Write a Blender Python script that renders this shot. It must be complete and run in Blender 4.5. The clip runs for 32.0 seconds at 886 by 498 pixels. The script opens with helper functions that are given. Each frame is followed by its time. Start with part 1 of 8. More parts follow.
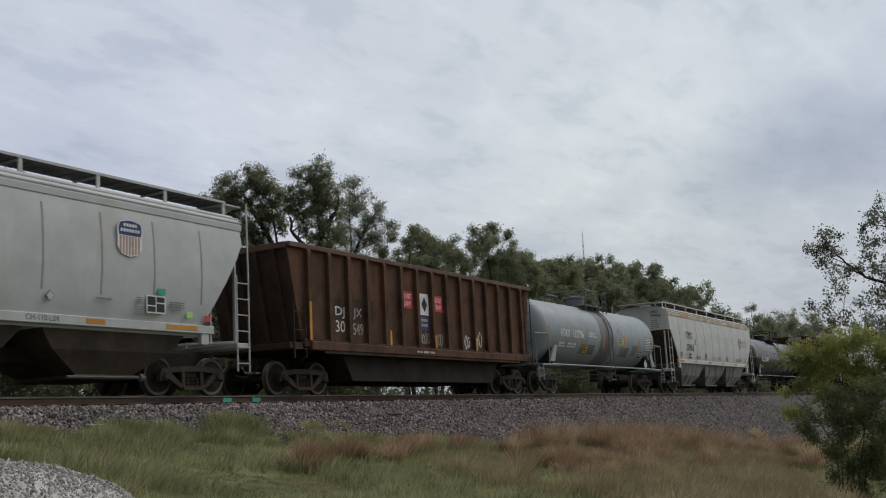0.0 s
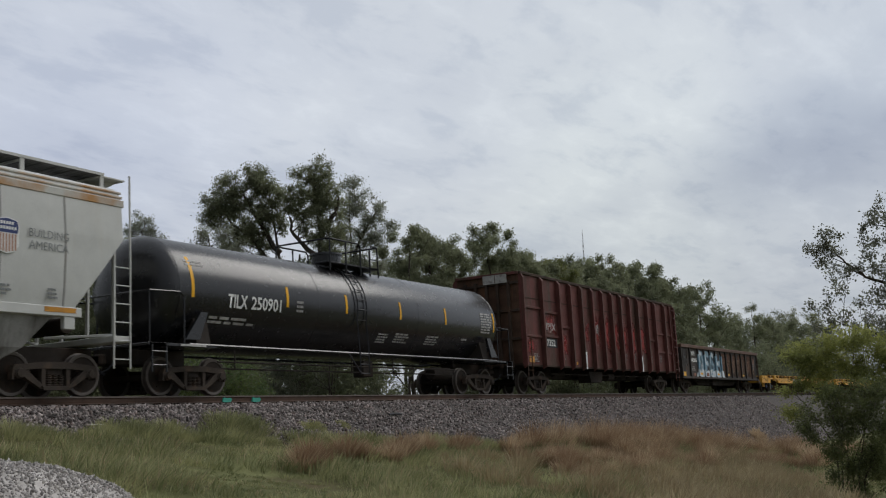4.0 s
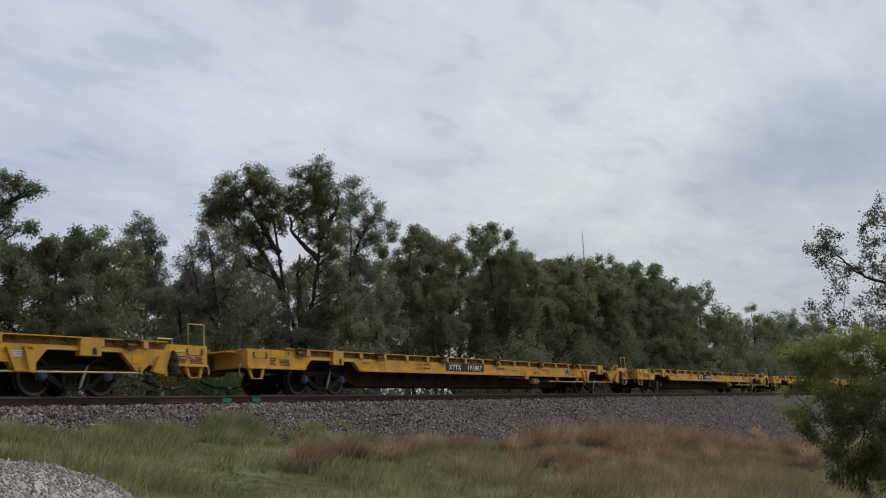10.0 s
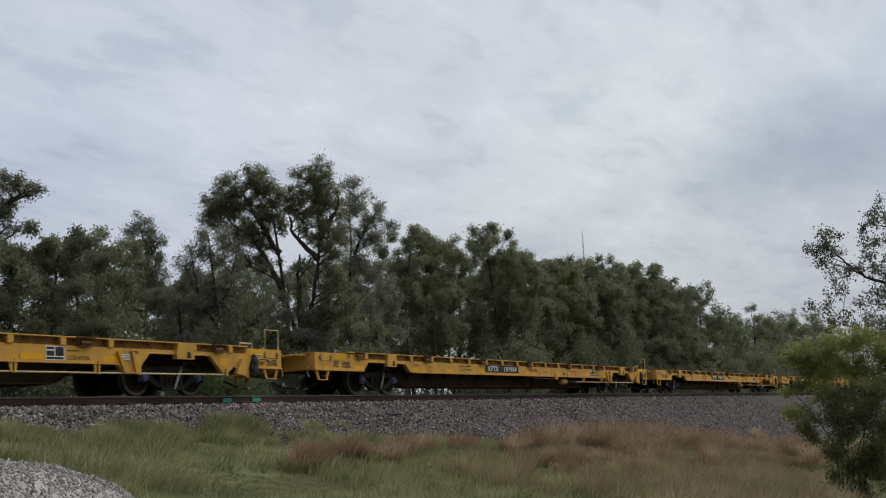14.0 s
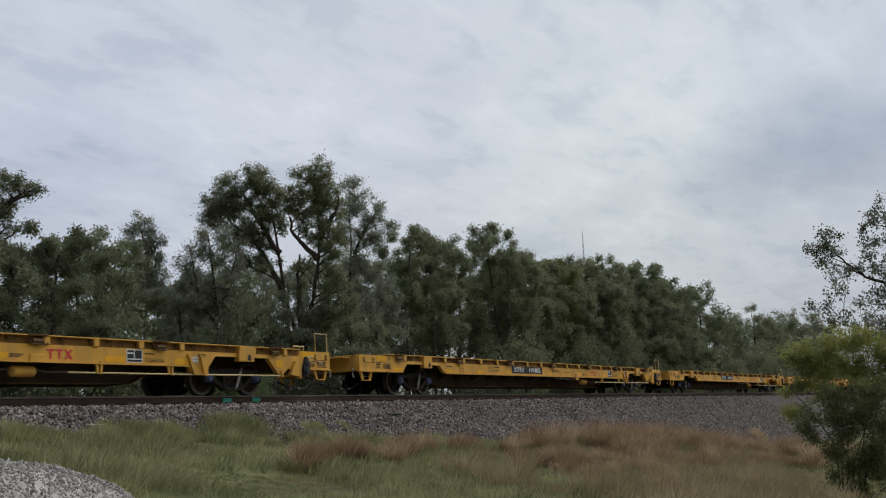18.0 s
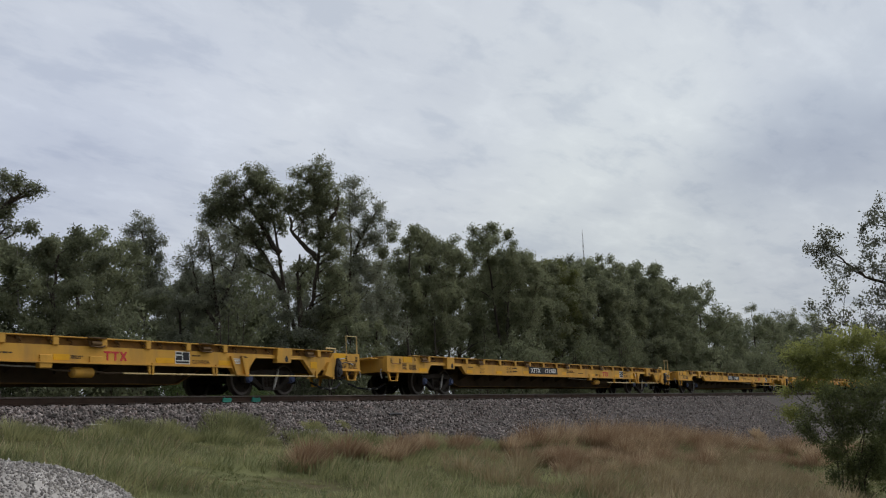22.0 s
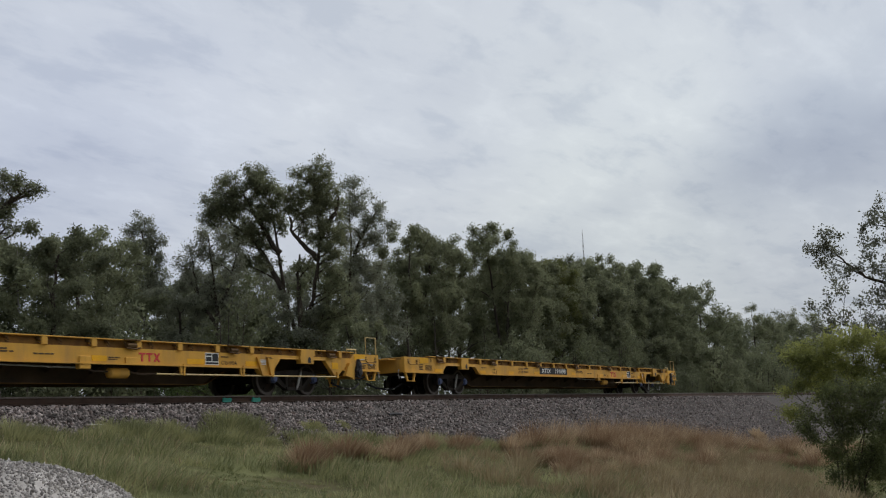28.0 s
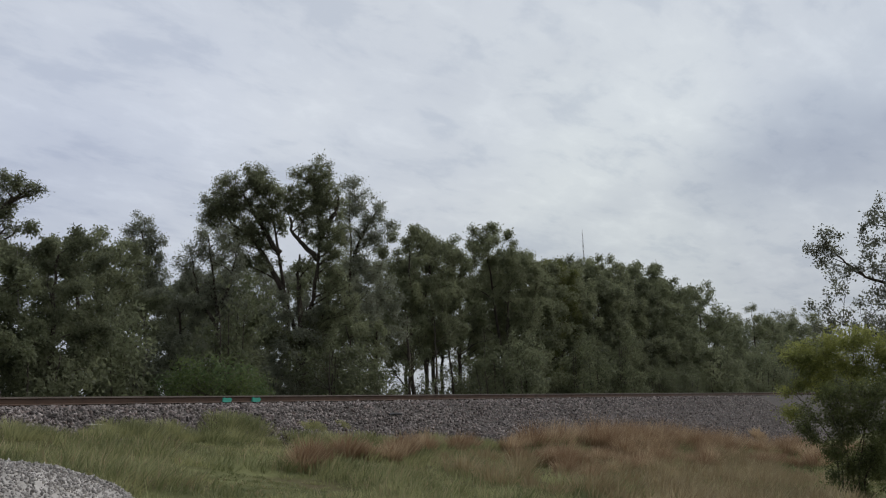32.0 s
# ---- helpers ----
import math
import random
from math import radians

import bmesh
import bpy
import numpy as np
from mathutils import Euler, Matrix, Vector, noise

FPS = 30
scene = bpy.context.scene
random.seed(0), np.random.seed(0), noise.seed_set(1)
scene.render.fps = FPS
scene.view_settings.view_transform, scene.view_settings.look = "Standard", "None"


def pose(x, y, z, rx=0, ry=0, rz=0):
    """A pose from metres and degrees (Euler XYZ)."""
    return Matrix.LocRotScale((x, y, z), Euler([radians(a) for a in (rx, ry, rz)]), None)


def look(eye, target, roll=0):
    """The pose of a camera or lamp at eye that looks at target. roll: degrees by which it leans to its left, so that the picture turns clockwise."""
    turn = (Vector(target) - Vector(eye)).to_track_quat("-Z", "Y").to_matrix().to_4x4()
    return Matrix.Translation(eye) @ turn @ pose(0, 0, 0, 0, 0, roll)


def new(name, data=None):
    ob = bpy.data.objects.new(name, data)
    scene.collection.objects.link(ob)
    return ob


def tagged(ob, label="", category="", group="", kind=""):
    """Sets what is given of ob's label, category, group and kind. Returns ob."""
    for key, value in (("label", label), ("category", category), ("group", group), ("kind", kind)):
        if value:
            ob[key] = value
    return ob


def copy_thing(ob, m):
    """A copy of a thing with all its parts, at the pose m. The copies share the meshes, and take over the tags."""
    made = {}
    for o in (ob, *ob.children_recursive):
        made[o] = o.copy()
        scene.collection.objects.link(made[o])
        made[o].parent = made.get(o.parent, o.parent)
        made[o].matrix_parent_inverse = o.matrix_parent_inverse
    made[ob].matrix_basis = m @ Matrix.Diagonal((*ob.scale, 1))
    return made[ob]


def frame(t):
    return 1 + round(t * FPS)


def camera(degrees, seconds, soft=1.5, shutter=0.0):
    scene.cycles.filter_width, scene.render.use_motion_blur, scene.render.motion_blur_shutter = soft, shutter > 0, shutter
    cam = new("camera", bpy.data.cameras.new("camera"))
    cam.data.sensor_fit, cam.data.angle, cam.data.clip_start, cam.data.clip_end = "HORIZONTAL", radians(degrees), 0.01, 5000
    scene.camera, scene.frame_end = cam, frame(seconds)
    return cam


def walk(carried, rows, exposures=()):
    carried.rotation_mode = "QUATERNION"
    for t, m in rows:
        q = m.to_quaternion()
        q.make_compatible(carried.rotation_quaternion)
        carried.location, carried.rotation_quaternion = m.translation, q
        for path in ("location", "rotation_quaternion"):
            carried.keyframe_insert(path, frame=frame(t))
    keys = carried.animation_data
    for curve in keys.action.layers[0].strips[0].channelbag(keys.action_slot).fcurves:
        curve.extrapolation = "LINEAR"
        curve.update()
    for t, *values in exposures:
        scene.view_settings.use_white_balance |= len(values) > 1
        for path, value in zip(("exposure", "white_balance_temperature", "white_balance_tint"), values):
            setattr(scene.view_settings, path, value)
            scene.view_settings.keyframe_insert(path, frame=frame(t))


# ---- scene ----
# The rail head is z = 0, the track runs along x, the camera stands before it and looks across.
DURATION = 32.0
TRACK_Y = 18.75
EYE_Z = -0.93

cam = camera(46.4, DURATION, soft=1.1, shutter=0.08)
EYE = Matrix(((0.505093, -0.117279, -0.855060, 0.0),
              (-0.861588, -0.126448, -0.491606, 0.0),
              (-0.050465, 0.985016, -0.164914, EYE_Z),
              (0.0, 0.0, 0.0, 1.0)))
walk(cam, [(0.0, EYE), (DURATION, EYE)], [(0.0, 0.0), (DURATION, 0.0)])


# ---------------------------------------------------------------- sky and sun
def make_sky():
    world = bpy.data.worlds.new("overcast_sky")
    scene.world = world
    world.use_nodes = True
    nt = world.node_tree
    nt.nodes.clear()
    N, L = nt.nodes.new, nt.links.new
    out, bg = N("ShaderNodeOutputWorld"), N("ShaderNodeBackground")
    sky = N("ShaderNodeTexSky")
    sky.sky_type, sky.sun_disc = "NISHITA", False
    sky.sun_elevation, sky.sun_rotation = radians(48), radians(110)
    gain = N("ShaderNodeVectorMath")
    gain.operation = "SCALE"
    gain.inputs["Scale"].default_value = 0.09
    L(sky.outputs[0], gain.inputs[0])
    tc = N("ShaderNodeTexCoord")
    # flatten the dome to a cloud layer, so that clouds shrink towards the horizon
    sep = N("ShaderNodeSeparateXYZ")
    L(tc.outputs["Generated"], sep.inputs[0])
    up = N("ShaderNodeMath")
    up.operation = "MAXIMUM"
    up.inputs[1].default_value = 0.0
    L(sep.outputs["Z"], up.inputs[0])
    lift = N("ShaderNodeMath")
    lift.operation = "ADD"
    lift.inputs[1].default_value = 0.16
    L(up.outputs[0], lift.inputs[0])
    flat = N("ShaderNodeVectorMath")
    flat.operation = "DIVIDE"
    L(tc.outputs["Generated"], flat.inputs[0])
    comb = N("ShaderNodeCombineXYZ")
    L(lift.outputs[0], comb.inputs["X"])
    L(lift.outputs[0], comb.inputs["Y"])
    comb.inputs["Z"].default_value = 1.0
    L(comb.outputs[0], flat.inputs[1])

    def cloud(scale, offset, detail, rough, stretch=(1, 1, 1), warp=0.0):
        mp = N("ShaderNodeMapping")
        mp.inputs["Location"].default_value = offset
        mp.inputs["Rotation"].default_value = (0, 0, radians(30))
        mp.inputs["Scale"].default_value = stretch
        L(flat.outputs[0], mp.inputs["Vector"])
        nz = N("ShaderNodeTexNoise")
        nz.inputs["Scale"].default_value = scale
        nz.inputs["Detail"].default_value = detail
        nz.inputs["Roughness"].default_value = rough
        nz.inputs["Distortion"].default_value = warp
        L(mp.outputs[0], nz.inputs["Vector"])
        return nz.outputs["Fac"]

    def ramp(fac, stops):
        r = N("ShaderNodeValToRGB")
        r.color_ramp.interpolation = "EASE"
        while len(r.color_ramp.elements) < len(stops):
            r.color_ramp.elements.new(0.5)
        for e, (p, c) in zip(r.color_ramp.elements, stops):
            e.position, e.color = p, (*c, 1)
        L(fac, r.inputs[0])
        return r.outputs[0]

    def mix(fac, a, b):
        m = N("ShaderNodeMix")
        m.data_type = "RGBA"
        if isinstance(fac, float):
            m.inputs[0].default_value = fac
        else:
            L(fac, m.inputs[0])
        L(a, m.inputs[6])
        L(b, m.inputs[7])
        return m.outputs[2]

    big = ramp(cloud(1.1, (0.4, 0.2, 0.0), 4.0, 0.5, (1, 1, 1), 0.1),
               [(0.30, (0.560, 0.600, 0.672)), (0.50, (0.630, 0.672, 0.732)), (0.70, (0.70, 0.738, 0.782))])
    fine = ramp(cloud(4.2, (3.1, 7.7, 0), 9.0, 0.60, (1.0, 1.7, 1), 0.2),
                [(0.32, (0.87, 0.885, 0.915)), (0.50, (1, 1, 1)), (0.70, (1.09, 1.085, 1.07))])

    # broad banks of thicker and thinner cloud, their edges broken by noise
    wob = N("ShaderNodeTexNoise")
    wob.inputs["Scale"].default_value, wob.inputs["Detail"].default_value = 5.0, 4.0
    L(tc.outputs["Generated"], wob.inputs["Vector"])
    sub = N("ShaderNodeVectorMath")
    sub.operation = "MULTIPLY_ADD"
    sub.inputs[1].default_value, sub.inputs[2].default_value = (0.16, 0.16, 0.16), (-0.08, -0.08, -0.08)
    L(wob.outputs["Color"], sub.inputs[0])
    ways = N("ShaderNodeVectorMath")
    L(tc.outputs["Generated"], ways.inputs[0])
    L(sub.outputs[0], ways.inputs[1])

    def bank(below, centre, stretch, reach, gain_rgb):
        d = N("ShaderNodeVectorMath")
        d.operation = "SUBTRACT"
        L(ways.outputs[0], d.inputs[0])
        d.inputs[1].default_value = centre
        k = N("ShaderNodeVectorMath")
        k.operation = "MULTIPLY"
        k.inputs[1].default_value = stretch
        L(d.outputs[0], k.inputs[0])
        ln = N("ShaderNodeVectorMath")
        ln.operation = "LENGTH"
        L(k.outputs[0], ln.inputs[0])
        mr = N("ShaderNodeMapRange")
        mr.interpolation_type = "SMOOTHERSTEP"
        mr.inputs[1].default_value, mr.inputs[2].default_value = 0.0, reach
        mr.inputs[3].default_value, mr.inputs[4].default_value = 1.0, 0.0
        L(ln.outputs["Value"], mr.inputs[0])
        m = N("ShaderNodeMix")
        m.data_type, m.blend_type = "RGBA", "MULTIPLY"
        L(mr.outputs[0], m.inputs[0])
        L(below, m.inputs[6])
        m.inputs[7].default_value = (*gain_rgb, 1)
        return m.outputs[2]

    big = bank(big, (0.915, 0.325, 0.235), (1, 1, 0.8), 0.22, (1.13, 1.13, 1.07))
    big = bank(big, (0.960, 0.150, 0.225), (1, 0.9, 2.1), 0.17, (0.80, 0.82, 0.86))
    big = bank(big, (0.945, 0.050, 0.300), (1, 1, 1), 0.25, (0.88, 0.90, 0.93))
    big = bank(big, (0.62, 0.75, 0.20), (1, 1, 1), 0.42, (0.90, 0.915, 0.99))
    mul = N("ShaderNodeMix")
    mul.data_type, mul.blend_type = "RGBA", "MULTIPLY"
    mul.inputs[0].default_value = 1.0
    L(big, mul.inputs[6])
    L(fine, mul.inputs[7])
    both = mix(0.94, gain.outputs[0], mul.outputs[2])
    # the cloud is thinner and brighter towards the hidden sun, up the line
    dot = N("ShaderNodeVectorMath")
    dot.operation = "DOT_PRODUCT"
    dot.inputs[1].default_value = (0.90, -0.06, 0.42)
    L(tc.outputs["Generated"], dot.inputs[0])
    fall = N("ShaderNodeMapRange")
    fall.interpolation_type = "SMOOTHSTEP"
    fall.inputs[1].default_value, fall.inputs[2].default_value = -0.75, 0.60
    fall.inputs[3].default_value, fall.inputs[4].default_value = 0.40, 1.0
    L(dot.outputs["Value"], fall.inputs[0])
    dim = N("ShaderNodeVectorMath")
    dim.operation = "SCALE"
    L(both, dim.inputs[0])
    L(fall.outputs[0], dim.inputs["Scale"])
    haze = N("ShaderNodeMapRange")
    haze.inputs[1].default_value, haze.inputs[2].default_value = 0.02, 0.28
    haze.inputs[3].default_value, haze.inputs[4].default_value = 0.72, 1.0
    L(sep.outputs["Z"], haze.inputs[0])
    low = N("ShaderNodeVectorMath")
    low.operation = "SCALE"
    L(dim.outputs[0], low.inputs[0])
    L(haze.outputs[0], low.inputs["Scale"])
    both = low.outputs[0]
    L(both, bg.inputs["Color"])
    bg.inputs["Strength"].default_value = 1.0
    L(bg.outputs[0], out.inputs[0])


make_sky()

sun = new("sun", bpy.data.lights.new("sun", "SUN"))
sun.data.energy, sun.data.angle, sun.data.color = 1.25, radians(35), (1.0, 0.97, 0.92)
sun.matrix_world = look((24, -12, 27), (0, 0, 0))


# ---------------------------------------------------------------- materials
def mat(name, base, rough=0.6, metal=0.0, vary=0.2, scale=1.5, stain=None, amount=0.4, stain_scale=1.0,
        streak=False, grain=60.0, bump=0.15, spec=0.22, island=0.0, rnd=0.0, rvar=0.10):
    """Painted or raw surface: base colour varied at two scales, stains or vertical streaks, fine relief."""
    m = bpy.data.materials.new(name)
    m.use_nodes = True
    nt = m.node_tree
    N, L = nt.nodes.new, nt.links.new
    p = nt.nodes["Principled BSDF"]
    p.inputs["Metallic"].default_value = metal
    p.inputs["Specular IOR Level"].default_value = spec
    tc = N("ShaderNodeTexCoord")

    def nz(sc, detail, stretch=None):
        n = N("ShaderNodeTexNoise")
        n.inputs["Scale"].default_value, n.inputs["Detail"].default_value = sc, detail
        n.inputs["Roughness"].default_value = 0.6
        if stretch:
            mp = N("ShaderNodeMapping")
            mp.inputs["Scale"].default_value = stretch
            L(tc.outputs["Object"], mp.inputs["Vector"])
            L(mp.outputs[0], n.inputs["Vector"])
        else:
            L(tc.outputs["Object"], n.inputs["Vector"])
        return n.outputs["Fac"]

    def mapr(fac, a, b, c, d):
        r = N("ShaderNodeMapRange")
        r.inputs[1].default_value, r.inputs[2].default_value = a, b
        r.inputs[3].default_value, r.inputs[4].default_value = c, d
        L(fac, r.inputs[0])
        return r.outputs[0]

    def times(col, fac):
        v = N("ShaderNodeVectorMath")
        v.operation = "SCALE"
        if isinstance(col, tuple):
            v.inputs[0].default_value = col
        else:
            L(col, v.inputs[0])
        L(fac, v.inputs["Scale"])
        return v.outputs[0]

    col = times(tuple(base), mapr(nz(scale, 5.0), 0.3, 0.7, 1 - vary, 1 + vary))
    col = times(col, mapr(nz(grain, 3.0), 0.3, 0.7, 1 - vary * 0.6, 1 + vary * 0.6))
    if island:
        g = N("ShaderNodeNewGeometry")
        col = times(col, mapr(g.outputs["Random Per Island"], 0, 1, 1 - island, 1 + island))
    if rnd:
        o = N("ShaderNodeObjectInfo")
        col = times(col, mapr(o.outputs["Random"], 0, 1, 1 - rnd, 1 + rnd))
    if stain:
        f = nz(stain_scale, 7.0, (2.2, 2.2, 0.28) if streak else None)
        f = mapr(f, 0.62 - amount * 0.3, 0.80 - amount * 0.25, 0.0, min(1.0, 0.35 + amount))
        mx = N("ShaderNodeMix")
        mx.data_type = "RGBA"
        L(f, mx.inputs[0])
        L(col, mx.inputs[6])
        mx.inputs[7].default_value = (*stain, 1)
        col = mx.outputs[2]
    L(col, p.inputs["Base Color"])
    L(mapr(nz(scale * 3, 4.0), 0.3, 0.7, max(0.05, rough - rvar), min(1.0, rough + rvar)), p.inputs["Roughness"])
    b = N("ShaderNodeBump")
    b.inputs["Strength"].default_value, b.inputs["Distance"].default_value = bump, 0.02
    L(nz(grain, 5.0), b.inputs["Height"])
    L(b.outputs[0], p.inputs["Normal"])
    return m


def leaf_mat(name, base, tip, through_light=0.3, spread=0.45, clump=0.7, contrast=1.5):
    m = bpy.data.materials.new(name)
    m.use_nodes = True
    nt = m.node_tree
    N, L = nt.nodes.new, nt.links.new
    p, out = nt.nodes["Principled BSDF"], nt.nodes["Material Output"]
    g, tc = N("ShaderNodeNewGeometry"), N("ShaderNodeTexCoord")
    n = N("ShaderNodeTexNoise")
    n.inputs["Scale"].default_value, n.inputs["Detail"].default_value = clump, 3.0
    L(tc.outputs["Object"], n.inputs["Vector"])
    add = N("ShaderNodeMath")
    add.operation = "ADD"
    strong = N("ShaderNodeMath")
    strong.operation = "MULTIPLY_ADD"
    strong.inputs[1].default_value, strong.inputs[2].default_value = contrast, 0.5 - contrast / 2
    L(n.outputs["Fac"], strong.inputs[0])
    L(strong.outputs[0], add.inputs[0])
    half = N("ShaderNodeMath")
    half.operation = "MULTIPLY_ADD"
    half.inputs[1].default_value, half.inputs[2].default_value = spread, -spread / 2
    L(g.outputs["Random Per Island"], half.inputs[0])
    L(half.outputs[0], add.inputs[1])
    o = N("ShaderNodeObjectInfo")
    add2 = N("ShaderNodeMath")
    add2.operation = "MULTIPLY_ADD"
    add2.inputs[1].default_value = 0.3
    L(o.outputs["Random"], add2.inputs[0])
    L(add.outputs[0], add2.inputs[2])
    r = N("ShaderNodeValToRGB")
    r.color_ramp.elements[0].position, r.color_ramp.elements[0].color = 0.35, (*base, 1)
    r.color_ramp.elements[1].position, r.color_ramp.elements[1].color = 0.95, (*tip, 1)
    L(add2.outputs[0], r.inputs[0])
    L(r.outputs[0], p.inputs["Base Color"])
    p.inputs["Roughness"].default_value = 0.55
    p.inputs["Specular IOR Level"].default_value = 0.25
    t = N("ShaderNodeBsdfTranslucent")
    L(r.outputs[0], t.inputs["Color"])
    mx = N("ShaderNodeMixShader")
    mx.inputs[0].default_value = through_light
    L(p.outputs[0], mx.inputs[1])
    L(t.outputs[0], mx.inputs[2])
    L(mx.outputs[0], out.inputs["Surface"])
    return m


def worn_mat(name, base, *rest, **more):
    """Paint rubbed away towards the edges of its patch: what lies under it shows through."""
    m = mat(name, base, *rest, **more)
    nt = m.node_tree
    N, L = nt.nodes.new, nt.links.new
    p, out = nt.nodes["Principled BSDF"], nt.nodes["Material Output"]
    tc, sep = N("ShaderNodeTexCoord"), N("ShaderNodeSeparateXYZ")
    L(tc.outputs["Generated"], sep.inputs[0])
    edge = None
    for axis in ("X", "Z"):
        far = N("ShaderNodeMath")
        far.operation = "PINGPONG"
        far.inputs[1].default_value = 0.5
        L(sep.outputs[axis], far.inputs[0])
        if edge is None:
            edge = far.outputs[0]
        else:
            low = N("ShaderNodeMath")
            low.operation = "MINIMUM"
            L(edge, low.inputs[0])
            L(far.outputs[0], low.inputs[1])
            edge = low.outputs[0]
    n = N("ShaderNodeTexNoise")
    n.inputs["Scale"].default_value, n.inputs["Detail"].default_value = 2.2, 6.0
    L(tc.outputs["Object"], n.inputs["Vector"])
    both = N("ShaderNodeMath")
    both.operation = "MULTIPLY_ADD"
    both.inputs[1].default_value = 0.9
    L(n.outputs["Fac"], both.inputs[0])
    L(edge, both.inputs[2])
    r = N("ShaderNodeMapRange")
    r.interpolation_type = "SMOOTHSTEP"
    r.inputs[1].default_value, r.inputs[2].default_value = 0.48, 0.86
    r.inputs[3].default_value, r.inputs[4].default_value = 0.0, 0.85
    L(both.outputs[0], r.inputs[0])
    clear, mx = N("ShaderNodeBsdfTransparent"), N("ShaderNodeMixShader")
    L(r.outputs[0], mx.inputs[0])
    L(clear.outputs[0], mx.inputs[1])
    L(p.outputs[0], mx.inputs[2])
    L(mx.outputs[0], out.inputs["Surface"])
    return m


RUST, SOOT = (0.16, 0.07, 0.035), (0.05, 0.045, 0.04)
M_HOPPER = mat("pale_grey_paint", (0.455, 0.465, 0.455), 0.55, vary=0.10, stain=(0.40, 0.37, 0.31), amount=0.25, stain_scale=0.7, streak=True, bump=0.06)
M_HOPPER_RUST = mat("rust_stained_pale_paint", (0.50, 0.49, 0.455), 0.6, vary=0.12, stain=(0.44, 0.235, 0.095), amount=0.72, stain_scale=0.9, bump=0.08)
M_SEAM = mat("grimy_weld_seam", (0.30, 0.295, 0.28), 0.7, vary=0.2, stain=(0.22, 0.17, 0.13), amount=0.4, stain_scale=1.5, bump=0.05)
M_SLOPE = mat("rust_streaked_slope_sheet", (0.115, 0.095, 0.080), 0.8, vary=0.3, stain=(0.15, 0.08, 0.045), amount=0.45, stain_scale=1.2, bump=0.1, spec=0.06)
M_CREAM = mat("chalky_cream_paint", (0.535, 0.535, 0.51), 0.6, vary=0.08, stain=(0.46, 0.41, 0.33), amount=0.18, stain_scale=0.5, streak=True, bump=0.05)
# bays of the first hopper, much darker brown than its body
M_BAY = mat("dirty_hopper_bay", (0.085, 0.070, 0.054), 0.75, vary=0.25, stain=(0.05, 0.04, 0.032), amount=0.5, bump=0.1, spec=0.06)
M_BAY_PALE = mat("dusty_grey_hopper_bay", (0.27, 0.265, 0.25), 0.7, vary=0.25, stain=(0.09, 0.08, 0.07), amount=0.6, streak=True, bump=0.08)
M_BROWN = mat("rusty_brown_paint", (0.096, 0.057, 0.040), 0.75, vary=0.35, stain=(0.17, 0.080, 0.044), amount=0.42, stain_scale=1.1, streak=True, bump=0.15, spec=0.06)
M_BROWN_DARK = mat("sooty_brown_steel", (0.062, 0.045, 0.036), 0.75, vary=0.3, stain=(0.12, 0.06, 0.035), amount=0.3, bump=0.15, spec=0.06)
M_TANK = mat("weathered_grey_tank_paint", (0.285, 0.315, 0.325), 0.5, vary=0.10, stain=(0.20, 0.215, 0.22), amount=0.3, stain_scale=0.8, streak=True, bump=0.04)
M_RAIL_GREY = mat("slate_grey_rail_paint", (0.15, 0.16, 0.165), 0.5, vary=0.15, bump=0.03)
M_TANK_BAND = mat("grimy_spill_band", (0.165, 0.17, 0.178), 0.55, vary=0.2, stain=(0.14, 0.13, 0.13), amount=0.5, stain_scale=1.5, streak=True, bump=0.05)
M_BLACK = mat("black_tank_paint", (0.016, 0.016, 0.018), 0.26, vary=0.12, stain=(0.032, 0.030, 0.029), amount=0.2, stain_scale=0.6, grain=8, bump=0.003, spec=0.5, rvar=0.02)
M_MAROON = mat("faded_maroon_paint", (0.125, 0.044, 0.038), 0.7, vary=0.25, stain=(0.072, 0.046, 0.034), amount=0.6, stain_scale=0.8, streak=True, bump=0.1)
M_RED = worn_mat("red_paint_patch", (0.26, 0.040, 0.036), 0.65, vary=0.2, stain=(0.16, 0.055, 0.042), amount=0.35, bump=0.08)
M_RUST_PANEL = mat("rusted_black_panel", (0.055, 0.038, 0.030), 0.8, vary=0.3, stain=(0.135, 0.062, 0.036), amount=0.42, stain_scale=1.8, bump=0.12, spec=0.06)
M_GRAF_TAN = mat("tan_scrawl", (0.30, 0.20, 0.13), 0.7, vary=0.3, bump=0.05)
M_CNBLACK = mat("faded_black_paint", (0.040, 0.034, 0.031), 0.7, vary=0.25, stain=(0.13, 0.075, 0.05), amount=0.35, stain_scale=1.4, streak=True, bump=0.12)
M_RIM = mat("rusty_top_chord", (0.125, 0.075, 0.058), 0.75, vary=0.3, stain=RUST, amount=0.4, bump=0.12)
M_YELLOW = mat("ochre_yellow_paint", (0.64, 0.345, 0.060), 0.6, vary=0.12, stain=(0.38, 0.22, 0.075), amount=0.35, stain_scale=1.2, streak=True, bump=0.06)
M_PALE_YELLOW = mat("sun_bleached_yellow_rod", (0.66, 0.50, 0.24), 0.55, vary=0.12, bump=0.03)
M_YELLOW_DIRTY_SHADE = mat("grimy_yellow_paint", (0.26, 0.135, 0.035), 0.7, vary=0.25, stain=(0.11, 0.062, 0.03), amount=0.5, stain_scale=2.0, bump=0.1)
M_WINCH = mat("grimy_brown_winch", (0.12, 0.07, 0.03), 0.75, vary=0.3, stain=(0.20, 0.12, 0.05), amount=0.4, stain_scale=8, bump=0.1)
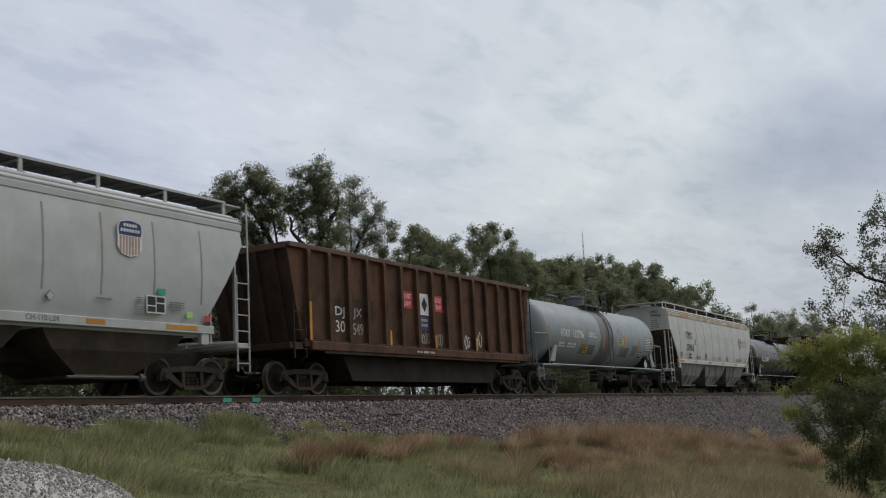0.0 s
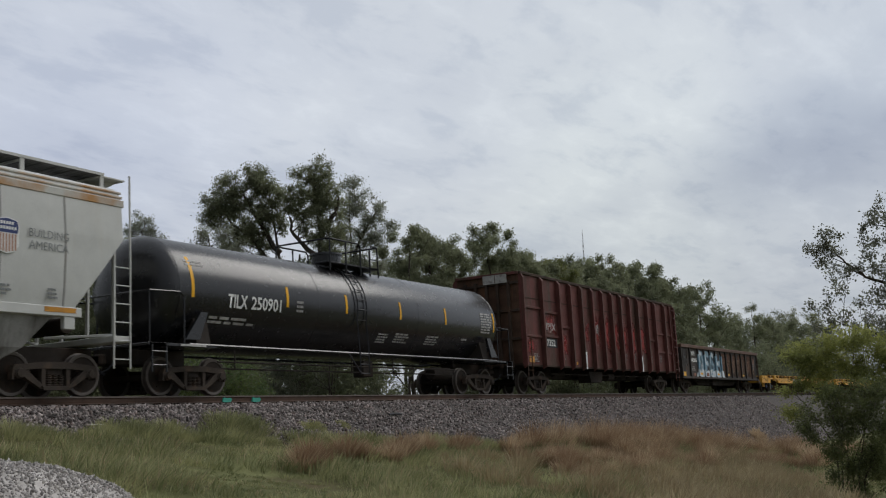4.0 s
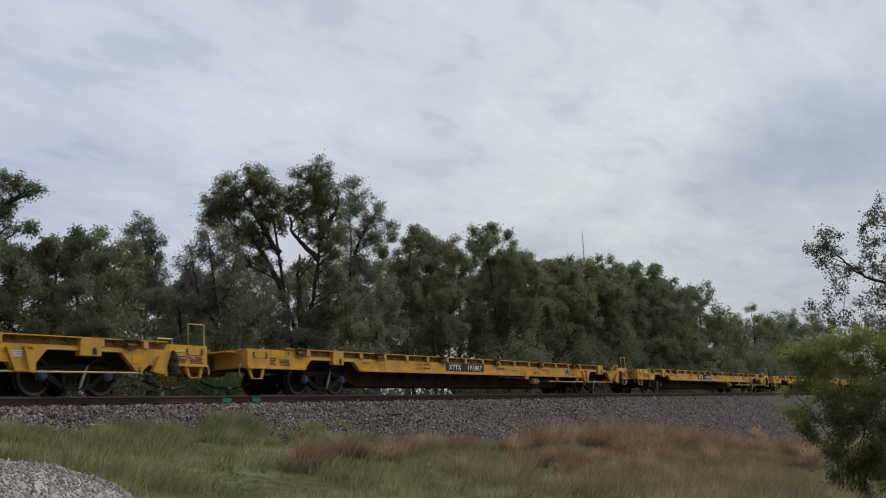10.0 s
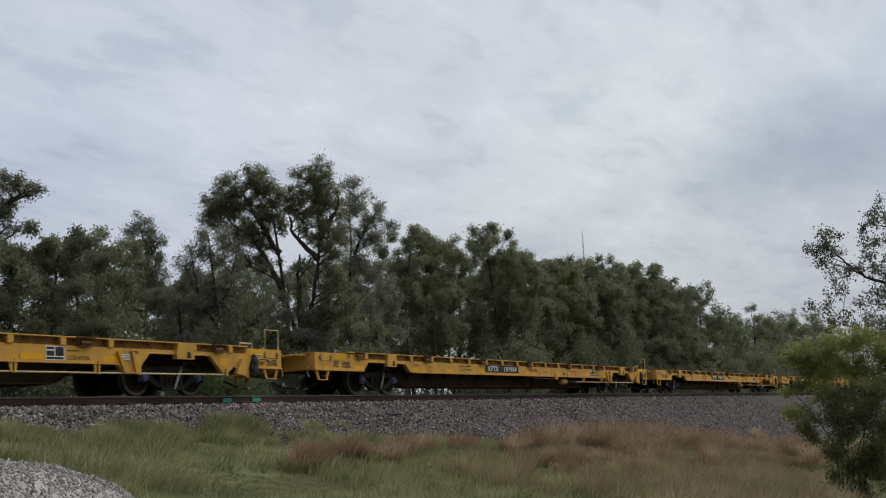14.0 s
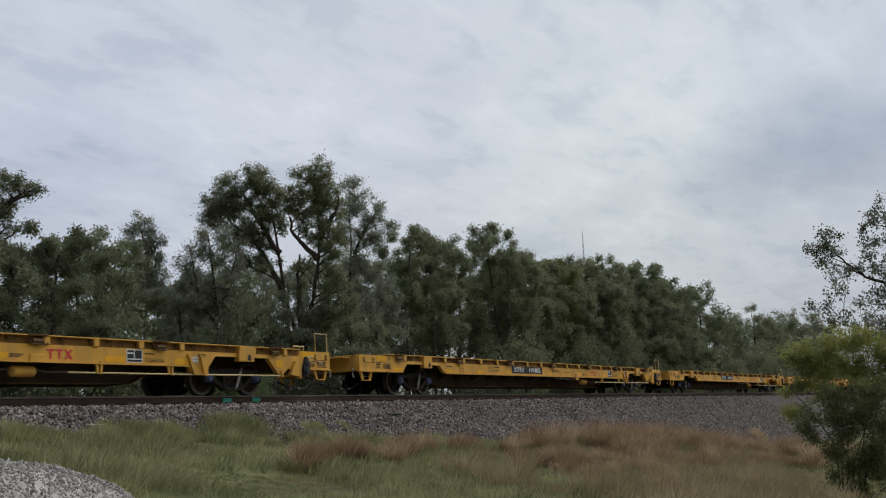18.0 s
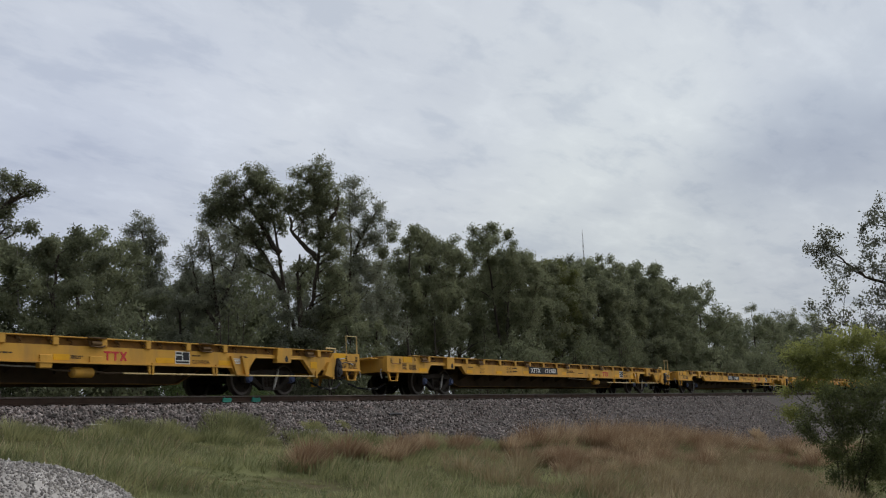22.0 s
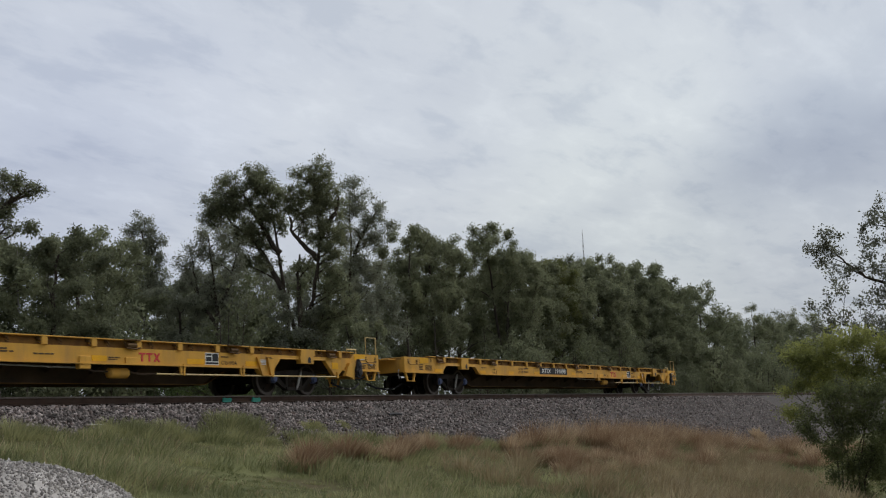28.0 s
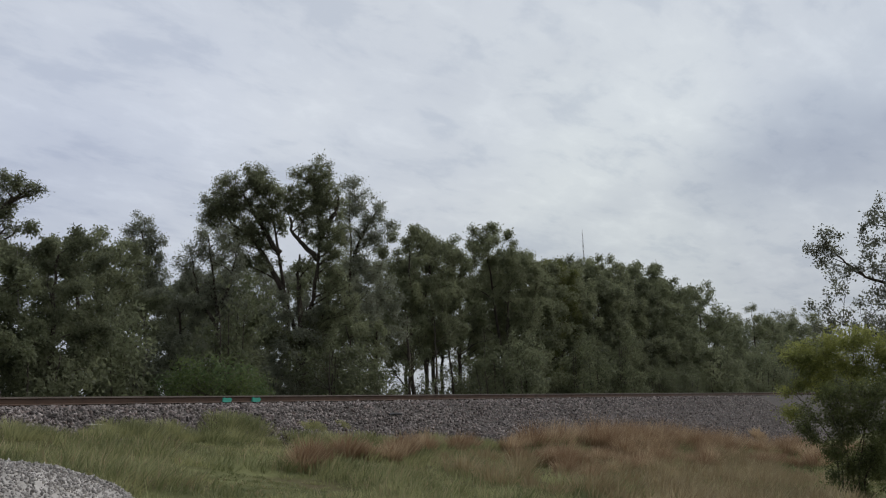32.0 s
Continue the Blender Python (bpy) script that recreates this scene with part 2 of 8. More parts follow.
M_UNDER = mat("dark_underframe_steel", (0.042, 0.036, 0.032), 0.85, vary=0.3, stain=(0.055, 0.036, 0.026), amount=0.3, bump=0.15, spec=0.06)
M_SILL = mat("brown_dusty_sill", (0.105, 0.075, 0.052), 0.8, vary=0.25, stain=SOOT, amount=0.4, bump=0.1, spec=0.06)
M_TRUCK = mat("dusty_cast_steel", (0.056, 0.046, 0.039), 0.8, vary=0.3, stain=(0.11, 0.072, 0.050), amount=0.35, stain_scale=3, bump=0.15, spec=0.06)
M_WHEEL = mat("worn_wheel_steel", (0.034, 0.028, 0.024), 0.75, 0.1, vary=0.25, stain=(0.075, 0.045, 0.03), amount=0.3, stain_scale=4, bump=0.1, spec=0.06)
M_TREAD = mat("polished_wheel_rim", (0.11, 0.095, 0.085), 0.55, 0.5, vary=0.2, bump=0.04)
M_BLUE = mat("blue_bearing_paint", (0.10, 0.13, 0.26), 0.55, vary=0.25, stain=(0.06, 0.06, 0.08), amount=0.4, stain_scale=8, bump=0.05)
M_WHITE = mat("white_paint", (0.72, 0.72, 0.70), 0.6, vary=0.10, stain=(0.45, 0.43, 0.40), amount=0.25, stain_scale=4, bump=0.03)
M_FADED = mat("faded_white_lettering", (0.44, 0.43, 0.41), 0.65, vary=0.3, stain=(0.16, 0.14, 0.13), amount=0.5, stain_scale=6, bump=0.03)
M_INK = mat("black_lettering", (0.03, 0.03, 0.034), 0.6, vary=0.2, bump=0.02)
M_GREYINK = mat("grey_stencil_lettering", (0.20, 0.21, 0.21), 0.65, vary=0.2, bump=0.02)
M_ORANGE = mat("orange_reflective_tape", (0.55, 0.25, 0.035), 0.45, vary=0.15, stain=(0.30, 0.16, 0.06), amount=0.35, stain_scale=5, bump=0.03)
M_TAPE = mat("yellow_reflective_tape", (0.78, 0.40, 0.015), 0.4, vary=0.12, bump=0.03)
M_LOGO_BLUE = mat("navy_decal", (0.045, 0.06, 0.16), 0.5, vary=0.12, bump=0.02)
M_LOGO_RED = mat("red_decal", (0.55, 0.05, 0.055), 0.5, vary=0.12, bump=0.02)
M_BROWN_STRIPE = mat("faded_stripe_decal", (0.42, 0.25, 0.19), 0.55, vary=0.12, bump=0.02)
M_TEAL = mat("teal_marking_paint", (0.06, 0.36, 0.27), 0.6, vary=0.2, stain=(0.10, 0.22, 0.17), amount=0.4, stain_scale=20, bump=0.1)
M_PALE_LEMON = mat("pale_lemon_notice", (0.50, 0.50, 0.24), 0.55, vary=0.12, bump=0.02)
M_LIME = mat("lime_chalk_patch", (0.36, 0.62, 0.20), 0.6, vary=0.15, bump=0.02)
M_GRAF_WHITE = mat("white_spray_paint", (0.62, 0.66, 0.68), 0.6, vary=0.15, stain=(0.34, 0.43, 0.50), amount=0.5, stain_scale=1.6, bump=0.03)
M_GRAF_BLUE = mat("pale_blue_spray_paint", (0.20, 0.33, 0.42), 0.6, vary=0.2, stain=(0.42, 0.50, 0.54), amount=0.45, stain_scale=1.4, bump=0.03)
M_GRAF_DARK = mat("dark_spray_outline", (0.055, 0.075, 0.10), 0.6, vary=0.2, bump=0.03)
M_GRAF_RUST = mat("rust_red_scribble", (0.27, 0.12, 0.08), 0.7, vary=0.3, bump=0.05)
M_GALV = mat("galvanised_grating", (0.13, 0.13, 0.125), 0.6, 0.2, vary=0.2, stain=(0.17, 0.15, 0.13), amount=0.3, bump=0.06)
M_RAIL = mat("rusty_rail_steel", (0.095, 0.058, 0.042), 0.75, vary=0.2, stain=(0.05, 0.035, 0.028), amount=0.4, stain_scale=2, bump=0.1)
M_RAILHEAD = mat("polished_rail_head", (0.17, 0.14, 0.12), 0.5, 0.4, vary=0.15, stain=(0.10, 0.065, 0.05), amount=0.35, bump=0.04)
M_TIE = mat("creosoted_sleeper", (0.065, 0.052, 0.043), 0.9, vary=0.3, stain=(0.12, 0.10, 0.085), amount=0.3, stain_scale=5, bump=0.4)
M_BALLAST = mat("ballast_bed", (0.105, 0.094, 0.088), 0.9, vary=0.45, scale=9.0, stain=(0.07, 0.062, 0.058), amount=0.45, stain_scale=14, grain=24, bump=1.0, spec=0.06)
M_STONE = mat("crushed_ballast_stone", (0.225, 0.198, 0.188), 0.85, vary=0.25, scale=0.5, stain=(0.27, 0.20, 0.18), amount=0.4, stain_scale=6, island=0.80, grain=90, bump=0.3, spec=0.06)
M_GRAVEL = mat("pale_limestone_gravel", (0.385, 0.36, 0.34), 0.85, vary=0.18, island=0.42, grain=120, bump=0.3)
M_EARTH = mat("grassy_earth", (0.13, 0.135, 0.060), 0.95, vary=0.35, scale=0.6, stain=(0.10, 0.075, 0.045), amount=0.45, stain_scale=0.5, grain=18, bump=0.8, spec=0.06)
M_BARK = mat("grey_brown_bark", (0.095, 0.080, 0.068), 0.9, vary=0.3, stain=(0.035, 0.03, 0.025), amount=0.4, stain_scale=6, streak=True, bump=0.6, spec=0.06)
M_DEAD = mat("bleached_dead_wood", (0.30, 0.28, 0.26), 0.85, vary=0.2, bump=0.3)
M_LEAF = leaf_mat("dull_green_leaves", (0.168, 0.182, 0.110), (0.29, 0.31, 0.185), 0.58)
M_LEAF_GREY = leaf_mat("grey_green_leaves", (0.192, 0.205, 0.150), (0.31, 0.325, 0.24), 0.58)
M_LEAF_DARK = leaf_mat("deep_green_leaves", (0.150, 0.164, 0.102), (0.255, 0.278, 0.165), 0.58)
M_LEAF_UNDER = leaf_mat("shaded_undergrowth_leaves", (0.118, 0.130, 0.078), (0.205, 0.228, 0.128), 0.55)
M_LEAF_OLIVE = leaf_mat("yellow_olive_leaves", (0.125, 0.136, 0.050), (0.22, 0.23, 0.085), 0.5)
M_LEAF_BRIGHT = leaf_mat("fresh_green_leaves", (0.105, 0.160, 0.070), (0.17, 0.215, 0.080), 0.5)
M_LEAF_BUSH = leaf_mat("olive_bush_leaves", (0.150, 0.168, 0.058), (0.37, 0.385, 0.125), 0.6, 0.45, 1.6, 2.0)
M_LEAF_SHRUB = leaf_mat("dark_shrub_leaves", (0.105, 0.124, 0.060), (0.225, 0.25, 0.105), 0.6, 0.45, 1.6, 1.8)
M_LEAF_POPLAR = leaf_mat("dark_poplar_leaves", (0.155, 0.162, 0.125), (0.28, 0.29, 0.225), 0.55)
M_GRASS = leaf_mat("green_grass_blades", (0.160, 0.178, 0.078), (0.43, 0.42, 0.215), 0.4, 0.5, 1.0, 2.0)
M_STRAW = leaf_mat("dry_russet_grass", (0.285, 0.185, 0.112), (0.62, 0.48, 0.32), 0.45, 0.6, 1.3, 2.2)
M_SEED = leaf_mat("pale_seed_heads", (0.30, 0.235, 0.135), (0.52, 0.43, 0.27), 0.4, 0.5, 1.3, 2.2)
M_MAST = mat("galvanised_mast", (0.35, 0.34, 0.34), 0.5, 0.4, vary=0.1, bump=0.02)


# ---------------------------------------------------------------- mesh helpers
def mesh_of(name, verts, faces, material=None, smooth=False):
    me = bpy.data.meshes.new(name)
    me.from_pydata([tuple(v) for v in verts], [], faces)
    if material:
        me.materials.append(material)
    if smooth:
        me.polygons.foreach_set("use_smooth", [True] * len(me.polygons))
    me.update()
    return me


def soup(name, verts, faces, material):
    """One mesh from numpy arrays of equal polygons; each small piece stays an island of its own."""
    verts, faces = np.asarray(verts, np.float32), np.asarray(faces, np.int32)
    me = bpy.data.meshes.new(name)
    n, k = faces.shape
    me.vertices.add(len(verts))
    me.vertices.foreach_set("co", verts.ravel())
    me.loops.add(n * k)
    me.loops.foreach_set("vertex_index", faces.ravel())
    me.polygons.add(n)
    me.polygons.foreach_set("loop_start", np.arange(0, n * k, k, dtype=np.int32))
    me.materials.append(material)
    me.update(calc_edges=True)
    me.validate()
    return me


def part(name, bm, material, parent, label="", smooth=False):
    me = bpy.data.meshes.new(name)
    bmesh.ops.recalc_face_normals(bm, faces=bm.faces[:])
    bm.to_mesh(me)
    bm.free()
    for m in material if isinstance(material, (list, tuple)) else [material]:
        me.materials.append(m)
    if smooth:
        me.shade_smooth()
        me.set_sharp_from_angle(angle=radians(35))
    ob = new(name, me)
    ob.parent = parent
    if label:
        ob["label"] = label
    return ob


def again(ob, m, parent=None):
    """A second part on the same mesh at another pose."""
    o = new(ob.name.split(".")[0], ob.data)
    o.parent = parent or ob.parent
    o.matrix_basis = m
    if "label" in ob:
        o["label"] = ob["label"]
    return o


def B():
    return bmesh.new()


def box(bm, x0, x1, y0, y1, z0, z1, bev=0.0, mi=0):
    made = bmesh.ops.create_cube(bm, size=1.0)["verts"]
    for v in made:
        v.co = Vector(((x0 + x1) / 2 + v.co.x * (x1 - x0), (y0 + y1) / 2 + v.co.y * (y1 - y0), (z0 + z1) / 2 + v.co.z * (z1 - z0)))
    faces = {f for v in made for f in v.link_faces}
    for f in faces:
        f.material_index = mi
    if bev:
        edges = {e for v in made for e in v.link_edges}
        bmesh.ops.bevel(bm, geom=list(edges), offset=bev, segments=1, affect="EDGES")
    return bm


def prism(bm, pts, y0, y1, mi=0):
    """A polygon in x, z drawn out from y0 to y1."""
    a = [bm.verts.new((x, y0, z)) for x, z in pts]
    b = [bm.verts.new((x, y1, z)) for x, z in pts]
    n = len(pts)
    fs = [bm.faces.new(a), bm.faces.new(b[::-1])]
    fs += [bm.faces.new((a[i], b[i], b[(i + 1) % n], a[(i + 1) % n])) for i in range(n)]
    for f in fs:
        f.material_index = mi
    return bm


def prism_x(bm, pts, x0, x1, mi=0):
    """A polygon in y, z drawn out from x0 to x1."""
    a = [bm.verts.new((x0, y, z)) for y, z in pts]
    b = [bm.verts.new((x1, y, z)) for y, z in pts]
    n = len(pts)
    fs = [bm.faces.new(a), bm.faces.new(b[::-1])]
    fs += [bm.faces.new((a[i], b[i], b[(i + 1) % n], a[(i + 1) % n])) for i in range(n)]
    for f in fs:
        f.material_index = mi
    return bm


def rod(bm, pts, r, seg=6, mi=0):
    """A round bar along a polyline."""
    pts = [Vector(p) for p in pts]
    rings = []
    for i, p in enumerate(pts):
        d = (pts[min(i + 1, len(pts) - 1)] - pts[max(i - 1, 0)]).normalized()
        a = d.cross(Vector((0, 0, 1)) if abs(d.z) < 0.9 else Vector((1, 0, 0))).normalized()
        b = d.cross(a)
        rr = r[i] if isinstance(r, (list, tuple)) else r
        rings.append([bm.verts.new(p + (a * math.cos(t) + b * math.sin(t)) * rr) for t in [2 * math.pi * k / seg for k in range(seg)]])
    for q, s in zip(rings, rings[1:]):
        for k in range(seg):
            bm.faces.new((q[k], q[(k + 1) % seg], s[(k + 1) % seg], s[k])).material_index = mi
    bm.faces.new(rings[0]).material_index = mi
    bm.faces.new(rings[-1][::-1]).material_index = mi
    return bm


def lathe(bm, profile, seg, axis="x", centre=(0, 0, 0), mi=None):
    """Turns (along, radius) pairs round an axis through centre."""
    rings = []
    for a, r in profile:
        ring = []
        for k in range(seg):
            t = 2 * math.pi * k / seg
            u, v = r * math.cos(t), r * math.sin(t)
            p = {"x": (a, u, v), "y": (u, a, v), "z": (u, v, a)}[axis]
            ring.append(bm.verts.new(Vector(p) + Vector(centre)))
        rings.append(ring)
    for i, (q, s) in enumerate(zip(rings, rings[1:])):
        for k in range(seg):
            f = bm.faces.new((q[k], q[(k + 1) % seg], s[(k + 1) % seg], s[k]))
            f.material_index = mi[i] if mi else 0
    for ring in (rings[0], rings[-1]):
        if profile[0 if ring is rings[0] else -1][1] > 1e-3:
            bm.faces.new(ring)
    return bm


def tags(s, group="", kind=""):
    label, category = s.split(" | ")
    return dict(label=label, category=category, group=group, kind=kind)


# ---------------------------------------------------------------- ground
def lerp_profile(pts, y):
    for (a, za), (b, zb) in zip(pts, pts[1:]):
        if y <= b:
            t = (y - a) / (b - a) if b > a else 0
            return za + (zb - za) * max(0.0, min(1.0, t))
    return pts[-1][1]


def smooth_max(p, q, k=0.35):
    h = max(k - abs(p - q), 0.0) / k
    return max(p, q) + h * h * k * 0.25


def toe_z(x):
    """Height of the foot of the ballast slope; the land falls away down the line."""
    return max(-3.3, min(-0.80, -0.87 - 0.060 * (x - 13)))


def toe_y(x):
    return 16.86 + (toe_z(x) + 0.20) * 1.5


def ground_z(x, y):
    t = toe_z(x)
    if y < TRACK_Y:
        far = -2.45 - 0.028 * max(-10.0, min(x, 34.0))
        z = smooth_max(t - 0.185 * max(0.0, toe_y(x) - y), far)
        if y > -40:
            z += 0.09 * noise.noise(Vector((x * 0.25, y * 0.25, 3.0))) + 0.035 * noise.noise(Vector((x * 0.9, y * 0.9, 8.0)))
        return min(z, -0.45) if y < toe_y(x) else min(z, t - 0.05 * (y - toe_y(x)))
    return max(t, -1.25) if y < 22.5 else max(t, -1.25) + (-1.25 - max(t, -1.25)) * min(1.0, (y - 22.5) / 3)


def build_ground():
    xs = [-4000, -1500, -600, -300, -150, -80, -40, -20, -10] + [i * 0.75 for i in range(-8, 120)] + [95, 105, 120, 140, 170, 210, 260, 350, 500, 900, 1800, 4000]
    ys = [-4000, -1500, -500, -200, -100, -50, -25, -12, -6] + [i * 0.6 for i in range(-5, 28)] + [17.4, 19, 20.5, 22, 23, 24, 26, 28, 32, 38, 46, 60, 90, 150, 300, 700, 1600, 4000]
    verts = [(x, y, ground_z(x, y)) for x in xs for y in ys]
    n = len(ys)
    faces = [(i * n + j, (i + 1) * n + j, (i + 1) * n + j + 1, i * n + j + 1) for i in range(len(xs) - 1) for j in range(n - 1)]
    tagged(new("ground", mesh_of("ground", verts, faces, M_EARTH, True)), kind="structure", label="rough grassy ground falling away from the railway bank", category="ground")


BED = [(11.2, -3.96), (16.75, -0.34), (17.2, -0.28), (17.6, -0.215), (19.9, -0.215), (20.4, -0.28), (20.75, -0.34), (22.6, -1.5)]


def build_track():
    xs = [-700, -300, -100] + [i * 0.5 for i in range(-10, 200)] + [110, 130, 160, 200, 260, 340, 460, 700, 1200]
    verts, ys = [], []
    for a, b in zip(BED, BED[1:]):
        k = max(1, int((b[0] - a[0]) / 0.3))
        ys += [a[0] + (b[0] - a[0]) * i / k for i in range(k)]
    ys.append(BED[-1][0])
    for x in xs:
        for y in ys:
            j = 0.03 * noise.noise(Vector((x * 1.6, y * 2.2, 0)))
            verts.append((x, y, lerp_profile(BED, y) + j))
    n = len(ys)
    faces = [(i * n + j, (i + 1) * n + j, (i + 1) * n + j + 1, i * n + j + 1) for i in range(len(xs) - 1) for j in range(n - 1)]
    tagged(new("ballast", mesh_of("ballast", verts, faces, M_BALLAST, True)), kind="structure", label="grey crushed stone ballast bed of the railway", category="ballast")
    rg = random.Random(2)
    bm = B()
    for i in range(420):
        x = -60 + i * 0.53
        box(bm, x - 0.11, x + 0.11, TRACK_Y - 1.3 + rg.uniform(-0.02, 0.02), TRACK_Y + 1.3 + rg.uniform(-0.02, 0.02), -0.36, -0.186 + rg.uniform(-0.006, 0.006))
    tagged(part("sleepers", bm, M_TIE, None), "dark creosoted timber sleepers sunk in ballast", "sleeper", "", "stuff")
    # rails with head, web and foot
    sec = [(-0.036, 0.0), (0.036, 0.0), (0.037, -0.035), (0.012, -0.05), (0.010, -0.14), (0.075, -0.165), (0.075, -0.178), (-0.075, -0.178), (-0.075, -0.165), (-0.010, -0.14), (-0.012, -0.05), (-0.037, -0.035)]
    for y in (TRACK_Y - 0.755, TRACK_Y + 0.755):
        bm = B()
        prism_x(bm, [(y + a, b) for a, b in sec], -700, 1200)
        for f in bm.faces:
            c = f.calc_center_median()
            f.material_index = 1 if c.z > -0.04 else 0
        rail = part("rail", bm, [M_RAIL, M_RAILHEAD], None)
        tagged(rail, "rusty steel rail with a polished head", "rail", "rails of the track", "structure")


# ---------------------------------------------------------------- trains: running gear
def make_truck(car, x, base, r, bearing=M_TRUCK, frame_mat=M_TRUCK):
    bm = B()
    box(bm, x - 0.20, x + 0.20, -1.0, 1.0, 0.40, 0.66, 0.03)
    box(bm, x - 0.32, x + 0.32, -0.25, 0.25, 0.62, 0.72, 0.02)
    truck = part("truck", bm, M_UNDER, car, "dusty cast steel railway truck")
    h = base / 2
    for side in (-1, 1):
        y0, y1 = (side * 1.0 - 0.07, side * 1.0 + 0.07)
        bm = B()
        top = r + 0.17
        prism(bm, [(x - h - 0.17, r + 0.06), (x - h - 0.12, top), (x - 0.30, top + 0.07), (x + 0.30, top + 0.07), (x + h + 0.12, top), (x + h + 0.17, r + 0.06),
                   (x + h - 0.16, r + 0.07), (x + 0.34, top - 0.07), (x - 0.34, top - 0.07), (x - h + 0.16, r + 0.07)], y0, y1)
        for s in (-1, 1):
            prism(bm, [(x + s * (h + 0.13), r + 0.07), (x + s * (h - 0.17), r + 0.08), (x + s * 0.27, 0.17), (x + s * 0.37, 0.14)], y0 + 0.01, y1 - 0.01)
            prism(bm, [(x + s * (h + 0.17), r + 0.07), (x + s * (h + 0.12), r + 0.07), (x + s * (h + 0.13), r - 0.13), (x + s * (h + 0.18), r - 0.11)], y0, y1)
            prism(bm, [(x + s * 0.36, top), (x + s * 0.26, top), (x + s * 0.26, 0.18), (x + s * 0.35, 0.20)], y0 + 0.015, y1 - 0.015)
        prism(bm, [(x - 0.37, 0.21), (x + 0.37, 0.21), (x + 0.32, 0.12), (x - 0.32, 0.12)], y0 - 0.02, y1 + 0.02)
        part("side_frame", bm, frame_mat, truck)
        bm = B()
        for dx in (-0.15, 0.0, 0.15):
            prof = []
            for k in range(7):
                z = 0.21 + k * 0.035
                prof += [(z, 0.048), (z + 0.0175, 0.074)]
            lathe(bm, prof, 8, "z", (x + dx, side * 1.0, 0))
        part("spring_nest", bm, M_TRUCK, truck)
        for s in (-1, 1):
            bm = B()
            lathe(bm, [(side * 0.93, 0.11), (side * 1.07, 0.115), (side * 1.09, 0.09), (side * 1.12, 0.085), (side * 1.125, 0.02)], 12, "y", (x + s * h, 0, r))
            part("bearing_cap", bm, bearing, truck)
    for s in (-1, 1):
        bm = B()
        q = r
        prof = [(-0.93, 0.075), (-0.82, 0.09), (-0.815, 0.16), (-0.80, q - 0.10), (-0.815, q - 0.075), (-0.815, q - 0.012), (-0.80, q), (-0.715, q + 0.004), (-0.70, q + 0.024),
                (-0.685, q + 0.02), (-0.685, q - 0.075), (-0.70, q - 0.11), (-0.74, 0.16), (-0.72, 0.09), (-0.70, 0.08)]
        kinds = [0, 0, 0, 0, 1, 1, 1, 1, 1, 1, 0, 0, 0, 0]
        full = prof + [(-a, b) for a, b in prof[::-1]]
        lathe(bm, full, 28, "y", (0, 0, 0), kinds + [0] + kinds[::-1])
        # four lugs cast on each wheel plate
        for side in (-1, 1):
            for k in range(4):
                t = k * math.pi / 2 + 0.4
                box(bm, 0.24 * math.cos(t) - 0.035, 0.24 * math.cos(t) + 0.035, side * 0.81 - 0.01, side * 0.81 + 0.01, 0.24 * math.sin(t) - 0.02, 0.24 * math.sin(t) + 0.02)
        ws = part("wheelset", bm, [M_WHEEL, M_TREAD], truck, "dark steel wheelset with bright worn rims", True)
        ws.location = (x + s * h, 0, r)
        ws["radius"] = r
    return truck


def coupler(car, x, s):
    bm = B()
    box(bm, min(x, x + s * 0.5), max(x, x + s * 0.5), -0.07, 0.07, 0.80, 0.95, 0.02)
    box(bm, min(x + s * 0.42, x + s * 0.72), max(x + s * 0.42, x + s * 0.72), -0.14, 0.12, 0.74, 1.0, 0.04)
    part("coupler", bm, M_TRUCK, car)
    bm = B()
    rod(bm, [(x, -0.35, 0.80), (x + s * 0.18, -0.34, 0.62), (x + s * 0.42, -0.22, 0.50), (x + s * 0.62, -0.06, 0.56)], 0.025)
    part("brake_hose", bm, M_INK, car)


def ladder(car, x0, x1, y, z0, z1, n, material, name="ladder", lean=0.0):
    """Two rails and n rungs in the plane y."""
    bm = B()
    for x in (x0, x1):
        rod(bm, [(x, y, z0), (x + lean, y, z1)], 0.022, 5)
    for i in range(n):
        z = z0 + (z1 - z0) * (i + 0.5) / n
        q = lean * (i + 0.5) / n
        rod(bm, [(x0 + q, y - 0.01, z), (x1 + q, y - 0.01, z)], 0.014, 5)
    return part(name, bm, material, car)


TEXTS = {}


